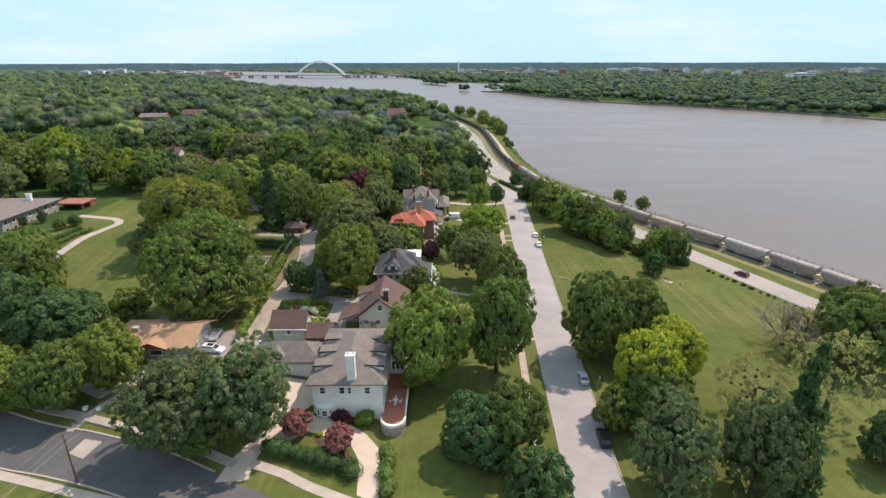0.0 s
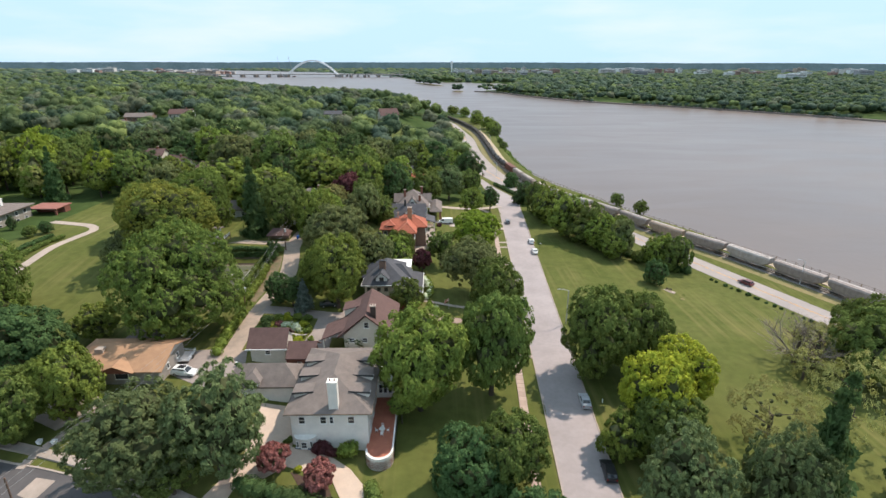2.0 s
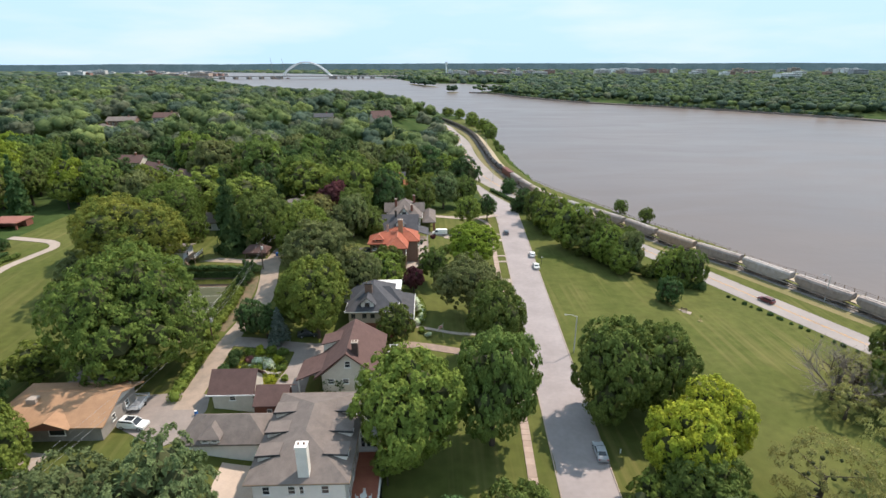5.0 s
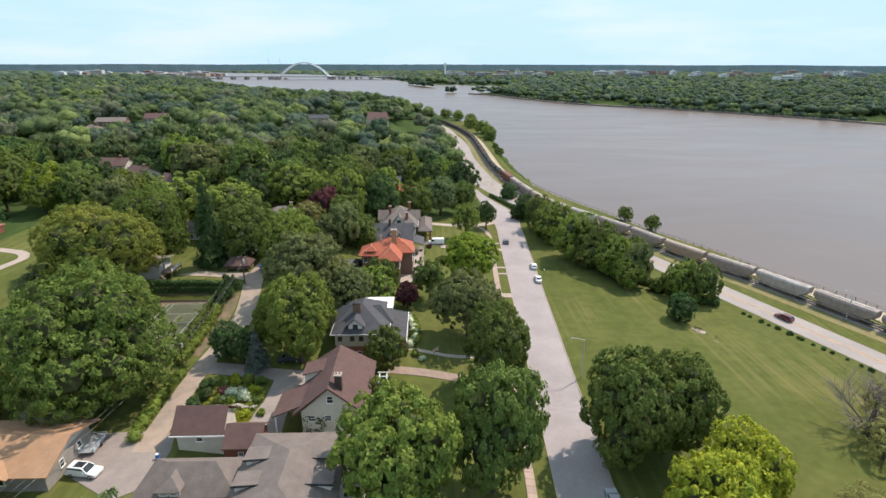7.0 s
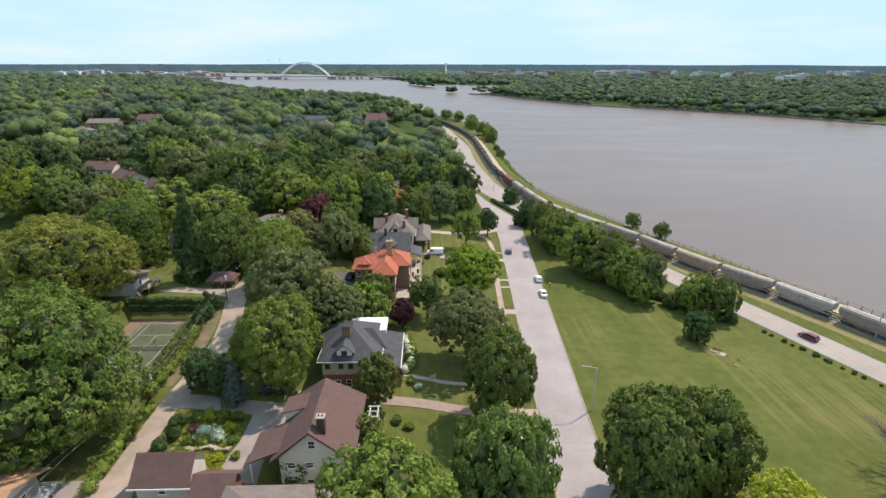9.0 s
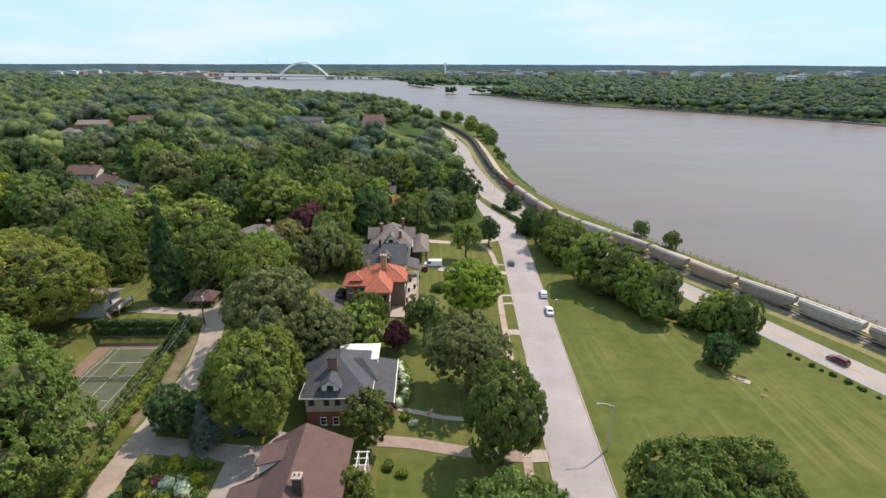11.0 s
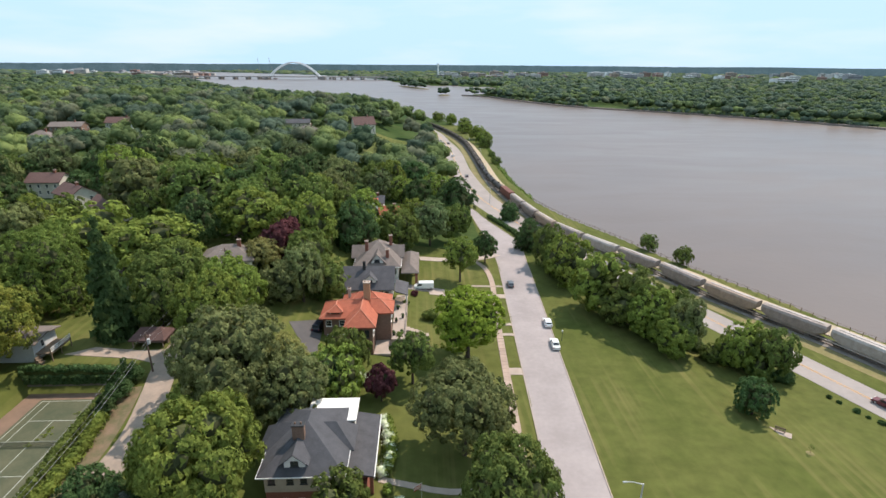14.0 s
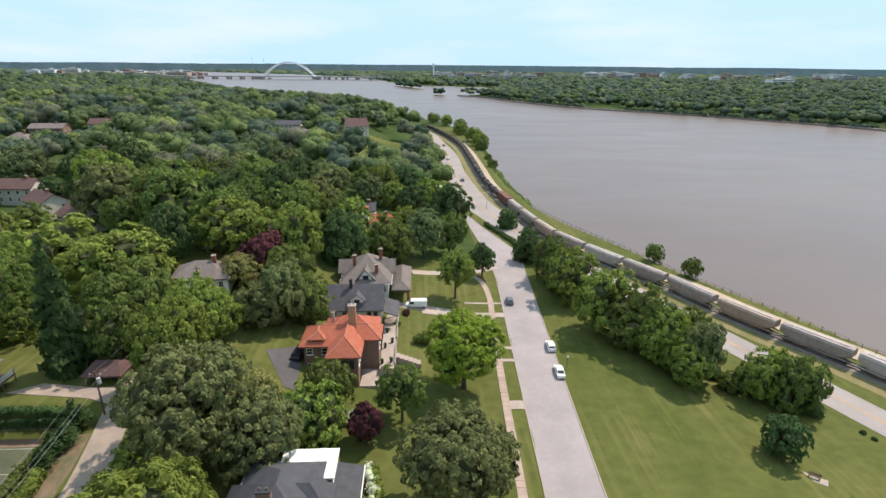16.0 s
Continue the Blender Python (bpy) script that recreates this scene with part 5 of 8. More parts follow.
def far_house(x, y, w, d, wall_h, roof_h, wall_m, roof_m, turn=0, hip=False, label="", chim=True, base=None):
    z = (ground_z(x, y) - 0.5) if base is None else base
    h = thing("house", pose(x, y, z, 0, 0, turn), label, "house")
    block(h, -w / 2, -d / 2, 0, w / 2, d / 2, wall_h, wall_m)
    if not hip:
        gable(h, -w / 2, -w / 2 + 0.3, -d / 2, d / 2, wall_h, wall_h + roof_h * 0.9, "x", wall_m)
        gable(h, w / 2 - 0.3, w / 2, -d / 2, d / 2, wall_h, wall_h + roof_h * 0.9, "x", wall_m)
    slab_roof(h, -w / 2 - 0.6, -d / 2 - 0.6, w / 2 + 0.6, d / 2 + 0.6, wall_h + 0.1, wall_h + roof_h, "x", roof_m, (None, None) if hip else (0, 0))
    n = max(2, int(w / 3.2))
    for i in range(n):
        for k in range(1 if wall_h < 4.5 else 2):
            window(h, -w / 2 + w * (i + 0.5) / n, -d / 2, wall_h - 1.5 - 2.8 * k, 1.2, 1.5, "-y", TRIM)
    for i in range(2):
        window(h, w / 2, -d / 4 + d / 2 * i, wall_h - 1.5, 1.1, 1.5, "+x", TRIM)
    if chim:
        chimney(h, w * 0.22, 0, wall_h + roof_h * 0.4, wall_h + roof_h + 1.2, 0.9, 0.9, BRICK)
    CLEAR.append((x - w * 0.55, y - d * 0.6, x + w * 0.55, y + d * 0.55))
    # its front yard opens towards the street
    far = math.hypot(x, y - 60)
    for i in range(6):
        k = i / 5 * (6 + far * 0.085) / far
        px, py = x * (1 - k), y + (60 - y) * k
        CLEAR.append((px - w * 0.36, py - 4, px + w * 0.36, py + 4))
    return h

# ---- other houses among the trees ----
for spec in (
        (-49.5, 206.5, 13, 10, 4.6, 3.2, STUCCO, SHINGLE_GREY, 8, True, "white house with weathered grey hipped roof"),
        (-136, 281, 14, 10, 6.6, 3.6, CREAM, SHINGLE_BROWN, -35, False, "cream house with brown gable roof"),
        (-110, 258, 12, 9, 6.2, 3.4, CREAM, SHINGLE_BROWN, -35, False, "cream house with brown gable roof and dormers"),
        (-250, 433, 14, 12, 6, 4, PALE, SHINGLE_GREY, 10, True, "pale house with grey hipped roof among trees"),
        (-255, 470, 22, 12, 8, 3, BRICK_BROWN, SHINGLE_GREY, 5, False, "long brown brick house with grey roof above the trees"),
        (-233, 500, 20, 12, 8, 4, PALE, SHINGLE_BROWN, 5, False, "pale gabled house above the trees"),
        (-84, 478, 15, 11, 8, 3, CREAM, SHINGLE_GREY, 5, True, "cream house with grey roof on the bluff"),
        (-100, 520, 20, 11, 8, 3, CREAM, SHINGLE_DARK, 5, False, "long house with dark roof on the bluff"),
        (-45, 512, 17, 14, 9, 6, CREAM, SHINGLE_BROWN, 20, False, "tall stone house with steep roof on the bluff"),
        (-247, 303, 22, 14, 7, 4, PALE, SHINGLE_GREY, -15, True, "large pale house with grey hipped roof"),
        (-72, 196, 10, 8, 3.2, 2.6, PALE, SHINGLE_GREY, 0, False, "small pale house with grey roof among trees"),
        (-51, 186, 9, 8, 3.2, 2.6, PALE, SHINGLE_DARK, 0, True, "small house with dark roof by the alley"),
        (-161, 304, 14, 10, 7.5, 3.5, CREAM, SHINGLE_BROWN, 0, False, "house with brown roof among trees"),
        (-10.4, 280, 9, 7, 4.6, 2.6, CREAM, TILE, 0, False, "cream house with orange tiled roof among trees"),
        (-18, 292, 9, 8, 5, 2.6, CREAM, SHINGLE_DARK, 0, False, "small house with slate roof among trees")):
    far_house(*spec[:9], hip=spec[9], label=spec[10], chim=spec[4] > 4)
tw = thing("chimney_stack", pose(-15.4, 272, ground_z(-15.4, 272)), "tall pale stuccoed chimney stack with orange top", "chimney")
block(tw, -1.0, -1.0, -0.5, 1.0, 1.0, 9.0, STUCCO, "shaft")
block(tw, -1.15, -1.15, 9.0, 1.15, 1.15, 10.0, TILE, "cap")

# ---- paving ----
XS = [(-120, 86.5), (-79.5, 71.6), (-63.0, 67.6), (-52, 64.6), (-40, 60.0), (-28, 55.0), (-10, 47.5), (12, 39), (20, 36)]
ribbon("road_3", XS, 4.6, ASPHALT, lift=0.05, label="dark patched asphalt side street", category="road")
patch("road_patch", [(-63.1, 70.9), (-59.8, 70.3), (-60.9, 66.7), (-64.0, 67.9)], CONCRETE, 0.10, "square of pale concrete in the asphalt", "road patch", cell=1.2, thick=0.1)


def beside(line, off):
    out = []
    for i, p in enumerate(line):
        a, b = line[max(i - 1, 0)], line[min(i + 1, len(line) - 1)]
        d = Vector((b[0] - a[0], b[1] - a[1])).normalized()
        out.append((p[0] - d.y * off, p[1] + d.x * off))
    return out


ribbon("kerb_3", beside(XS[:5], 4.75), 0.14, CONCRETE, lift=0.18, thick=0.4, cross=1, label="concrete kerb of the side street", category="kerb")
ribbon("kerb_4", beside(XS, -4.75), 0.14, CONCRETE, lift=0.18, thick=0.4, cross=1, label="concrete kerb of the side street", category="kerb")
pavement_side = ribbon("pavement_1", [(-100, 84.5), (-75.7, 78.0), (-66.5, 75.8), (-53.3, 72.2), (-42, 68.5), (-36, 66.4)], 0.85, CONCRETE, lift=0.10, label="pale concrete pavement along the side street", category="pavement")
ribbon("pavement_2", [(-33.4, 66.9), (-27, 64.6), (-22.6, 62.2), (-10, 57.5)], 0.9, CONCRETE, lift=0.10, label="pale concrete pavement at the corner", category="pavement")
ribbon("pavement_3", [(-90, 67.9), (-72.2, 63.5), (-61.3, 60.7), (-50, 57.8)], 0.8, CONCRETE, lift=0.10, label="pale concrete pavement across the side street", category="pavement")
ribbon("garden_path", [(-65.6, 76.4), (-62.4, 81.2), (-60.5, 86)], 0.7, CONCRETE, lift=0.12, label="straight concrete path to the door", category="path")
for i in range(3):
    x, y = -66.2 - 0.3 * i, 74.7 - 0.95 * i
    patch("step_slab", [(x - 0.65, y - 0.36), (x + 0.65, y - 0.36), (x + 0.65, y + 0.36), (x - 0.65, y + 0.36)], CONCRETE, 0.16, "pale concrete step slab in the verge", "paving slab", kind="", cell=5)
patch("driveway", [(-72, 82.6), (-66, 80.0), (-62.6, 83.5), (-60, 88.5), (-66, 89.5), (-71, 86.5)], CONCRETE, 0.08, "weathered concrete parking court", "driveway", cell=2)
patch("driveway", [(-32.6, 63.4), (-33.1, 66.8), (-32.4, 69.9), (-28.5, 71.8), (-25.7, 74.3), (-18.0, 72.4), (-15.7, 68.2), (-15.0, 61.0), (-11.6, 59.6), (-11.6, 65), (-12.8, 71.6), (-15.2, 74.6), (-18.2, 76.6),
                   (-20.8, 77.8), (-25.7, 78.4), (-26.0, 88.0), (-33.6, 88.2), (-33.6, 83), (-33.1, 79), (-33.0, 75.5), (-34.8, 71.6), (-36.8, 67), (-37.6, 62.4)],
      mat("pinkish_concrete", (0.50, 0.385, 0.30), (0.43, 0.335, 0.268), scale=0.35, fine=0.08), 0.09, "smooth pinkish concrete drive round the white house", "driveway", cell=2)
patch("planting_bed", [(-24.6, 73.2), (-18.4, 71.4), (-16.6, 67.6), (-22.0, 69.5)], MULCH, 0.05, "bed of dark mulch in the drive's loop", "flower bed", cell=2)
patch("mulch_ring", [(-66.6 + 2.2 * math.cos(a * math.pi / 6), 84.2 + 1.6 * math.sin(a * math.pi / 6)) for a in range(12)], MULCH, 0.12, "oval of dark mulch round a trunk", "flower bed", cell=2)
patch("yard", [(-55, 95.5), (-44, 89.5), (-40.8, 92), (-40.2, 99.4), (-41.2, 103.5), (-47.3, 104), (-53.2, 103.5)], mat("grey_worn_asphalt", (0.285, 0.235, 0.208), (0.22, 0.185, 0.165), scale=0.4, fine=0.12), 0.07, "worn grey asphalt yard behind the garages", "yard", cell=2)
WORN = bpy.data.materials["grey_worn_asphalt"]
ribbon("alley", [(-44.2, 99), (-44.6, 112), (-44.8, 122), (-44.0, 129), (-42.4, 140), (-43.6, 150), (-45.2, 158), (-45.6, 166), (-45.0, 180)], lambda k: 1.9 if k < 0.42 else 2.35, mat("patched_alley", (0.36, 0.275, 0.215), (0.25, 0.20, 0.16), scale=0.35, fine=0.14), lift=0.08, label="narrow patched alley behind the gardens", category="alley")
ALLEY = bpy.data.materials["patched_alley"]
ribbon("lane", [(-43.5, 122.6), (-36.4, 121.9), (-29, 121.4), (-23.5, 122.3), (-21.5, 127)], 1.9, WORN, lift=0.10, label="worn grey lane between the gardens", category="lane")
patch("driveway", [(-31.2, 104.6), (-24.6, 104.6), (-24.8, 111.5), (-21.9, 112), (-21.9, 120.6), (-29.6, 120.4), (-29.6, 113)], WORN, 0.11, "concrete drive beside the brown house", "driveway", cell=2)
patch("driveway", [(-66.5, 162.5), (-52, 160.6), (-46.4, 158.5), (-46.3, 164.0), (-52.5, 163.6), (-62, 165.2)], ALLEY, 0.08, "cracked concrete drive above the court", "driveway", cell=2)
ribbon("garden_path", [(-4.2, 137.2), (2, 136.4), (7, 135.8), (18.5, 137)], 0.6, CONCRETE, lift=0.1, label="concrete garden path to the pavement", category="path")
ribbon("driveway", [(-8, 127.8), (-0.8, 128.2), (6.4, 127.4), (14, 126.5), (22.0, 126.4)], 1.4, mat("brown_brick_paving", (0.30, 0.215, 0.17), (0.22, 0.165, 0.135), scale=0.8, fine=0.2), lift=0.1, label="concrete drive from the street", category="driveway")
pav = [(14.6, 62), (16.3, 89), (18.4, 120), (20.2, 148), (21.6, 175), (23.3, 203), (24.6, 219), (23.7, 232), (20, 240)]
pavement = ribbon("pavement_4", pav, 0.8, mat("pink_pavement", (0.40, 0.295, 0.235), (0.33, 0.25, 0.205), scale=0.6, fine=0.1), lift=0.10, label="pinkish concrete pavement beside the street", category="pavement")
for y, half, x0 in ((111.5, 0.6, 17.8), (170.2, 1.35, 21.4), (186.7, 0.6, 22.6), (192.1, 0.6, 22.9), (209.4, 1.3, 5), (216.6, 0.5, 17), (126.4, 1.5, 19.5)):
    ribbon("crossing_walk", [(x0, y), (0.5 * (x0 + street_left(y)), y), (street_left(y) - 0.1, y)], half, CONCRETE, lift=0.115, label="short concrete walk across the grass verge", category="path", step=1.5)
ribbon("driveway", [(-3, 211.5), (7, 211.2), (16, 209.8)], 1.6, WORN, lift=0.10, label="grey asphalt drive of the big house", category="driveway")
patch("driveway", [(-27.4, 178.6), (-20.4, 184), (-20.0, 176.4), (-19.6, 168.6), (-21.5, 168.6)], ASPHALT, 0.08, "dark asphalt drive beside the brick house", "driveway", cell=2)
ribbon("driveway", [(2, 236), (12, 238), (24, 242), (30, 246)], 1.8, CONCRETE, lift=0.1, label="pale drive curving in from the bend", category="driveway")
ribbon("driveway", [(-119.8, 126), (-119.5, 138.3), (-119.4, 149.4), (-119.6, 160), (-118.2, 169), (-117.4, 176.5), (-121.5, 181.2), (-129, 183.6), (-138, 186)], 1.4, CONCRETE, lift=0.1, label="pale curving drive across the lawn", category="driveway")

patch("yard", [(-62, 236), (-46, 231), (-45, 240), (-58, 246)], CONCRETE, 0.08, "pale concrete yard behind the white house", "yard", cell=4)

# ---- tennis court ----
patch("court_surround", [(-69.6, 123.2), (-53.0, 123.2), (-53.0, 156.4), (-69.6, 156.4)], CLAY, 0.05, "brown worn surround of the tennis court", "tennis court", cell=4)
court = patch("tennis_court", [(-66.3, 129.4), (-54.2, 129.4), (-54.2, 154.1), (-66.3, 154.1)], COURT, 0.08, "old green tennis court with faded lines", "tennis court", kind="", cell=4, thick=0.1)
X0, X1, Y0, Y1 = -65.75, -54.78, 129.85, 153.62
for a in ((X0, Y0, X1, Y0), (X0, Y1, X1, Y1), (X0, Y0 + 0.13, X0, Y1 - 0.13), (X1, Y0 + 0.13, X1, Y1 - 0.13), (X0 + 1.37, Y0 + 0.13, X0 + 1.37, Y1 - 0.13), (X1 - 1.37, Y0 + 0.13, X1 - 1.37, Y1 - 0.13),
          (X0 + 1.5, Y1 - 5.49, X1 - 1.5, Y1 - 5.49), (X0 + 1.5, Y0 + 5.49, X1 - 1.5, Y0 + 5.49), (-60.26, Y0 + 5.62, -60.26, Y1 - 5.62)):
    bm = bmesh.new()
    box(bm, a[0] - 0.045, a[1] - 0.045, 0.82, a[2] + 0.045, a[3] + 0.045, 0.845)
    part("court_line", bm, LINE, court, "faded white line")
net = thing("tennis_net", pose(-60.26, 141.73, 0.83), "sagging dark tennis net with white band", "net")
for x in (-6.3, 6.3):
    bm = bmesh.new()
    tube(bm, (x, 0, 0), (x, 0, 1.1), 0.05, 0.05)
    part("post", bm, DARK, net)
bm = bmesh.new()
for i in range(60):
    x = -6.3 + 12.6 * i / 59
    box(bm, x - 0.008, -0.008, 0.05, x + 0.008, 0.008, 0.95)
for k in range(9):
    box(bm, -6.3, -0.008, 0.05 + k * 0.1, 6.3, 0.008, 0.066 + k * 0.1)
part("netting", bm, DARK, net)
bm = bmesh.new()
box(bm, -6.3, -0.02, 0.95, 6.3, 0.02, 1.03)
part("band", bm, LINE, net)
fo = Foliage(78)
for x, y, r in ((-59.6, 143.8, 0.7), (-58.8, 144.8, 0.6), (-60.4, 142.4, 0.6), (-59.2, 145.8, 0.5), (-63.8, 135.2, 0.4), (-57.2, 150.2, 0.5), (-65.9, 140.5, 0.4), (-55.2, 138.0, 0.5), (-54.9, 146.5, 0.6)):
    for k in range(5):
        fo.sprays((x + fo.rng.uniform(-r, r), y + fo.rng.uniform(-r, r), 0.86), 0.3, 14, 0.12, 0.7, (), 0.6, -0.1, 0.4)
tagged(new("weeds", fo.mesh("weeds", LEAF_LIGHT)), "tufts of weeds in the cracked tennis court", "weeds", kind="stuff")
rw_ = thing("retaining_wall", pose(0, 0, 0), "stained concrete retaining wall below the hedge", "wall")
block(rw_, -71, 156.6, 0.2, -51.5, 157.1, 3.6, mat("stained_concrete", (0.20, 0.17, 0.145), (0.11, 0.10, 0.085), scale=0.5, fine=0.2), "wall")


# ---- hedges and shrubs ----
def hedge(name, pts, width, height, material, label, seed, leaf=0.2, dens=26, base=0.0, category="hedge"):
    fo = Foliage(seed)
    line = smooth_line([(p[0], p[1]) for p in pts], max(0.5, width * 0.45))
    for p in line:
        z = ground_z(p.x, p.y) + base
        for k in range(max(1, int(height / (width * 0.7) + 0.5))):
            c = (p.x + fo.rng.uniform(-0.15, 0.15) * width, p.y + fo.rng.uniform(-0.15, 0.15) * width, z + width * 0.35 + k * width * 0.6)
            r = width * 0.5 * fo.rng.uniform(0.85, 1.15)
            fo.mass(c, r * 0.85, 0.9)
            fo.sprays(c, r, int(dens * r * 1.6), leaf, 0.9, (), 0.6)
    return tagged(new(name, fo.mesh(name, material)), label, category)


hedge("hedge", [(-31.6, 70.0), (-28.0, 68.9), (-25.0, 67.6)], 3.2, 2.6, LEAF_DARK, "clipped dark green hedge by the drive", 51, 0.16, 140)
hedge("hedge", [(-23.6, 67.6), (-19.5, 66.2), (-15.8, 64.6)], 3.2, 2.6, LEAF_DARK, "clipped dark green hedge by the drive", 52, 0.16, 140)
hedge("hedge", [(-10.9, 70.2), (-10.6, 66), (-10.2, 61)], 2.6, 1.2, LEAF, "low bed of green shrubs beside the drive", 53, 0.2, 70)
hedge("hedge", [(-71, 157.6), (-62, 157.6), (-53, 157.4)], 1.6, 1.3, LEAF_DARK, "leafy hedge on top of the retaining wall", 54, 0.22, 50, base=-0.3)
hedge("ivy_curtain", [(-70.5, 156.6), (-60, 156.5), (-51.8, 156.6)], 0.9, 1.6, LEAF_DARK, "ivy hanging over the retaining wall", 55, 0.2, 60, base=1.8)
hedge("hedge", [(-47.0, 102), (-47.6, 108), (-47.9, 114), (-47.6, 120)], 2.2, 1.2, LEAF_LIGHT, "bright unclipped hedge beside the alley", 56, 0.2, 60)
ribbon("dirt_strip", [(-48.6, 127), (-47.2, 136), (-47.4, 146), (-48.4, 152)], 1.7, mat("bare_earth", (0.20, 0.135, 0.088), (0.10, 0.10, 0.045), scale=0.5, fine=0.25), lift=0.05, thick=0.2, label="strip of bare earth and weeds beside the alley", category="earth")
hedge("hedge", [(-49.6, 124), (-49.4, 131), (-48.8, 138), (-49.2, 144)], 2.4, 1.4, LEAF_LIGHT, "wild bright growth between court and alley", 64, 0.24, 60)
hedge("hedge", [(-51.4, 126), (-51.6, 134), (-51.5, 143), (-50.6, 150)], 1.5, 1.6, LEAF, "overgrown hedge between court and alley", 57, 0.22, 50)
for i, (x, y) in enumerate(((-49.4, 151.0), (-49.6, 148.2), (-49.3, 145.4), (-49.8, 153.6), (-48.6, 153.9), (-48.7, 149.6))):
    s = tree("spruce", x, y, 1.5, 2.6, 0.5, "beside the tennis court")
GARDEN_SHRUBS = [(-40.7, 116.0, 1.6, LEAF_DARK, "dark rounded shrub"), (-40.3, 113.2, 1.5, LEAF_DARK, "dark rounded shrub"), (-40.9, 110.4, 1.6, LEAF_DARK, "dark rounded shrub"), (-38.2, 117.6, 1.3, LEAF_LIGHT, "yellow-green shrub"), (-36.4, 118.2, 1.4, LEAF_YELLOW, "golden shrub"),
        (-34.0, 118.4, 1.3, LEAF_LIGHT, "yellow-green shrub"), (-31.6, 118.0, 1.3, LEAF, "green shrub"), (-37.6, 114.6, 1.1, LEAF_PINK, "low reddish shrub"), (-35.6, 114.4, 1.2, PETAL, "white flowering shrub"), (-33.2, 113.2, 1.4, PETAL, "white flowering shrub"),
        (-32.0, 115.2, 1.2, LEAF_YELLOW, "golden shrub"), (-35.2, 111.8, 1.1, LEAF_LIGHT, "yellow-green shrub"), (-37.4, 111.6, 1.0, LEAF, "green shrub"), (-30.6, 112.4, 1.1, LEAF, "green shrub"), (-33.4, 108.0, 1.1, LEAF_YELLOW, "golden shrub"),
        (-31.6, 108.6, 1.1, LEAF_YELLOW, "golden shrub"), (-29.2, 109.3, 0.9, LEAF_LIGHT, "yellow-green shrub"), (-24.2, 103.2, 1.3, LEAF_LIGHT, "yellow-green shrub"), (-23.0, 102.4, 1.1, LEAF_LIGHT, "yellow-green shrub"), (-20.6, 77.6, 1.7, LEAF_PURPLE, "dark purple shrub")]
BORDER_SHRUBS = [(-18.9, 77.2, 1.2, LEAF_PURPLE, "dark purple shrub"), (-16.2, 77.2, 2.1, LEAF_LIGHT, "bright green rounded shrub"), (-26.6, 79.6, 0.9, LEAF, "small green shrub"), (-8.9, 162.4, 1.6, PETAL, "white flowering shrub"), (-10.2, 161.0, 1.3, PETAL, "white flowering shrub"),
        (-2.6, 134.6, 1.1, LEAF_LIGHT, "flowering border shrub"), (-1.0, 132.8, 0.9, PETAL, "white flowering shrub"), (-4.6, 122.0, 1.2, LEAF, "green shrub"), (-2.4, 120.6, 1.0, LEAF_LIGHT, "yellow-green shrub"), (4.5, 193.5, 2.6, LEAF, "large rounded green shrub"),
        (0.8, 206.5, 1.3, LEAF_PURPLE, "reddish shrub"), (-1.6, 200, 1.2, LEAF, "green shrub"), (-23.5, 73.6, 0.7, LEAF_YELLOW, "low golden edging shrub"), (-21.4, 73.0, 0.7, LEAF_YELLOW, "low golden edging shrub"),
        *[(91.0 + 0.44 * k + 0.3 * math.sin(k * 2.3), 163.4 - 0.98 * k, 0.62 + 0.22 * math.sin(k * 1.7), LEAF_DARK, "low dark shrub") for k in (0, 2, 5, 7, 9, 12, 14, 15, 18, 20, 22, 25, 28, 30, 33)]]
for i, (x, y, r, m, what) in enumerate(GARDEN_SHRUBS + BORDER_SHRUBS):
    fo = Foliage(600 + i)
    for k in range(7):
        c = (fo.rng.uniform(-0.5, 0.5) * r, fo.rng.uniform(-0.5, 0.5) * r, r * fo.rng.uniform(0.3, 0.75))
        fo.mass(c, r * 0.42, 0.9)
        fo.sprays(c, r * 0.52, int(54 + 36 * r), 0.13 + 0.05 * r, 0.9, (), 0.7)
    ob = new("shrub", fo.mesh("shrub", m))
    ob.location = (x, y, ground_z(x, y) - 0.05)
    tagged(ob, what + " in the garden" if x < 50 else what + " along the park's edge", "shrub")
hedge("hedge", [(-124.4, 145), (-123.6, 156.5), (-122.2, 168)], 1.8, 1.0, LEAF, "loose border hedge inside the curving drive", 60, 0.25, 50)
hedge("hedge", [(-128.6, 150), (-127.6, 159), (-126.4, 169)], 1.6, 0.9, LEAF_DARK, "low planted row inside the curving drive", 61, 0.25, 50)
hedge("hydrangea_bed", [(-4.0, 150.6), (-3.2, 146), (-2.9, 142), (-3.6, 138.2)], 2.4, 1.2, PETAL, "long bed of white flowering hydrangeas", 58, 0.16, 26, category="flower bed")
hedge("hydrangea_leaves", [(-3.6, 150.6), (-2.8, 146), (-2.5, 142), (-3.2, 138.4)], 2.3, 1.2, LEAF_LIGHT, "green leaves of the hydrangea bed", 59, 0.2, 60, category="flower bed")
for x, y in ((-27.3, 73.5), (-19.3, 70.6)):
    tree("red", x, y, 2.9, 2.9, 0.85, "beside the drive")
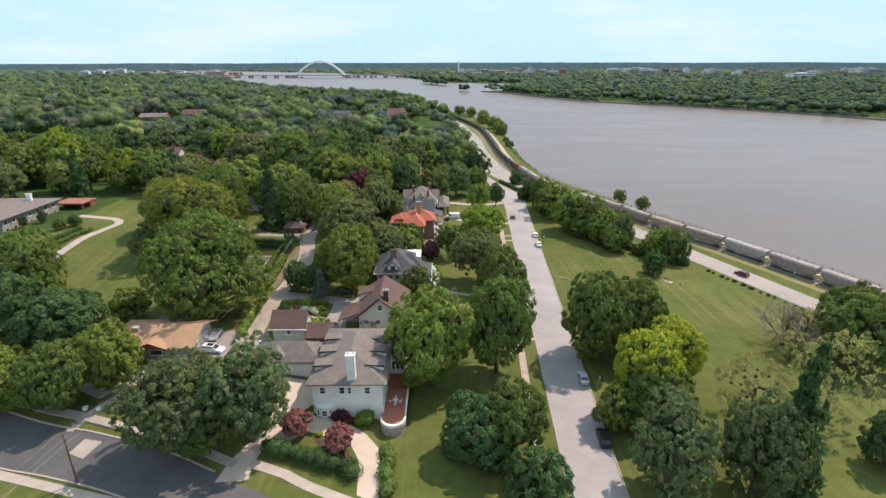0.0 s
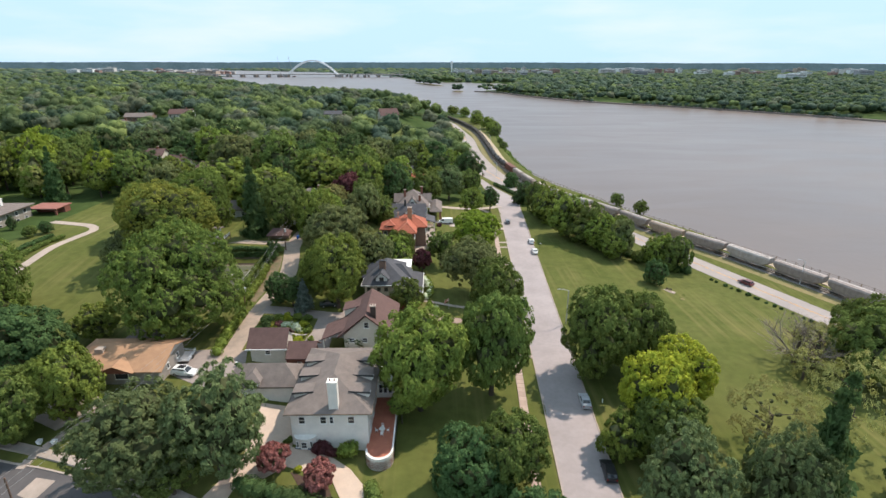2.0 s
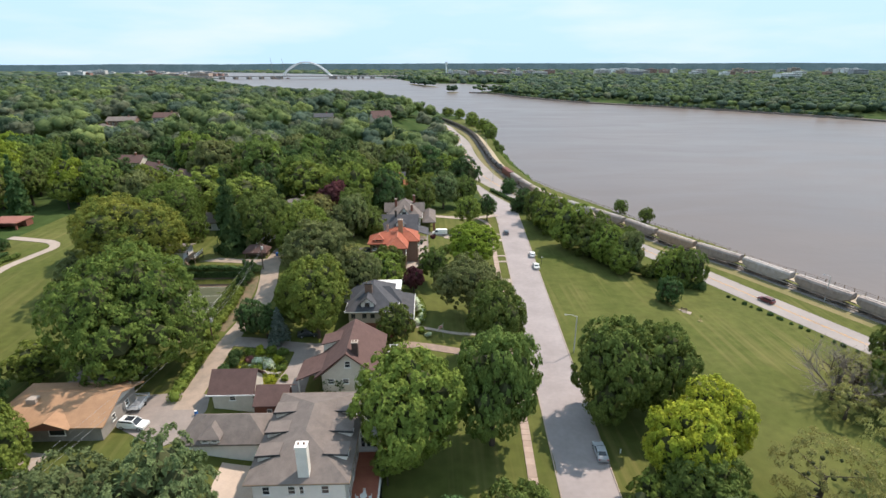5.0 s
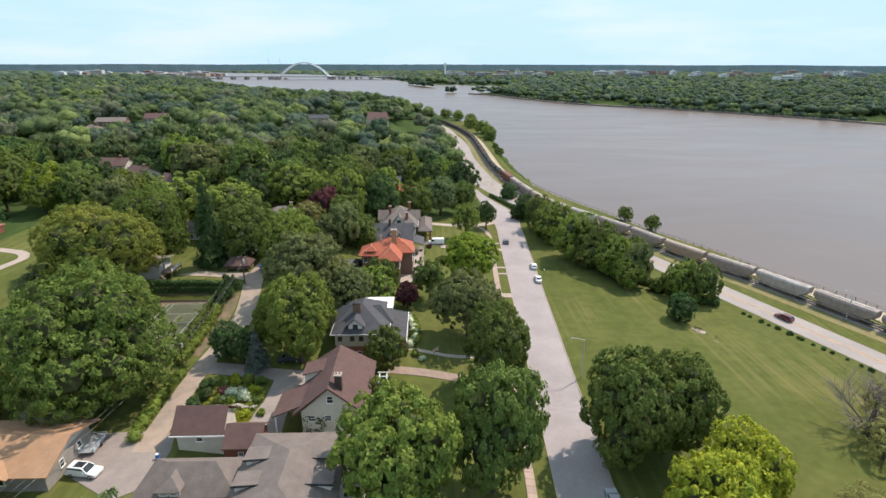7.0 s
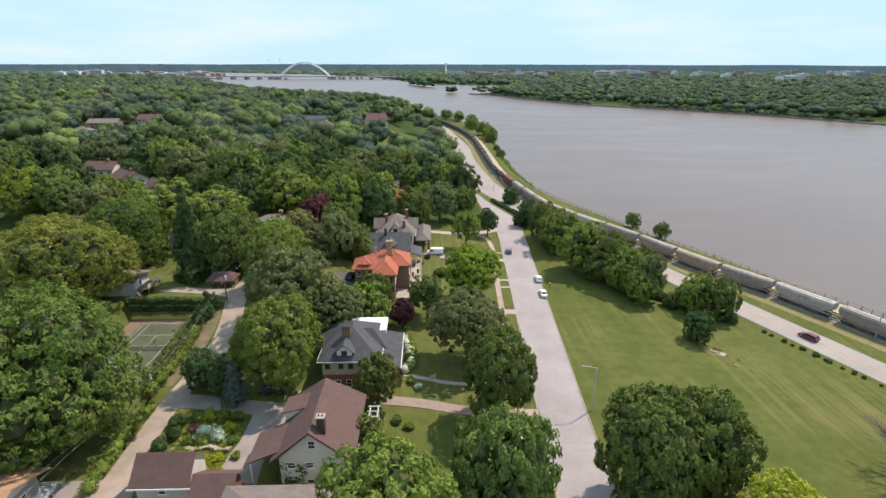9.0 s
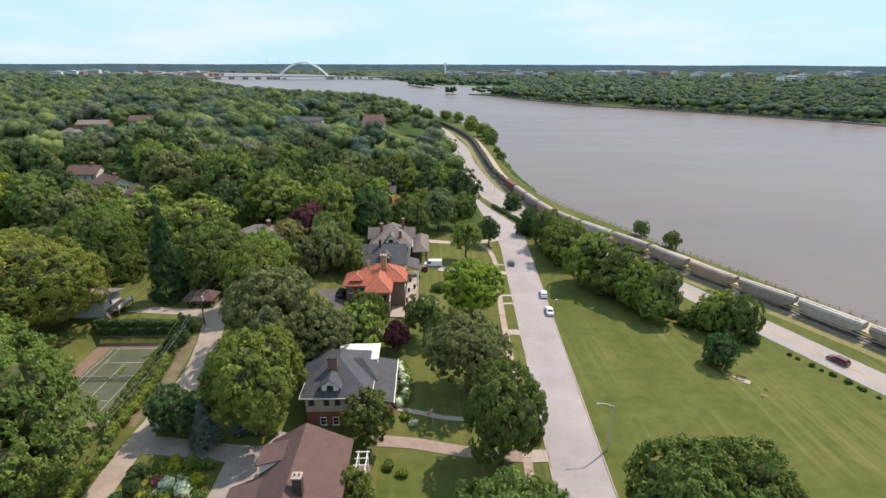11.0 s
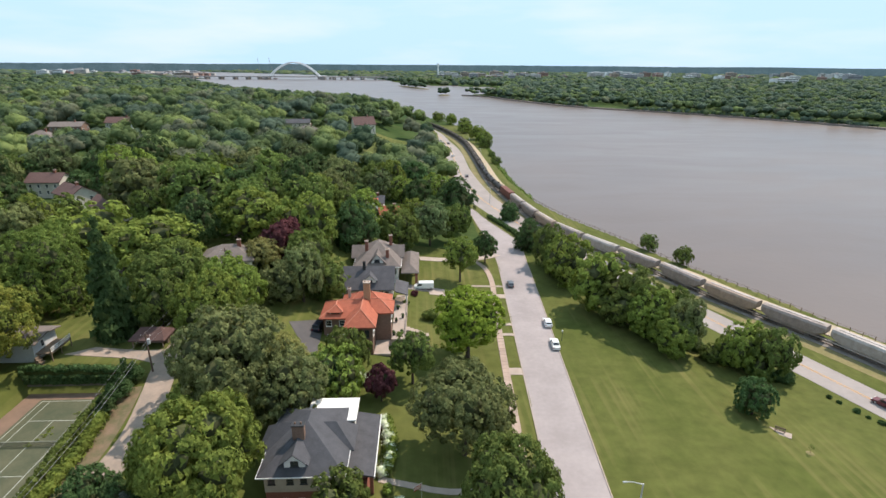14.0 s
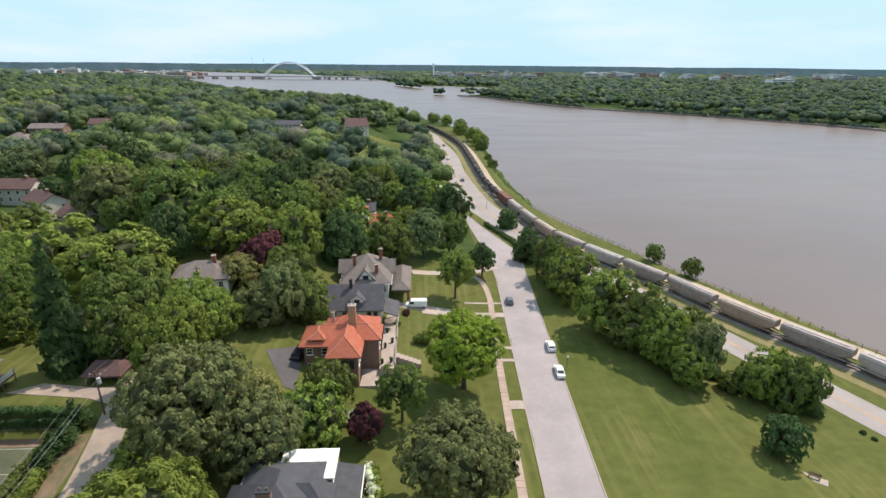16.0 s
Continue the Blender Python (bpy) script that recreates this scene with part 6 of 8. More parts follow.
for k, (x0, y0, x1, y1, m, what) in enumerate(((-39.4, 109.8, -30.2, 117.6, LEAF_YELLOW, "low golden ground cover"), (-39.0, 110.4, -30.6, 117.2, LEAF_LIGHT, "low yellow-green ground cover"),
        (-37.2, 112.6, -32.2, 116.2, PETAL, "scattered white garden flowers"), (-38.6, 113.5, -35.0, 117.4, LEAF_BROWN, "low brownish perennials"), (-34.8, 106.4, -30.6, 109.0, LEAF_YELLOW, "low golden ground cover"))):
    fo = Foliage(650 + k)
    for i in range(90 if m is LEAF_YELLOW else 56):
        x, y = fo.rng.uniform(x0, x1), fo.rng.uniform(y0, y1)
        fo.sprays((x, y, ground_z(x, y) + 0.1), fo.rng.uniform(0.35, 0.6), 26, 0.14, 0.8, (), 0.5, -0.1, 0.5)
    tagged(new("ground_cover", fo.mesh("ground_cover", m)), what + " in the rock garden", "flower bed", kind="stuff")
stones = thing("rock_edging", pose(-36.6, 110.6, ground_z(-36.6, 110.6)), "low edging of pale garden rocks", "edging")
rng = random.Random(5)
for i in range(22):
    bm = bmesh.new()
    bmesh.ops.create_icosphere(bm, subdivisions=1, radius=rng.uniform(0.2, 0.42))
    for v in bm.verts:
        v.co = Vector((v.co.x * rng.uniform(0.9, 1.5), v.co.y, v.co.z * 0.6)) + Vector((-2.6 + i * 0.42, rng.uniform(-0.25, 0.25) + 0.3 * math.sin(i * 0.6), 0.15))
    part("stone", bm, STONE, stones)


# ---- vehicles ----
def paint(name, c, rough=0.3):
    return mat(name, c, tuple(v * 0.9 for v in c), scale=2, rough=rough, spec=0.6)


TYRE = mat("tyre_rubber", (0.02, 0.02, 0.02), (0.03, 0.03, 0.03), scale=8, rough=0.9)
RIM = mat("alloy_rim", (0.5, 0.5, 0.5), (0.4, 0.4, 0.4), scale=5, rough=0.35, metal=0.8)
LAMP_RED = mat("red_tail_lens", (0.35, 0.02, 0.02), (0.28, 0.015, 0.015), scale=5, rough=0.2)
LAMP_CLEAR = mat("clear_headlamp", (0.7, 0.7, 0.68), (0.6, 0.6, 0.6), scale=5, rough=0.15)


def car(m, body_mat, label, L=4.6, W=1.82, H=1.5, suv=False, van=False):
    c = thing("van" if van else "car", m, label, "van" if van else "car")
    if van:
        prof = [(-L / 2, 0.35), (L / 2, 0.35), (L / 2, 0.95), (L / 2 - 0.75, 1.2), (L / 2 - 1.35, H - 0.06), (L / 2 - 1.7, H), (-L / 2 + 0.15, H), (-L / 2, H - 0.2)]
        glass = [(L / 2 - 0.84, 1.22), (L / 2 - 1.36, H - 0.2), (L / 2 - 2.2, H - 0.2), (L / 2 - 2.2, 1.22)]
    else:
        rear = -L / 2 + (0.12 if suv else 0.75)
        prof = [(-L / 2, 0.32), (L / 2, 0.30), (L / 2, 0.62), (L / 2 - 0.15, 0.80), (L / 2 - 1.15, 0.93), (L / 2 - 1.95, H - 0.04), (L / 2 - 2.3, H), (rear + (0.35 if suv else 0.75), H - 0.02), (rear, 1.0 if not suv else 1.08), (-L / 2, 0.95)]
        glass = [(L / 2 - 1.28, 0.97), (L / 2 - 1.98, H - 0.12), (rear + (0.42 if suv else 0.8), H - 0.12), (rear + 0.12, 1.0)]
    bm = bmesh.new()
    rings = []
    for s, k in ((-1, 0), (-0.96, 1), (0.96, 1), (1, 0)):
        ring = []
        for x, z in prof:
            tuck = 1.0 - 0.16 * max(0, (z - 0.95) / max(0.3, H - 0.95)) * (0 if van else 1)
            q = 0.0 if k else 0.05
            ring.append((x - math.copysign(q, x), s * W / 2 * tuck, z - (q if z > 0.9 else -q)))
        rings.append(ring)
    solid(bm, rings)
    part("body", bm, body_mat, c)
    for s in (-1, 1):
        bm = bmesh.new()
        t = W / 2 * (0.94 if not van else 1.0)
        solid(bm, [[(x, s * (t * (1.0 - 0.10 * max(0, (z - 0.95) / 0.55) * (0 if van else 1)) + o), z) for x, z in glass] for o in (-0.06, 0.03)])
        part("side_window", bm, GLASS, c)
    bm = bmesh.new()
    x0, z0 = prof[4] if not van else (L / 2 - 0.76, 1.2)
    x1, z1 = prof[5] if not van else (L / 2 - 1.34, H - 0.07)
    solid(bm, [[(x0 - 0.08 + o, -W * 0.42, z0 + 0.06 + o), (x0 - 0.08 + o, W * 0.42, z0 + 0.06 + o), (x1 + 0.05 + o, W * 0.36, z1 - 0.04 + o), (x1 + 0.05 + o, -W * 0.36, z1 - 0.04 + o)] for o in (-0.05, 0.015)])
    part("windscreen", bm, GLASS, c)
    if not van:
        bm = bmesh.new()
        x0, z0 = prof[8]
        x1, z1 = prof[7]
        solid(bm, [[(x0 + 0.06 - o, -W * 0.40, z0 + 0.06 + o), (x0 + 0.06 - o, W * 0.40, z0 + 0.06 + o), (x1 - 0.06 - o, W * 0.35, z1 - 0.06 + o), (x1 - 0.06 - o, -W * 0.35, z1 - 0.06 + o)] for o in (-0.05, 0.015)])
        part("rear_window", bm, GLASS, c)
    for x in (L / 2 - 0.9, -L / 2 + 0.9):
        for s in (-1, 1):
            bm = bmesh.new()
            tube(bm, (x, s * (W / 2 - 0.20), 0.33), (x, s * (W / 2 + 0.01), 0.33), 0.33, 0.33, 16)
            w = part("wheel", bm, TYRE, c)
            bm = bmesh.new()
            tube(bm, (x, s * (W / 2 + 0.005), 0.33), (x, s * (W / 2 + 0.025), 0.33), 0.21, 0.19, 12)
            part("rim", bm, RIM, w)
    for s in (-1, 1):
        bm = bmesh.new()
        box(bm, L / 2 - 0.12, s * W * 0.38 - 0.18, 0.60, L / 2 + 0.015, s * W * 0.38 + 0.18, 0.74)
        part("headlight", bm, LAMP_CLEAR, c)
        bm = bmesh.new()
        box(bm, -L / 2 - 0.015, s * W * 0.40 - 0.14, 0.72, -L / 2 + 0.12, s * W * 0.40 + 0.14, 0.92)
        part("tail_light", bm, LAMP_RED, c)
        bm = bmesh.new()
        box(bm, L / 2 - 1.75, s * (W / 2 + 0.08) - 0.08, 0.98, L / 2 - 1.6, s * (W / 2 + 0.08) + 0.08, 1.1)
        part("wing_mirror", bm, body_mat, c)
    return c


def street_pose(x, y, turn=86.4):
    return pose(x, y, street_z(y) + 0.10, 0, 0, turn)


car(street_pose(27.9, 75.0), paint("black_paint", (0.02, 0.02, 0.022)), "black estate car parked at the kerb", 4.9, 1.9, 1.66, True)
car(street_pose(29.1, 93.9), paint("silver_paint", (0.42, 0.43, 0.45)), "silver saloon car parked at the kerb", 4.7)
car(street_pose(35.6, 191.9), paint("white_car_paint", (0.75, 0.75, 0.75)), "white hatchback parked at the kerb", 4.5, 1.82, 1.58, True)
car(street_pose(34.9, 181.0), paint("white_car_paint_warm", (0.74, 0.73, 0.70)), "white saloon car parked at the kerb", 4.8)
car(street_pose(30.0, 217.2), paint("grey_car_paint", (0.09, 0.10, 0.11)), "dark grey car parked at the kerb", 4.5, 1.8, 1.55, True)
car(pose(3.4, 211.6, ground_z(3.4, 211.6) + 0.12, 0, 0, 180), paint("van_white", (0.78, 0.78, 0.76)), "white panel van parked on the drive", 5.7, 2.0, 2.1, van=True)
car(pose(-20.9, 179.6, ground_z(-20.9, 179.6) + 0.10, 0, 0, 80), paint("navy_paint", (0.015, 0.018, 0.03)), "dark blue estate car parked beside the brick house", 4.9, 1.95, 1.75, True)
suv = car(pose(-50.4, 94.6, ground_z(-50.4, 94.6) + 0.08, 0, 0, -8), paint("pearl_paint", (0.70, 0.70, 0.68)), "pale estate car with dark sunroof in the yard", 4.8, 1.9, 1.7, True)
bm = bmesh.new()
box(bm, -1.1, -0.55, 1.69, 0.35, 0.55, 1.715)
part("sunroof", bm, GLASS, suv, "black glass sunroof")
car(pose(-28.2, 126.2, ground_z(-28.2, 126.2) + 0.1, 0, 0, 10), paint("dark_green_paint", (0.02, 0.03, 0.028)), "dark car parked in the shade of a tree", 4.6)
car(pose(100.5, 160, -8.93, 0, 0, 113), paint("maroon_paint", (0.12, 0.02, 0.025)), "dark red car on the riverside road", 4.7, 1.85, 1.6, True)
for x, y, c, t in ((31.5, 395, (0.1, 0.1, 0.11), 93), (27.0, 430, (0.7, 0.7, 0.7), 95), (27, 470, (0.75, 0.75, 0.75), 92), (45.0, 309, (0.08, 0.08, 0.09), 108), (27, 536, (0.05, 0.03, 0.03), 96)):
    car(pose(x, y, -8.93, 0, 0, t), paint("far_car_paint", c), "car on the riverside road", 4.6)


tz = ground_z(-52.7, 100.4) + 0.07
tr = thing("utility_trailer", pose(-52.7, 100.4, tz, 0, 0, 4), "pale grey railed utility trailer in the yard", "trailer")
bm = bmesh.new()
box(bm, -1.3, -2.0, 0.50, 1.3, 2.0, 0.58)
part("bed", bm, mat("trailer_bed", (0.33, 0.34, 0.35), (0.26, 0.27, 0.28), scale=2, rough=0.7), tr)
RAILING = mat("pale_trailer_paint", (0.52, 0.56, 0.60), (0.44, 0.48, 0.52), scale=2, rough=0.6)
for z in (0.85, 1.15):
    for a in ((-1.3, -2.0, 1.3, -1.94), (-1.3, 1.94, 1.3, 2.0), (-1.3, -1.94, -1.24, 1.94), (1.24, -1.94, 1.3, 1.94)):
        bm = bmesh.new()
        box(bm, a[0], a[1], z, a[2], a[3], z + 0.09)
        part("side_rail", bm, RAILING, tr)
for x in (-1.27, 1.27):
    for y in (-1.97, -0.65, 0.65, 1.97):
        bm = bmesh.new()
        box(bm, x - 0.04, y - 0.04, 0.58, x + 0.04, y + 0.04, 1.3)
        part("upright", bm, RAILING, tr)
    bm = bmesh.new()
    tube(bm, (x * 1.02 - 0.1, 0, 0.33), (x * 1.02 + 0.1, 0, 0.33), 0.33, 0.33, 14)
    part("wheel", bm, TYRE, tr)
bm = bmesh.new()
tube(bm, (0, -2.0, 0.5), (0, -3.2, 0.5), 0.06, 0.05, 8)
tube(bm, (0, -3.1, 0.0), (0, -3.1, 0.5), 0.04, 0.04, 8)
part("drawbar", bm, DARK, tr)
dr = thing("barrel", pose(-41.3, 97.7, ground_z(-41.3, 97.7) + 0.07), "blue plastic barrel beside the garage", "barrel")
bm = bmesh.new()
solid(bm, [[(r * math.cos(i * math.pi / 8), r * math.sin(i * math.pi / 8), z) for i in range(16)] for r, z in ((0.26, 0.0), (0.30, 0.25), (0.30, 0.65), (0.26, 0.9))])
part("body", bm, mat("blue_drum", (0.05, 0.16, 0.42), (0.04, 0.13, 0.36), scale=3, rough=0.45), dr)
bm = bmesh.new()
tube(bm, (0, 0, 0.9), (0, 0, 0.94), 0.25, 0.23, 16)
part("lid", bm, TRIM, dr)
ru = thing("closed_umbrella", pose(-56.3, 104.4, ground_z(-56.3, 104.4)), "closed dark red garden umbrella behind the house", "umbrella")
bm = bmesh.new()
tube(bm, (0, 0, 0), (0, 0, 2.6), 0.03, 0.03, 8)
part("pole", bm, DARK, ru)
bm = bmesh.new()
solid(bm, [[(r * math.cos(i * math.pi / 5), r * math.sin(i * math.pi / 5), z) for i in range(10)] for r, z in ((0.28, 0.95), (0.22, 1.5), (0.05, 2.65))])
part("canopy", bm, mat("dark_red_canvas", (0.24, 0.02, 0.03), (0.18, 0.015, 0.022), scale=3, rough=0.9), ru)

# ---- railway ----
RAIL = [(167.3, 50.6), (143.3, 103.6), (125.9, 146.5), (109.2, 183.2), (100.2, 198.9), (91.6, 215.1), (83.1, 234.2), (62.4, 273), (55, 299), (47.8, 346.5), (43.8, 387), (43.4, 451), (40.6, 541), (27, 623), (10, 690)]
ribbon("railway_bed", RAIL, 2.6, GRAVEL, lift=0.12, thick=0.5, label="grey ballast of the riverside railway", category="railway", z=-9.0)
rail_line = smooth_line(RAIL, 1.0)
RAIL_STEEL = mat("rusty_rail", (0.16, 0.10, 0.075), (0.22, 0.17, 0.14), scale=2, rough=0.5, metal=0.6)
track = thing("railway_track", pose(0, 0, 0), "steel rails on dark sleepers along the river", "railway track")
for off in (-0.72, 0.72):
    bm = bmesh.new()
    rings = []
    for i in range(0, len(rail_line), 2):
        p = rail_line[i]
        d = (rail_line[min(i + 1, len(rail_line) - 1)] - rail_line[max(i - 1, 0)]).normalized()
        n_ = Vector((d.y, -d.x))
        q = p + n_ * off
        rings.append([(q.x - n_.x * 0.04, q.y - n_.y * 0.04, -8.85), (q.x + n_.x * 0.04, q.y + n_.y * 0.04, -8.85), (q.x + n_.x * 0.04, q.y + n_.y * 0.04, -8.68), (q.x - n_.x * 0.04, q.y - n_.y * 0.04, -8.68)])
    solid(bm, rings)
    part("rail", bm, RAIL_STEEL, track)
ribbon("grass_strip", beside(RAIL[2:14], 4.9), 2.3, SAND, lift=0.025, thick=0.2, label="strip of dry grass between road and railway", category="grass", z=-9.0)
ribbon("river_trail", beside(RAIL[:7], -8.8) + beside(RAIL[7:14], -5.6), lambda k: 3.9 - 2.2 * sm(0.3, 0.5, k), mat("trail_paving", (0.43, 0.335, 0.235), (0.33, 0.26, 0.175), scale=0.4, fine=0.15), lift=0.06, label="buff riverside trail beside the railway", category="path", z=-9.0)

HOP = [mat("hopper_" + n, a, b, scale=0.6, rough=0.6, fine=0.12) for n, a, b in (("grey", (0.328, 0.267, 0.237), (0.221, 0.178, 0.156)), ("white", (0.441, 0.388, 0.357), (0.304, 0.261, 0.232)), ("buff", (0.382, 0.279, 0.210), (0.264, 0.194, 0.149)))]
RUST = mat("oxide_red_wagon", (0.17, 0.06, 0.045), (0.12, 0.05, 0.04), scale=1, rough=0.7, fine=0.15)
BLACK = mat("black_wagon", (0.035, 0.033, 0.032), (0.055, 0.05, 0.046), scale=1, rough=0.6, fine=0.15)
COAL = mat("coal_load", (0.05, 0.04, 0.036), (0.09, 0.075, 0.065), scale=2, rough=1, bump=0.6)


def bogies(parent, L):
    for x in (-L / 2 + 2.4, L / 2 - 2.4):
        bm = bmesh.new()
        for s in (-1, 1):
            box(bm, x - 1.3, s * 0.95 - 0.08, 0.35, x + 1.3, s * 0.95 + 0.08, 0.75)
        box(bm, x - 0.25, -1.0, 0.4, x + 0.25, 1.0, 0.8)
        b = part("bogie", bm, DARK, parent)
        for dx in (-0.85, 0.85):
            for s in (-1, 1):
                bm = bmesh.new()
                tube(bm, (x + dx, s * 0.66, 0.45), (x + dx, s * 0.78, 0.45), 0.45, 0.45, 12)
                part("wheel", bm, RAIL_STEEL, b)
    bm = bmesh.new()
    box(bm, -L / 2 - 0.55, -0.15, 0.75, L / 2 + 0.55, 0.15, 0.95)
    part("coupler", bm, DARK, parent)


def hopper_wagon(mt):
    L = 16.6
    w = thing("hopper_wagon", pose(0, 0, 0), "covered grain hopper wagon with ribbed grey sides", "railway wagon", "goods train")
    bm = bmesh.new()
    rings = []
    for x, bot in ((-L / 2 + 0.25, 2.6), (-L / 2 + 0.5, 2.3), (-L / 2 + 2.6, 1.1), (L / 2 - 2.6, 1.1), (L / 2 - 0.5, 2.3), (L / 2 - 0.25, 2.6)):
        rings.append([(x, -1.1, bot), (x, 1.1, bot), (x, 1.58, bot + 0.5), (x, 1.58, 3.9), (x, 1.2, 4.45), (x, 0.5, 4.62), (x, -0.5, 4.62), (x, -1.2, 4.45), (x, -1.58, 3.9), (x, -1.58, bot + 0.5)])
    solid(bm, rings)
    part("body", bm, mt, w)
    for s in (-1, 1):
        for i in range(13):
            x = -L / 2 + 1.7 + i * (L - 3.4) / 12
            bm = bmesh.new()
            box(bm, x - 0.05, s * 1.63 - 0.05, 1.75, x + 0.05, s * 1.63 + 0.05, 3.9)
            part("rib", bm, mt, w)
        bm = bmesh.new()
        box(bm, -L / 2, s * 1.5 - 0.1, 1.0, L / 2, s * 1.5 + 0.1, 1.3)
        part("side_sill", bm, mt, w)
    bm = bmesh.new()
    box(bm, -L / 2 + 1.4, -0.45, 4.62, L / 2 - 1.4, 0.45, 4.74)
    part("roof_walk", bm, HOP[1], w, "pale hatch walkway on the roof")
    for s in (-1, 1):
        for k in range(5):
            bm = bmesh.new()
            tube(bm, (s * (L / 2 - 0.1), -0.9 + 0.0 * k, 1.3 + 0.6 * k), (s * (L / 2 - 0.1), -0.3, 1.3 + 0.6 * k), 0.03, 0.03, 5)
            part("rung", bm, DARK, w)
    for x in (-4.2, 0, 4.2):
        bm = bmesh.new()
        solid(bm, [[(x - 1.3, -1.0, 1.15), (x + 1.3, -1.0, 1.15), (x + 1.3, 1.0, 1.15), (x - 1.3, 1.0, 1.15)], [(x - 0.35, -0.5, 0.45), (x + 0.35, -0.5, 0.45), (x + 0.35, 0.5, 0.45), (x - 0.35, 0.5, 0.45)]])
        part("discharge_chute", bm, DARK, w)
    bogies(w, L)
    return w


def tank_wagon():
    L = 16.2
    w = thing("tank_wagon", pose(0, 0, 0), "black cylindrical tank wagon", "railway wagon", "goods train")
    bm = bmesh.new()
    rings = []
    for x, r in ((-7.6, 0.5), (-7.4, 1.1), (-7.0, 1.5), (7.0, 1.5), (7.4, 1.1), (7.6, 0.5)):
        rings.append([(x, r * math.cos(i * math.pi / 8), 2.65 + r * math.sin(i * math.pi / 8)) for i in range(16)])
    solid(bm, rings)
    part("tank", bm, BLACK, w)
    bm = bmesh.new()
    tube(bm, (0, 0, 4.1), (0, 0, 4.6), 0.6, 0.6, 12)
    part("dome", bm, BLACK, w)
    bogies(w, L)
    return w


def box_wagon():
    w = thing("box_wagon", pose(0, 0, 0), "oxide-red goods box wagon", "railway wagon", "goods train")
    bm = bmesh.new()
    box(bm, -8, -1.55, 1.1, 8, 1.55, 4.6)
    part("body", bm, RUST, w)
    for s in (-1, 1):
        bm = bmesh.new()
        box(bm, -1.6, s * 1.6 - 0.05, 1.3, 1.6, s * 1.6 + 0.05, 4.3)
        part("door", bm, RUST, w)
    bogies(w, 16.2)
    return w


def gondola_wagon():
    w = thing("gondola_wagon", pose(0, 0, 0), "dark open wagon loaded with coal", "railway wagon", "goods train")
    bm = bmesh.new()
    box(bm, -8, -1.55, 1.0, 8, -1.4, 3.4)
    box(bm, -8, 1.4, 1.0, 8, 1.55, 3.4)
    box(bm, -8, -1.4, 1.0, -7.85, 1.4, 3.4)
    box(bm, 7.85, -1.4, 1.0, 8, 1.4, 3.4)
    part("body", bm, BLACK, w)
    bm = bmesh.new()
    solid(bm, [[(-7.8, -1.38, 1.1), (7.8, -1.38, 1.1), (7.8, 1.38, 1.1), (-7.8, 1.38, 1.1)], [(-7.8, -1.38, 3.0), (7.8, -1.38, 3.0), (7.8, 1.38, 3.0), (-7.8, 1.38, 3.0)], [(-6.5, -0.4, 3.6), (6.5, -0.4, 3.6), (6.5, 0.4, 3.6), (-6.5, 0.4, 3.6)]])
    part("load", bm, COAL, w)
    bogies(w, 16.2)
    return w


dist = [0.0]
for a, b in zip(rail_line, rail_line[1:]):
    dist.append(dist[-1] + (b - a).length)


def on_rail(s):
    i = min(range(len(dist)), key=lambda k: abs(dist[k] - s))
    return rail_line[i]


kinds = {}
s = 16.0
n = 0
while s < dist[-1] - 12:
    a, b = on_rail(s - 6), on_rail(s + 6)
    c = (a + b) / 2
    m = pose(c.x, c.y, -8.68, 0, 0, math.degrees(math.atan2(b.y - a.y, b.x - a.x)))
    if n < 17:
        key, build = "hopper%d" % (0, 0, 1, 0, 2)[n % 5], None
    else:
        key = "box" if n == 17 else ("tank" if n < 22 else "gondola")
    if key not in kinds:
        kinds[key] = hopper_wagon(HOP[int(key[-1])]) if key.startswith("hopper") else {"box": box_wagon, "tank": tank_wagon, "gondola": gondola_wagon}[key]()
        kinds[key].matrix_world = m
    else:
        copy_thing(kinds[key], m)
    s += 17.6
    n += 1

# river fence
FENCE = [(157, 108), (139.5, 150), (127.6, 176), (118.6, 192), (111.2, 210), (103.8, 226), (94.4, 245), (84.5, 271), (70.8, 303), (61.5, 334)]
fence = thing("river_fence", pose(0, 0, 0), "rusty post-and-cable fence at the water's edge", "fence")
line = smooth_line(FENCE, 3.0)
for p in line:
    bm = bmesh.new()
    box(bm, p.x - 0.07, p.y - 0.07, -9.6, p.x + 0.07, p.y + 0.07, -7.7)
    part("post", bm, WOOD, fence)
for z in (-8.4, -7.85):
    bm = bmesh.new()
    solid(bm, [[(p.x - 0.03, p.y, z - 0.03), (p.x + 0.03, p.y, z - 0.03), (p.x + 0.03, p.y, z + 0.03), (p.x - 0.03, p.y, z + 0.03)] for p in line])
    part("cable", bm, WOOD, fence)
hedge("bank_scrub", [(63, 352), (58, 390), (57, 440), (59, 500), (59, 560), (52, 630)], 5.5, 3.0, LEAF, "green scrub on the river bank", 61, 0.6, 14, base=-2.5, category="scrub")
for x, y, r in ((56, 566, 9), (50, 636, 9), (47, 612, 7.5), (58.5, 538, 8), (58, 517, 6.5), (57, 442, 4.5), (57.5, 472, 3.4), (38, 690, 8.5), (24, 722, 8)):
    tree("light" if r > 7 else "oak", x, y, r, r * 0.75, 0.85, "on the river bank")
hedge("treeline_scrub", [(47, 242), (50, 222), (56, 206), (63, 193), (70, 182), (78, 173.5), (85, 169)], 3.4, 2.4, LEAF_DARK, "dense scrub between lawn and riverside road", 62, 0.35, 36, category="scrub")
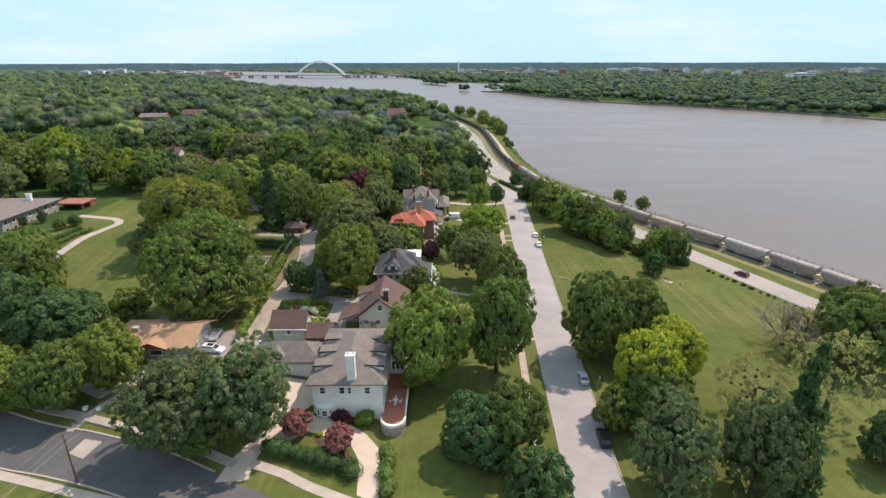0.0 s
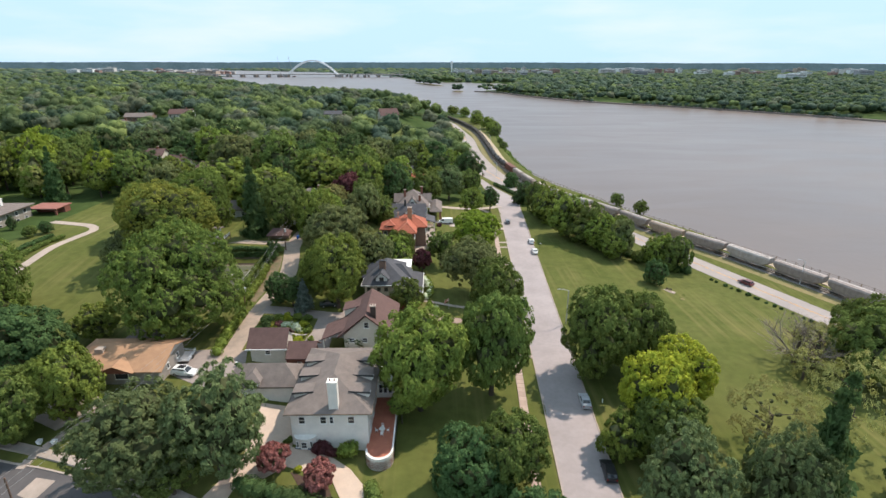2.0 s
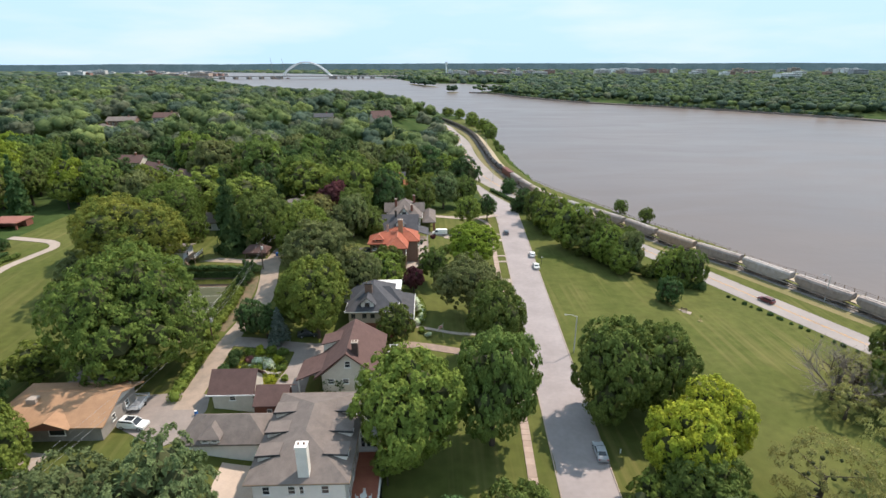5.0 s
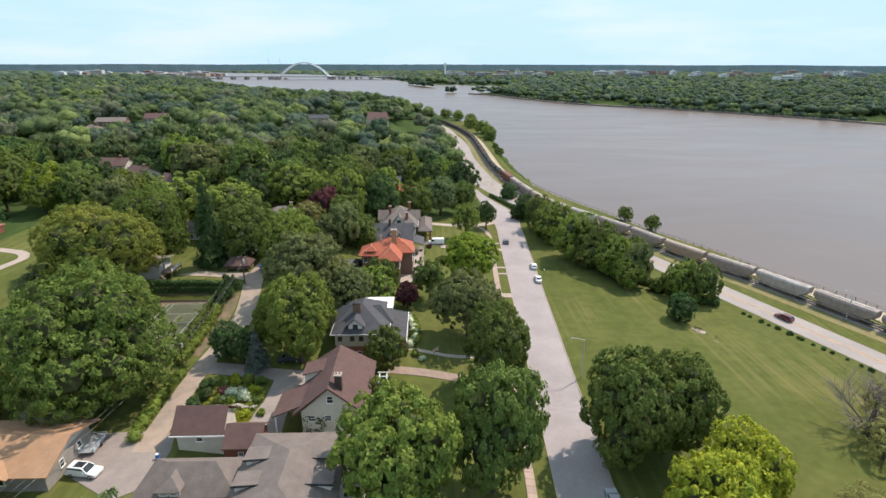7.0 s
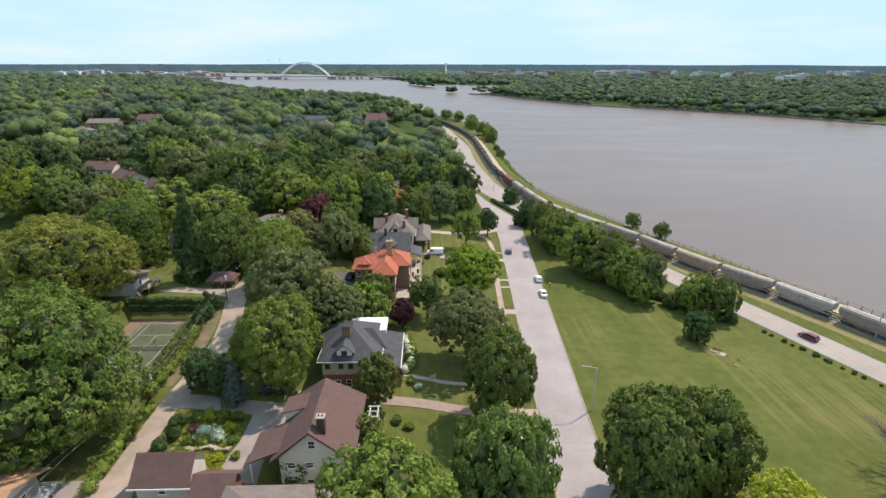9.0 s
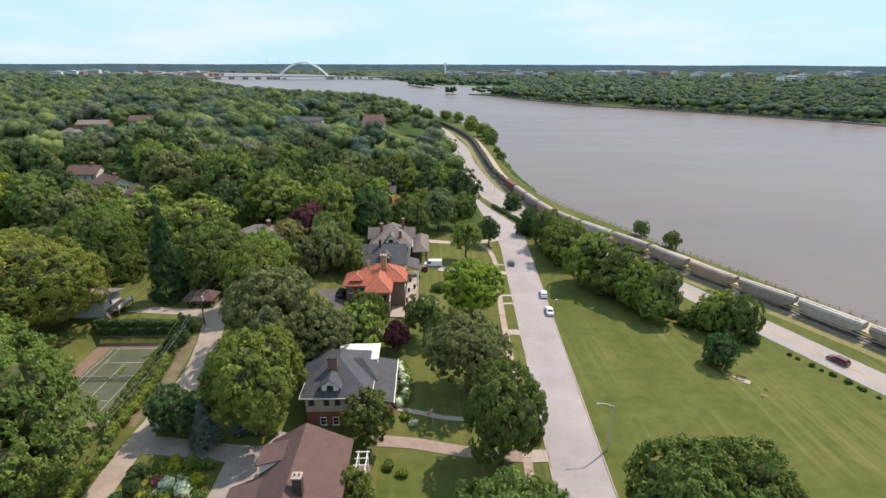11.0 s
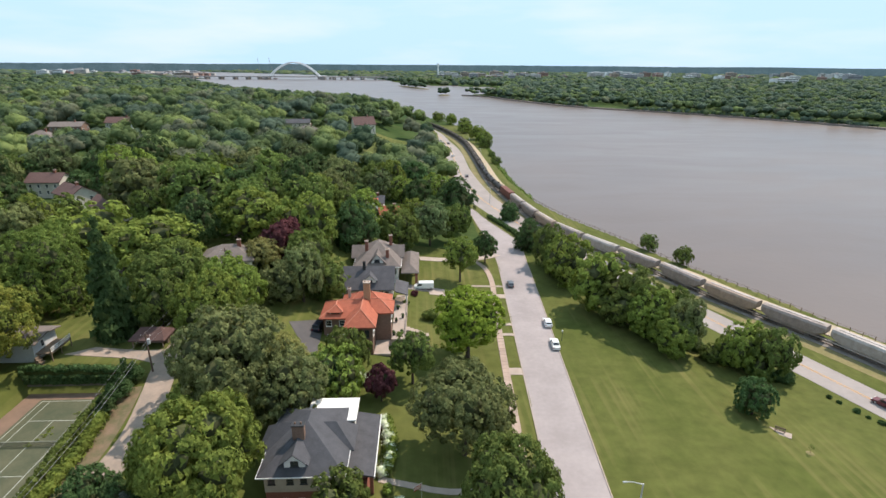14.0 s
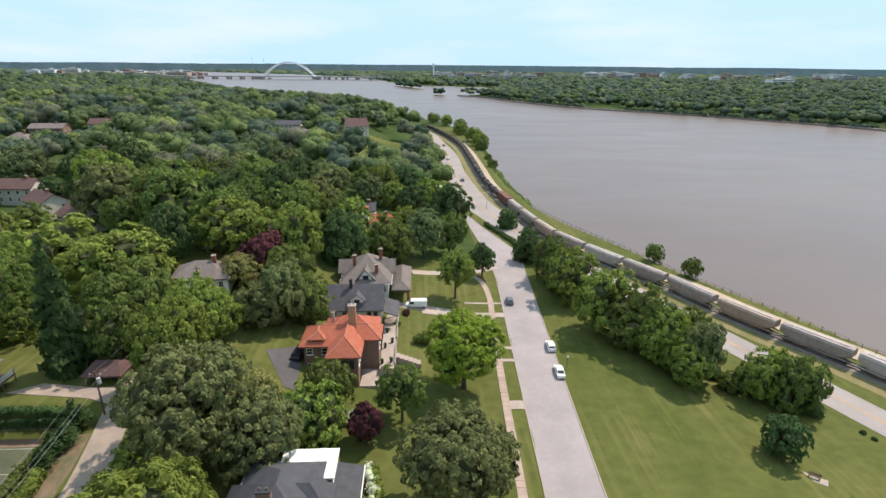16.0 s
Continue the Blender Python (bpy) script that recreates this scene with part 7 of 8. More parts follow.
hedge("bend_hedge", [(41.5, 262), (41.5, 274), (38.5, 288), (34, 303)], 2.2, 1.6, LEAF_DARK, "low hedge between the two roads", 63, 0.3, 40)

# roadworks where the two roads meet
patch("bare_concrete", [(13.6, 366), (18.6, 366), (20.4, 378), (15.4, 384)], mat("fresh_concrete", (0.62, 0.58, 0.52), (0.52, 0.48, 0.43), scale=0.4, fine=0.1), 0.16, "fresh pale concrete at the roadworks", "roadworks", cell=3)
patch("dug_earth", [(19.4, 346), (23.8, 347), (24.6, 357), (20.0, 361)], mat("dug_earth", (0.30, 0.19, 0.12), (0.22, 0.15, 0.10), scale=0.4, fine=0.25), 0.20, "dug brown earth at the roadworks", "roadworks", cell=3)
BARREL = mat("orange_barrel", (0.62, 0.16, 0.03), (0.52, 0.13, 0.03), scale=2, rough=0.5)
for x, y in ((26.4, 341), (27.4, 352), (25.6, 364), (24.2, 378), (22.8, 392), (29.6, 330)):
    b = thing("traffic_barrel", pose(x, y, -8.9), "orange and white traffic barrel at the roadworks", "traffic barrel", "roadworks barrels")
    bm = bmesh.new()
    tube(bm, (0, 0, 0), (0, 0, 1.0), 0.32, 0.24, 10)
    part("drum", bm, BARREL, b)
    bm = bmesh.new()
    tube(bm, (0, 0, 0.5), (0, 0, 0.68), 0.295, 0.275, 10)
    part("band", bm, TRIM, b)

# ---- poles, lamps, wires ----
GALV = mat("galvanised_steel", (0.52, 0.52, 0.51), (0.44, 0.44, 0.44), scale=2, rough=0.6, metal=0.15)
POLE = mat("creosoted_pole", (0.16, 0.10, 0.075), (0.12, 0.08, 0.06), scale=1.5, rough=0.95, fine=0.2)


def street_lamp(x, y, hgt, reach, turn):
    l = thing("street_lamp", pose(x, y, ground_z(x, y), 0, 0, turn), "galvanised street lamp with a curved arm", "street lamp")
    bm = bmesh.new()
    tube(bm, (0, 0, -0.3), (0, 0, hgt), 0.15, 0.10, 10)
    part("pole", bm, GALV, l)
    bm = bmesh.new()
    tube(bm, (0, 0, hgt - 0.1), (reach * 0.6, 0, hgt + 0.35), 0.07, 0.06, 8)
    tube(bm, (reach * 0.6, 0, hgt + 0.35), (reach, 0, hgt + 0.42), 0.06, 0.05, 8)
    part("arm", bm, GALV, l)
    bm = bmesh.new()
    solid(bm, [[(reach - 0.1, -0.12, hgt + 0.36), (reach + 0.55, -0.14, hgt + 0.36), (reach + 0.55, 0.14, hgt + 0.36), (reach - 0.1, 0.12, hgt + 0.36)], [(reach, -0.06, hgt + 0.52), (reach + 0.45, -0.08, hgt + 0.50), (reach + 0.45, 0.08, hgt + 0.50), (reach, 0.06, hgt + 0.52)]])
    part("lantern", bm, GALV, l)
    return l


street_lamp(33.4, 127.6, 9.6, 2.4, 180)
for x, y in ((118.4, 160.0), (44, 395), (47, 455), (44, 520), (38, 330)):
    street_lamp(x, y, 8.0, 1.6, 160)
sl = thing("post_lamp", pose(37.2, 183.4, ground_z(37.2, 183.4)), "short dark lamp post with a pale globe", "lamp post")
bm = bmesh.new()
tube(bm, (0, 0, -0.2), (0, 0, 2.6), 0.06, 0.05, 8)
part("pole", bm, DARK, sl)
bm = bmesh.new()
bmesh.ops.create_icosphere(bm, subdivisions=2, radius=0.22, matrix=Matrix.Translation((0, 0, 2.8)))
part("globe", bm, TRIM, sl)
hy = thing("marker_post", pose(32.8, 94.2, ground_z(32.8, 94.2)), "short white marker post in the verge", "marker post")
bm = bmesh.new()
tube(bm, (0, 0, -0.1), (0, 0, 0.75), 0.12, 0.10, 10)
part("post", bm, TRIM, hy)
bm = bmesh.new()
tube(bm, (0, 0, 0.75), (0, 0, 0.9), 0.14, 0.05, 10)
part("cap", bm, TRIM, hy)


def utility_pole(x, y, top, label, arm=True):
    z = ground_z(x, y)
    u = thing("utility_pole", pose(x, y, z), label, "utility pole")
    bm = bmesh.new()
    tube(bm, (0, 0, -0.4), (0, 0, top - z), 0.17, 0.12, 10)
    part("pole", bm, POLE, u)
    if arm:
        bm = bmesh.new()
        box(bm, -0.9, -0.06, top - z - 0.7, 0.9, 0.06, top - z - 0.58)
        part("crossarm", bm, POLE, u)
        for dx in (-0.8, 0.8):
            bm = bmesh.new()
            tube(bm, (dx, 0, top - z - 0.58), (dx, 0, top - z - 0.36), 0.05, 0.04, 6)
            part("insulator", bm, TRIM, u)
        bm = bmesh.new()
        tube(bm, (0.3, 0.1, top - z - 2.3), (0.3, 0.1, top - z - 1.3), 0.28, 0.28, 12)
        part("transformer", bm, GALV, u)
    return u


utility_pole(-58.6, 61.8, 7.4, "wooden utility pole beside the side street", False)
utility_pole(-47.2, 120.8, 9.6, "wooden utility pole with transformer by the alley")
utility_pole(-46.8, 156.4, 13.0, "wooden utility pole with transformer by the alley")
utility_pole(-46.4, 196.0, 15.0, "wooden utility pole by the upper alley")
WIRE = mat("wire", (0.30, 0.30, 0.30), (0.24, 0.24, 0.24), scale=3, rough=0.5)
ends = [(-66, 30, 7.0), (-58.6, 61.8, 7.2), (-47.2, 120.8, 9.0), (-46.8, 156.4, 12.3), (-46.4, 196, 14.4)]
for off, dz, r in ((-0.8, 0, 0.009), (0.8, 0, 0.009), (0.1, -1.6, 0.015)):
    w = thing("overhead_wire", pose(0, 0, 0), "sagging overhead wire between the poles", "overhead wire")
    for a, b in zip(ends, ends[1:]):
        bm = bmesh.new()
        pts = []
        for i in range(13):
            k = i / 12
            pts.append((a[0] + (b[0] - a[0]) * k + off, a[1] + (b[1] - a[1]) * k, a[2] + (b[2] - a[2]) * k + dz - 1.0 * 4 * k * (1 - k)))
        solid(bm, [[(p[0] - r, p[1], p[2] - r), (p[0] + r, p[1], p[2] - r), (p[0] + r, p[1], p[2] + r), (p[0] - r, p[1], p[2] + r)] for p in pts])
        part("span", bm, WIRE, w)

# ---- small things ----
BIN = mat("blue_plastic", (0.02, 0.10, 0.36), (0.018, 0.085, 0.30), scale=3, rough=0.45)
for x, y, t in ((-45.6, 166.2, 10), (-44.9, 167.0, -15)):
    b = thing("wheelie_bin", pose(x, y, ground_z(x, y) + 0.05, 0, 0, t), "blue plastic wheelie bin beside the alley", "bin", "alley bins")
    bm = bmesh.new()
    solid(bm, [[(-0.26, -0.26, 0.08), (0.26, -0.26, 0.08), (0.26, 0.26, 0.08), (-0.26, 0.26, 0.08)], [(-0.33, -0.36, 1.0), (0.33, -0.36, 1.0), (0.33, 0.36, 1.0), (-0.33, 0.36, 1.0)]])
    part("body", bm, BIN, b)
    bm = bmesh.new()
    solid(bm, [[(-0.35, -0.4, 1.0), (0.35, -0.4, 1.0), (0.35, 0.38, 1.0), (-0.35, 0.38, 1.0)], [(-0.28, -0.34, 1.09), (0.28, -0.34, 1.09), (0.28, 0.3, 1.1), (-0.28, 0.3, 1.1)]])
    part("lid", bm, BIN, b)
    for s_ in (-0.24, 0.24):
        bm = bmesh.new()
        tube(bm, (s_ - 0.03, 0.25, 0.12), (s_ + 0.03, 0.25, 0.12), 0.12, 0.12, 10)
        part("wheel", bm, TYRE, b)
bn = thing("park_bench", pose(70.5, 150.2, ground_z(70.5, 150.2), 0, 0, -38), "park bench on a pale concrete pad in the lawn", "bench")
bm = bmesh.new()
box(bm, -2.0, -0.8, -0.2, 2.0, 0.8, 0.06)
part("pad", bm, CONCRETE, bn)
for i in range(4):
    bm = bmesh.new()
    box(bm, -0.9, -0.2 + i * 0.13, 0.48, 0.9, -0.1 + i * 0.13, 0.52)
    part("slat", bm, WOOD, bn)
for i in range(3):
    bm = bmesh.new()
    box(bm, -0.9, 0.36, 0.6 + i * 0.13, 0.9, 0.40, 0.7 + i * 0.13)
    part("slat", bm, WOOD, bn)
for x in (-0.75, 0.75):
    bm = bmesh.new()
    box(bm, x - 0.03, -0.2, 0.06, x + 0.03, 0.38, 0.48)
    box(bm, x - 0.03, 0.34, 0.48, x + 0.03, 0.36, 1.0)
    part("leg", bm, DARK, bn)
sp = thing("sapling", pose(72.4, 144.6, ground_z(72.4, 144.6)), "young sapling tied to a stake in the lawn", "sapling")
bm = bmesh.new()
tube(bm, (0, 0, -0.1), (0, 0, 1.5), 0.03, 0.015, 6)
part("stem", bm, TRUNK, sp)
fo = Foliage(77)
fo.sprays((0, 0, 1.3), 0.45, 60, 0.12, 1.3)
cr = new("crown", fo.mesh("crown", LEAF))
cr.parent = sp
bm = bmesh.new()
tube(bm, (0, 0, 0.02), (0, 0, 0.12), 0.7, 0.4, 12)
part("mulch", bm, SAND, sp)
fl = thing("flagpole", pose(2.6, 133.8, ground_z(2.6, 133.8)), "short garden flagpole with a faded red and white flag", "flagpole")
bm = bmesh.new()
tube(bm, (0, 0, -0.1), (0, 0, 3.6), 0.04, 0.03, 8)
part("pole", bm, GALV, fl)
for i in range(6):
    bm = bmesh.new()
    solid(bm, [[(-0.05 - k * 0.16, 0.05 * math.sin(k * 1.6), 3.4 - i * 0.15 - k * 0.11), (-0.05 - k * 0.16, 0.05 * math.sin(k * 1.6) + 0.012, 3.4 - i * 0.15 - k * 0.11), (-0.05 - k * 0.16, 0.05 * math.sin(k * 1.6) + 0.012, 3.25 - i * 0.15 - k * 0.11), (-0.05 - k * 0.16, 0.05 * math.sin(k * 1.6), 3.25 - i * 0.15 - k * 0.11)] for k in range(8)])
    part("stripe", bm, bpy.data.materials["red_tail_lens"] if i % 2 else TRIM, fl)
sg = thing("yard_sign", pose(-70.6, 77.8, ground_z(-70.6, 77.8), 0, 0, 20), "white diamond-shaped yard sign beside the pavement", "sign")
bm = bmesh.new()
solid(bm, [[(-0.5, y, 1.0), (0, y, 0.5), (0.5, y, 1.0), (0, y, 1.5)] for y in (-0.02, 0.02)])
part("board", bm, TRIM, sg)
bm = bmesh.new()
box(bm, -0.03, 0.02, -0.2, 0.03, 0.06, 1.0)
part("stake", bm, WOOD, sg)
for x, y in ((-66.9, 77.4), (-64.4, 77.3)):
    g = thing("gate_pier", pose(x, y, ground_z(x, y)), "low white pier at the garden path", "pier")
    block(g, -0.3, -0.3, -0.2, 0.3, 0.3, 0.55, TRIM, "shaft")
    block(g, -0.38, -0.38, 0.55, 0.38, 0.38, 0.68, TRIM, "cap")

bank = [(far_shore(y) + 1.5, y) for y in (350, 400, 480, 560, 670, 735, 825, 889, 992, 1137, 1230, 1290, 1328)]
ribbon("river_bank", bank, 2.4, mat("bank_stone", (0.23, 0.185, 0.155), (0.17, 0.14, 0.12), scale=0.2, fine=0.2), lift=2.4, thick=3.6, step=12, label="pale stony foot of the far bank", category="river bank", z=-13.0)

# ---- bridge and distant buildings ----
BRIDGE_W = mat("white_arch_steel", (0.80, 0.80, 0.79), (0.72, 0.72, 0.72), scale=0.1, rough=0.5)
PIER = mat("pier_concrete", (0.30, 0.28, 0.26), (0.22, 0.21, 0.20), scale=0.1, rough=0.9)
BY, BL, BR, DECK = 2450, -660, -426, -1.0
br = thing("arch_bridge", pose(0, 0, 0), "white twin-arched steel road bridge across the river", "bridge")
for dy in (0, 34):
    bm = bmesh.new()
    rings = []
    for i in range(41):
        k = i / 40
        x, z = BL + (BR - BL) * k, DECK - 9 + (57 - DECK + 9) * (1 - (2 * k - 1) ** 2)
        r = 2.6
        rings.append([(x, BY + dy - r, z - r), (x, BY + dy + r, z - r), (x, BY + dy + r, z + r), (x, BY + dy - r, z + r)])
    solid(bm, rings)
    part("arch", bm, BRIDGE_W, br)
    for i in range(2, 39, 2):
        k = i / 40
        x, z = BL + (BR - BL) * k, DECK - 9 + (57 - DECK + 9) * (1 - (2 * k - 1) ** 2)
        if z > DECK + 4:
            bm = bmesh.new()
            tube(bm, (x, BY + dy, DECK), (x, BY + dy, z), 0.25, 0.25, 5)
            part("hanger", bm, PIER, br)
    bm = bmesh.new()
    box(bm, -1080, BY + dy - 9, DECK - 2, -60, BY + dy + 9, DECK + 1)
    part("deck", bm, PIER, br)
for i, x in enumerate((-1040, -980, -920, -860, -800, -745, -695, BL - 4, BR + 4, -375, -315, -255, -195, -140, -95)):
    bm = bmesh.new()
    w = 9 if x in (BL - 4, BR + 4) else 4
    box(bm, x - w, BY - 8, -15, x + w, BY + 42, DECK - 2)
    part("pier", bm, PIER, br)
for x, t in ((-700, -10), (-640, -22)):
    cr = thing("crane", pose(x * 1.0, BY + 60, -13), "distant construction crane on a barge by the bridge", "crane")
    bm = bmesh.new()
    box(bm, -8, -6, -1, 8, 6, 3)
    part("barge", bm, RUST, cr)
    bm = bmesh.new()
    tube(bm, (0, 0, 3), (t, 0, 88), 1.0, 0.6, 6)
    part("jib", bm, PIER, cr)
ob = thing("old_bridge", pose(0, 0, 0), "low grey truss of the older bridge behind the arch", "bridge")
bm = bmesh.new()
box(bm, -470, BY + 90, -3, -40, BY + 100, 0)
part("deck", bm, PIER, ob)
for i in range(9):
    bm = bmesh.new()
    box(bm, -460 + i * 50, BY + 88, -15, -450 + i * 50, BY + 102, -3)
    part("pier", bm, PIER, ob)
    if i in (3, 4, 5):
        bm = bmesh.new()
        for k in range(6):
            x = -455 + i * 50 + k * 8.3
            tube(bm, (x, BY + 90, 0), (x + 4.1, BY + 90, 8), 0.5, 0.5, 4)
            tube(bm, (x + 4.1, BY + 90, 8), (x + 8.3, BY + 90, 0), 0.5, 0.5, 4)
        box(bm, -455 + i * 50, BY + 89.5, 7.5, -405 + i * 50, BY + 90.5, 8.5)
        part("truss", bm, PIER, ob)
ISLES = []
rng = random.Random(9)
CITY = [mat("city_" + n, a, None, scale=0.05, rough=0.8) for n, a in (("brick", (0.33, 0.20, 0.16)), ("pale", (0.55, 0.52, 0.48)), ("white", (0.75, 0.75, 0.73)), ("tan", (0.42, 0.33, 0.26)), ("grey", (0.34, 0.34, 0.35)))]


def city_block(x, y, w, d, hgt, m, label):
    b = thing("building", pose(x, y, ground_z(x, y)), label, "building")
    block(b, -w / 2, -d / 2, -4, w / 2, d / 2, hgt, m, "wall")
    block(b, -w / 2 - 0.5, -d / 2 - 0.5, hgt, w / 2 + 0.5, d / 2 + 0.5, hgt + 1, CITY[4], "parapet")
    block(b, -w * 0.15, -d * 0.2, hgt + 1, w * 0.15, d * 0.2, hgt + 4, m, "plant_room")
    for k in range(max(1, int(hgt / 6))):
        block(b, -w * 0.45, -d / 2 - 0.4, 3 + 6 * k, w * 0.45, -d / 2 - 0.05, 5 + 6 * k, GLASS, "window")


for i in range(58):
    k = rng.random()
    y = rng.uniform(2350, 3300)
    x = y * rng.uniform(0.03, 0.80)
    city_block(x, y, rng.uniform(20, 75), rng.uniform(15, 40), rng.choice((19, 21, 23, 26, 30)), rng.choice(CITY), "distant " + rng.choice(("low commercial", "brick office", "apartment", "industrial")) + " building beyond the river trees")
for x, y, w in ((1280, 1936, 80), (1110, 3100, 150), (930, 2920, 80)):
    city_block(x, y, w, 40, 24 if y < 2000 else 28, CITY[2], "long white distant warehouse roof")
for i in range(30):
    y = rng.uniform(2500, 3600)
    x = -y * rng.uniform(0.36, 0.66)
    city_block(x, y, rng.uniform(20, 60), rng.uniform(15, 40), rng.choice((12, 14, 18, 22)) + (y - 2300) * 0.004, rng.choice(CITY), "distant riverside industrial building")
for x, y, w in ((-1080, 2640, 90), (-1470, 2890, 190), (-1290, 2800, 90)):
    city_block(x, y, w, 50, 18, CITY[2 if w > 100 else 3], "long pale riverside factory hall")
# low wooded islands
for cx, cy, ln, wd, ang in ((-22, 1750, 135, 14, 111), (58, 1350, 22, 14, 90)):
    isl = []
    ca, sa = math.cos(radians(ang)), math.sin(radians(ang))
    bm = bmesh.new()
    rings = []
    for k, z in ((1.0, -14.0), (1.0, -12.7), (0.8, -12.2)):
        rings.append([(cx + ca * ln * k * math.cos(q) - sa * wd * k * math.sin(q), cy + sa * ln * k * math.cos(q) + ca * wd * k * math.sin(q), z) for q in [math.pi * i / 12 for i in range(24)]])
    solid(bm, rings)
    tagged(part("island", bm, SAND), "low muddy river island", "island", kind="structure")
    ISLES.append((cx, cy, ln, wd, ca, sa))
wt = thing("water_tower", pose(110, 3450, ground_z(110, 3450)), "slim white distant water tower", "water tower")
bm = bmesh.new()
tube(bm, (0, 0, 0), (0, 0, 48), 5, 5, 12)
part("shaft", bm, CITY[2], wt)
bm = bmesh.new()
tube(bm, (0, 0, 48), (0, 0, 66), 8, 8, 12)
part("tank", bm, CITY[2], wt)

# ---- woods ----
def wood_tree(fo, x, y, R, H, level, base=None):
    """One crown added to a wood; level 1 is the nearer."""
    rng = fo.rng
    z = (ground_z(x, y) if base is None else base) + (H if level < 2 else 10 + 0.2 * R + 6 * rng.random() ** 2) - R * (0.85 if level < 2 else 0.6)
    mid = np.array((x, y, z))
    if level == 1:
        for c, r in lobes_of(rng, R, R * 1.6, 6, 0.56, (0.36, 0.52)):
            fo.mass(c + mid, r * 0.86, 0.85, ICO1, 0.14)
            fo.sprays(c + mid, r, int(11 * r), 0.72, 0.85, (), 0.4, -0.2, 0.86, aim=(0, 0, 0.3))
    elif level == 4:
        mid[2] = ground_z(x, y) + R * 0.6
        fo.mass(mid, R, 0.8, ICO1, 0.2)
        fo.sprays(mid, R * 1.08, int(5 * R), 0.9, 0.8, (), 0.4, -0.1, 0.85, aim=(0, 0, 0.2))
    elif level == 2:
        for c, r in lobes_of(rng, R * 1.1, R * 1.25, 3, 0.5, (0.42, 0.62)):
            fo.mass(c + mid, r * 0.92, 0.8, ICO1, 0.16)
            fo.sprays(c + mid, r, int((2.4 if R < 15 else 0.8) * r), 1.2 if R < 15 else 2.0, 0.8, (), 0.4, -0.1, 0.85, aim=(0, 0, 0.2))
    else:
        fo.mass(mid + np.array((0, 0, -0.1 * R)), R, 0.42, ICO1, 0.2)


def free(x, y, R):
    for a, b, c, d in CLEAR:
        if a - R * 0.6 < x < c + R * 0.6 and b - R * 0.6 < y < d + R * 0.6:
            return False
    for tx, ty, tr in tree_spots:
        if (tx - x) ** 2 + (ty - y) ** 2 < (0.75 * (tr + R)) ** 2:
            return False
    return True


CLEAR += [(-162, 108, -106, 166), (-80, 60, 40, 170), (-112, 70, -70, 172), (-60, 150, 45, 178), (-24, 168, 45, 236), (-40, 170, 10, 200), (-75, 155, -40, 180), (-165, 160, -105, 208),
          (-60, 196, -40, 216), (-38, 440, -8, 526), (-24, 400, -4, 442), (-20, 560, 12, 640), (-46, 515, -22, 560)]
# blue raised in all seven: aerial haze is put into the leaf colours
WOOD_MATS = [leaf_mat("wood_leaves_" + n, a, b, rand=0.0, hue=0.0, island=0.22) for n, a, b in (
    ("green", (0.166, 0.215, 0.082), (0.110, 0.156, 0.062)), ("deep", (0.083, 0.123, 0.067), (0.056, 0.092, 0.056)),
    ("olive", (0.191, 0.202, 0.123), (0.125, 0.148, 0.093)), ("bright", (0.263, 0.315, 0.105), (0.175, 0.231, 0.082)),
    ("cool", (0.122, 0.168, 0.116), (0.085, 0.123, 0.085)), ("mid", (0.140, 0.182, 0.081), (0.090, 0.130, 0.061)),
    ("fresh", (0.208, 0.259, 0.090), (0.135, 0.190, 0.071)))]


def wood(name, label, spots, level, seed, odds=(5, 3, 3, 2, 4, 5, 3)):
    fos = [Foliage(seed + i) for i in range(len(WOOD_MATS))]
    rng = random.Random(seed)
    for x, y, R, H in spots:
        wood_tree(fos[rng.choices(range(7), odds)[0]], x, y, R, H, level)
    for fo, m in zip(fos, WOOD_MATS):
        if fo.v:
            tagged(new(name, fo.mesh(name, m)), label, "woods", kind="stuff")


def scatter(x0, y0, x1, y1, step, ok, seed, size=(4.0, 7.0)):
    rng = random.Random(seed)
    out = []
    y = y0
    while y < y1:
        x = x0
        while x < x1:
            px, py = x + rng.uniform(-0.42, 0.42) * step, y + rng.uniform(-0.42, 0.42) * step
            R = rng.triangular(size[0], size[1], size[0] * 0.7 + size[1] * 0.3)
            if ok(px, py, R):
                out.append((px, py, R, R * rng.uniform(1.45, 1.9) + 3))
            x += step
        y += step
    return out


def seen_left(x, y):
    return x > -0.98 * (y + 45) and x < 0.25 * y + 60


near_ok = lambda x, y, R: seen_left(x, y) and x < street_left(y) - 3 - R * 0.8 and free(x, y, R)
def bank_open(x, y):
    """Clearings of pale grass behind the far bank."""
    return noise.noise(Vector((x * 0.011, y * 0.011, 4.0))) < 0.36


near_spots = scatter(-330, 95, 40, 330, 13.4, near_ok, 31, (5.0, 12.5))
pick = random.Random(31)
for x, y, R, H in near_spots:
    kind = pick.choices(("oak", "dark", "olive", "light", "cool", "brown", "lime", "spruce"), (9, 7, 4, 5, 3, 1, 0.6, 0.5))[0]
    if kind == "spruce":
        tree(kind, x, y, 4.2, 9.0, 1.6, "in the bluff woods")
    else:
        tree(kind, x, y, R, max(R * 0.9, H - R * 0.85), pick.uniform(0.9, 1.15), "in the bluff woods")
mid_ok = lambda x, y, R: seen_left(x, y) and x < street_left(y) - 3 - R * 0.5 and x < shore(y) - 8 and free(x, y, R)
wood("hill_wood", "dense woods covering the bluff", scatter(-760, 332, 60, 760, 14, mid_ok, 32, (5.5, 14.5)), 1, 200)
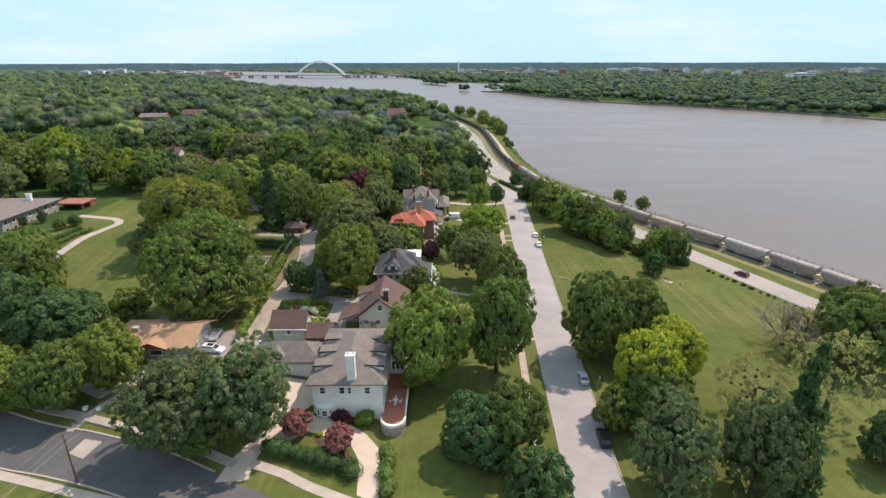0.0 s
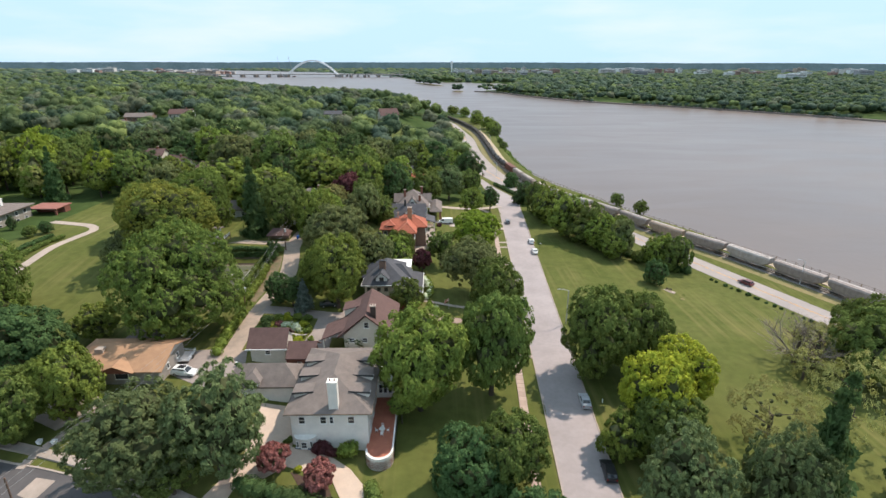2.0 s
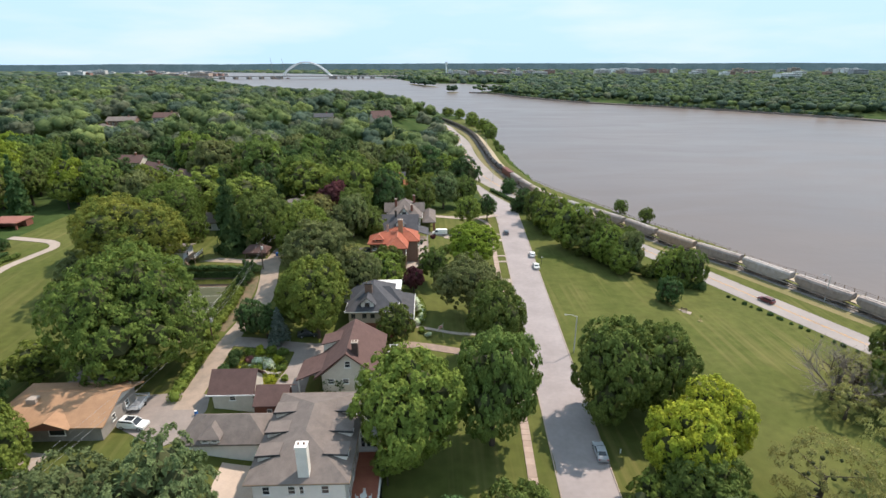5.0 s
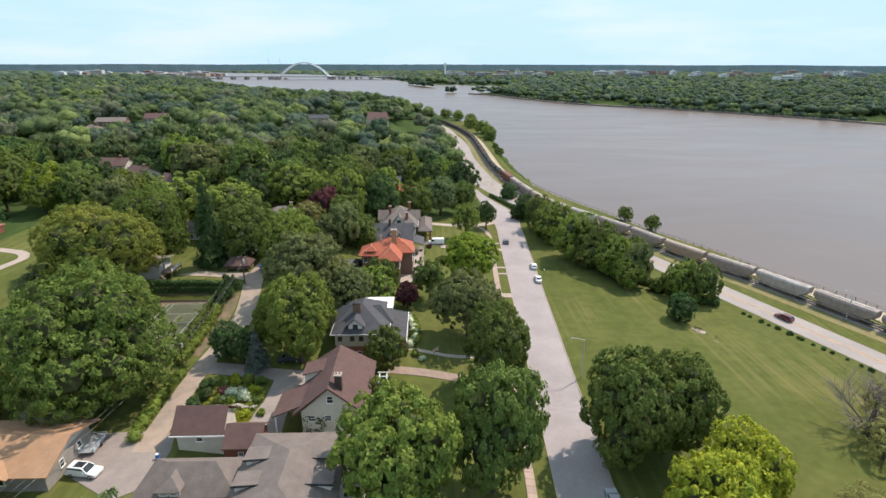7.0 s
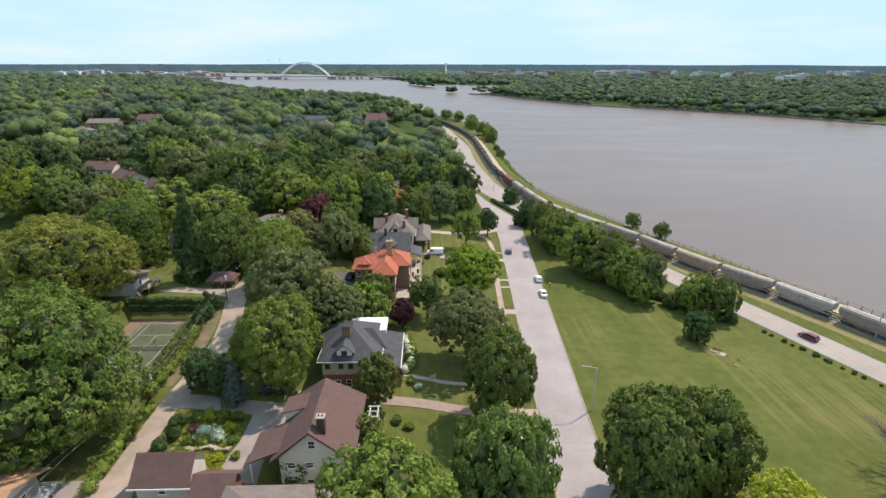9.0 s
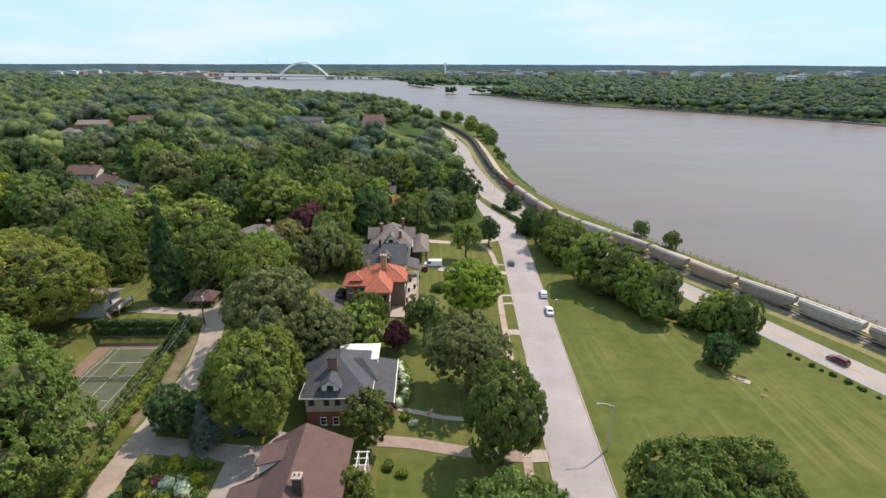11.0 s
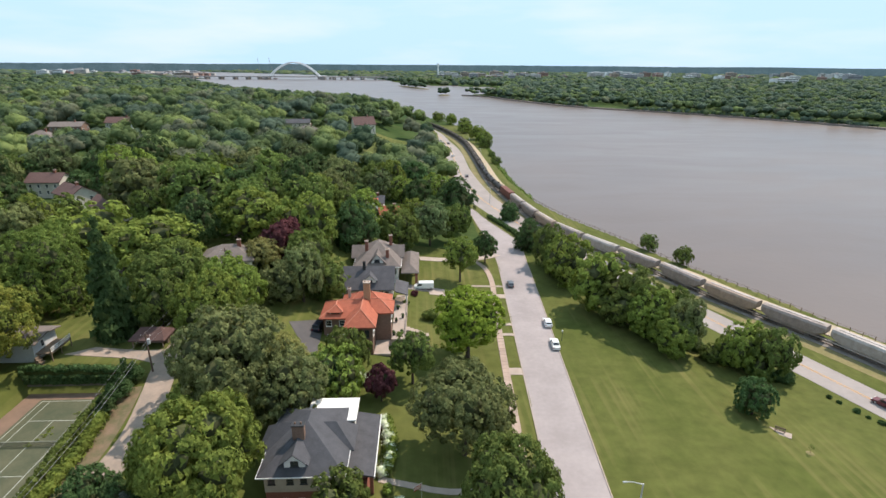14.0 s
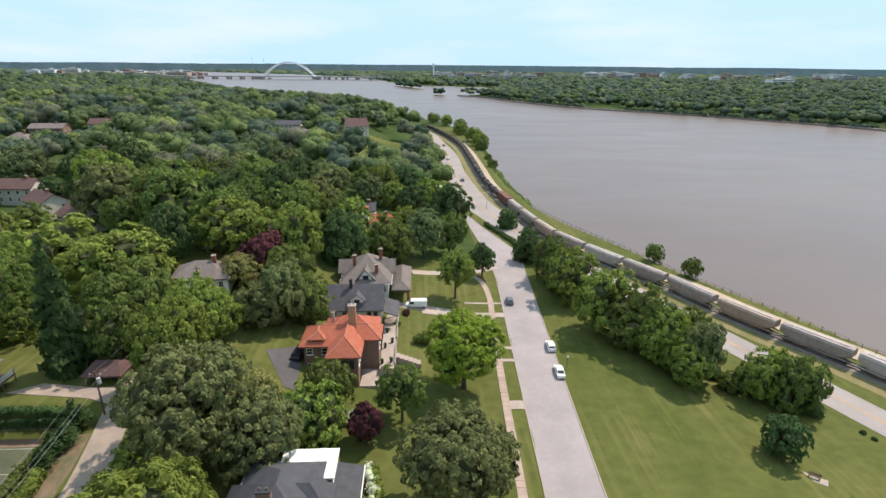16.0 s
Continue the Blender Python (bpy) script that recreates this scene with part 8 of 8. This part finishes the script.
# farther woods draw more deep and cool tones, as haze put into the mix
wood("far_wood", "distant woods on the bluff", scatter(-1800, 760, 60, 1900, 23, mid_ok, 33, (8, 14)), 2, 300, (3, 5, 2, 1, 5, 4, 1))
bank_ok = lambda x, y, R: x > far_shore(y) + 5 + 0.4 * R and bank_open(x, y) and x < 0.98 * y + 120
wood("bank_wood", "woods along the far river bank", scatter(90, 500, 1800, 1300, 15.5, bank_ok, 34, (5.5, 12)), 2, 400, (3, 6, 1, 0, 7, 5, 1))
edge = random.Random(38)
wood("bank_edge", "bushes and low trees along the far bank", [(far_shore(y) + edge.uniform(4, 11), y, edge.uniform(2.4, 5), 7) for y in np.arange(420, 1330, 3.2) if bank_open(far_shore(y), y)], 4, 700, (3, 5, 1, 0, 6, 4, 1))
wood("point_wood", "trees on the wooded point of the far bank", scatter(92, 1180, 300, 1345, 11, lambda x, y, R: x > far_shore(y) + 4, 36, (5, 9)), 2, 450, (3, 6, 1, 0, 6, 4, 1))
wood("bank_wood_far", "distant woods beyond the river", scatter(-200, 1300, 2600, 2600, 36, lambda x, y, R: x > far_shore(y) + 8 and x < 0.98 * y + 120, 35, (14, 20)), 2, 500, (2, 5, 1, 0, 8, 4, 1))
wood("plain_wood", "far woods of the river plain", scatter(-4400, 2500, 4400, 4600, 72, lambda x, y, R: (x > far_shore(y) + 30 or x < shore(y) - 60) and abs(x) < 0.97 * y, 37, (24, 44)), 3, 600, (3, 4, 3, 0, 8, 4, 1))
fo = Foliage(888)
rng = random.Random(888)
for cx, cy, ln, wd, ca, sa in ISLES:
    for i in range(int(ln * 0.9)):
        a, k = rng.uniform(0, 2 * math.pi), rng.uniform(0, 0.8)
        wood_tree(fo, cx + ca * ln * k * math.cos(a) - sa * wd * k * math.sin(a), cy + sa * ln * k * math.cos(a) + ca * wd * k * math.sin(a), rng.uniform(5, 8), rng.uniform(9, 13), 2, -12.3)
tagged(new("island_wood", fo.mesh("island_wood", WOOD_MATS[1])), "low green trees on the river islands", "woods", kind="stuff")

# ---- paving slabs, laid on the bed of the pavements ----
def slab_mesh(length, half):
    bm = bmesh.new()
    box(bm, -length / 2 + 0.015, -half + 0.01, 0.0, length / 2 - 0.015, half - 0.01, 0.06)
    top = [e for e in bm.edges if all(v.co.z > 0.05 for v in e.verts)]
    bmesh.ops.bevel(bm, geom=top, offset=0.015, segments=1, affect="EDGES")
    me = bpy.data.meshes.new("slab")
    bm.to_mesh(me)
    bm.free()
    return me


def lay_slabs(parent, pts, half, length, material, lift=0.10, most=150):
    me = slab_mesh(length, half)
    me.materials.append(material)
    line = smooth_line([(p[0], p[1]) for p in pts], 0.5)
    run, due, n = 0.0, length / 2, 0
    for p, q in zip(line, line[1:]):
        d = q - p
        run += d.length
        if run >= due and n < most and d.length > 1e-6:
            due += length
            n += 1
            u = d.normalized()
            z0, z1 = ground_z(p.x - u.x * length / 2, p.y - u.y * length / 2), ground_z(p.x + u.x * length / 2, p.y + u.y * length / 2)
            s = new("slab", me)
            s.parent = parent
            s.matrix_world = Matrix.Translation((p.x, p.y, (z0 + z1) / 2 + lift)) @ Vector((u.x, u.y, (z1 - z0) / length)).to_track_quat("X", "Z").to_matrix().to_4x4()


lay_slabs(pavement, pav, 0.8, 1.5, mat("pink_slab", (0.40, 0.295, 0.235), (0.33, 0.25, 0.205), scale=0.6, fine=0.1, rand=0.10))
lay_slabs(pavement_side, [(-100, 84.5), (-75.7, 78.0), (-66.5, 75.8), (-53.3, 72.2), (-42, 68.5), (-36, 66.4)], 0.85, 1.6, mat("pale_slab", (0.37, 0.308, 0.262), (0.29, 0.248, 0.212), scale=0.5, fine=0.12, rand=0.10))
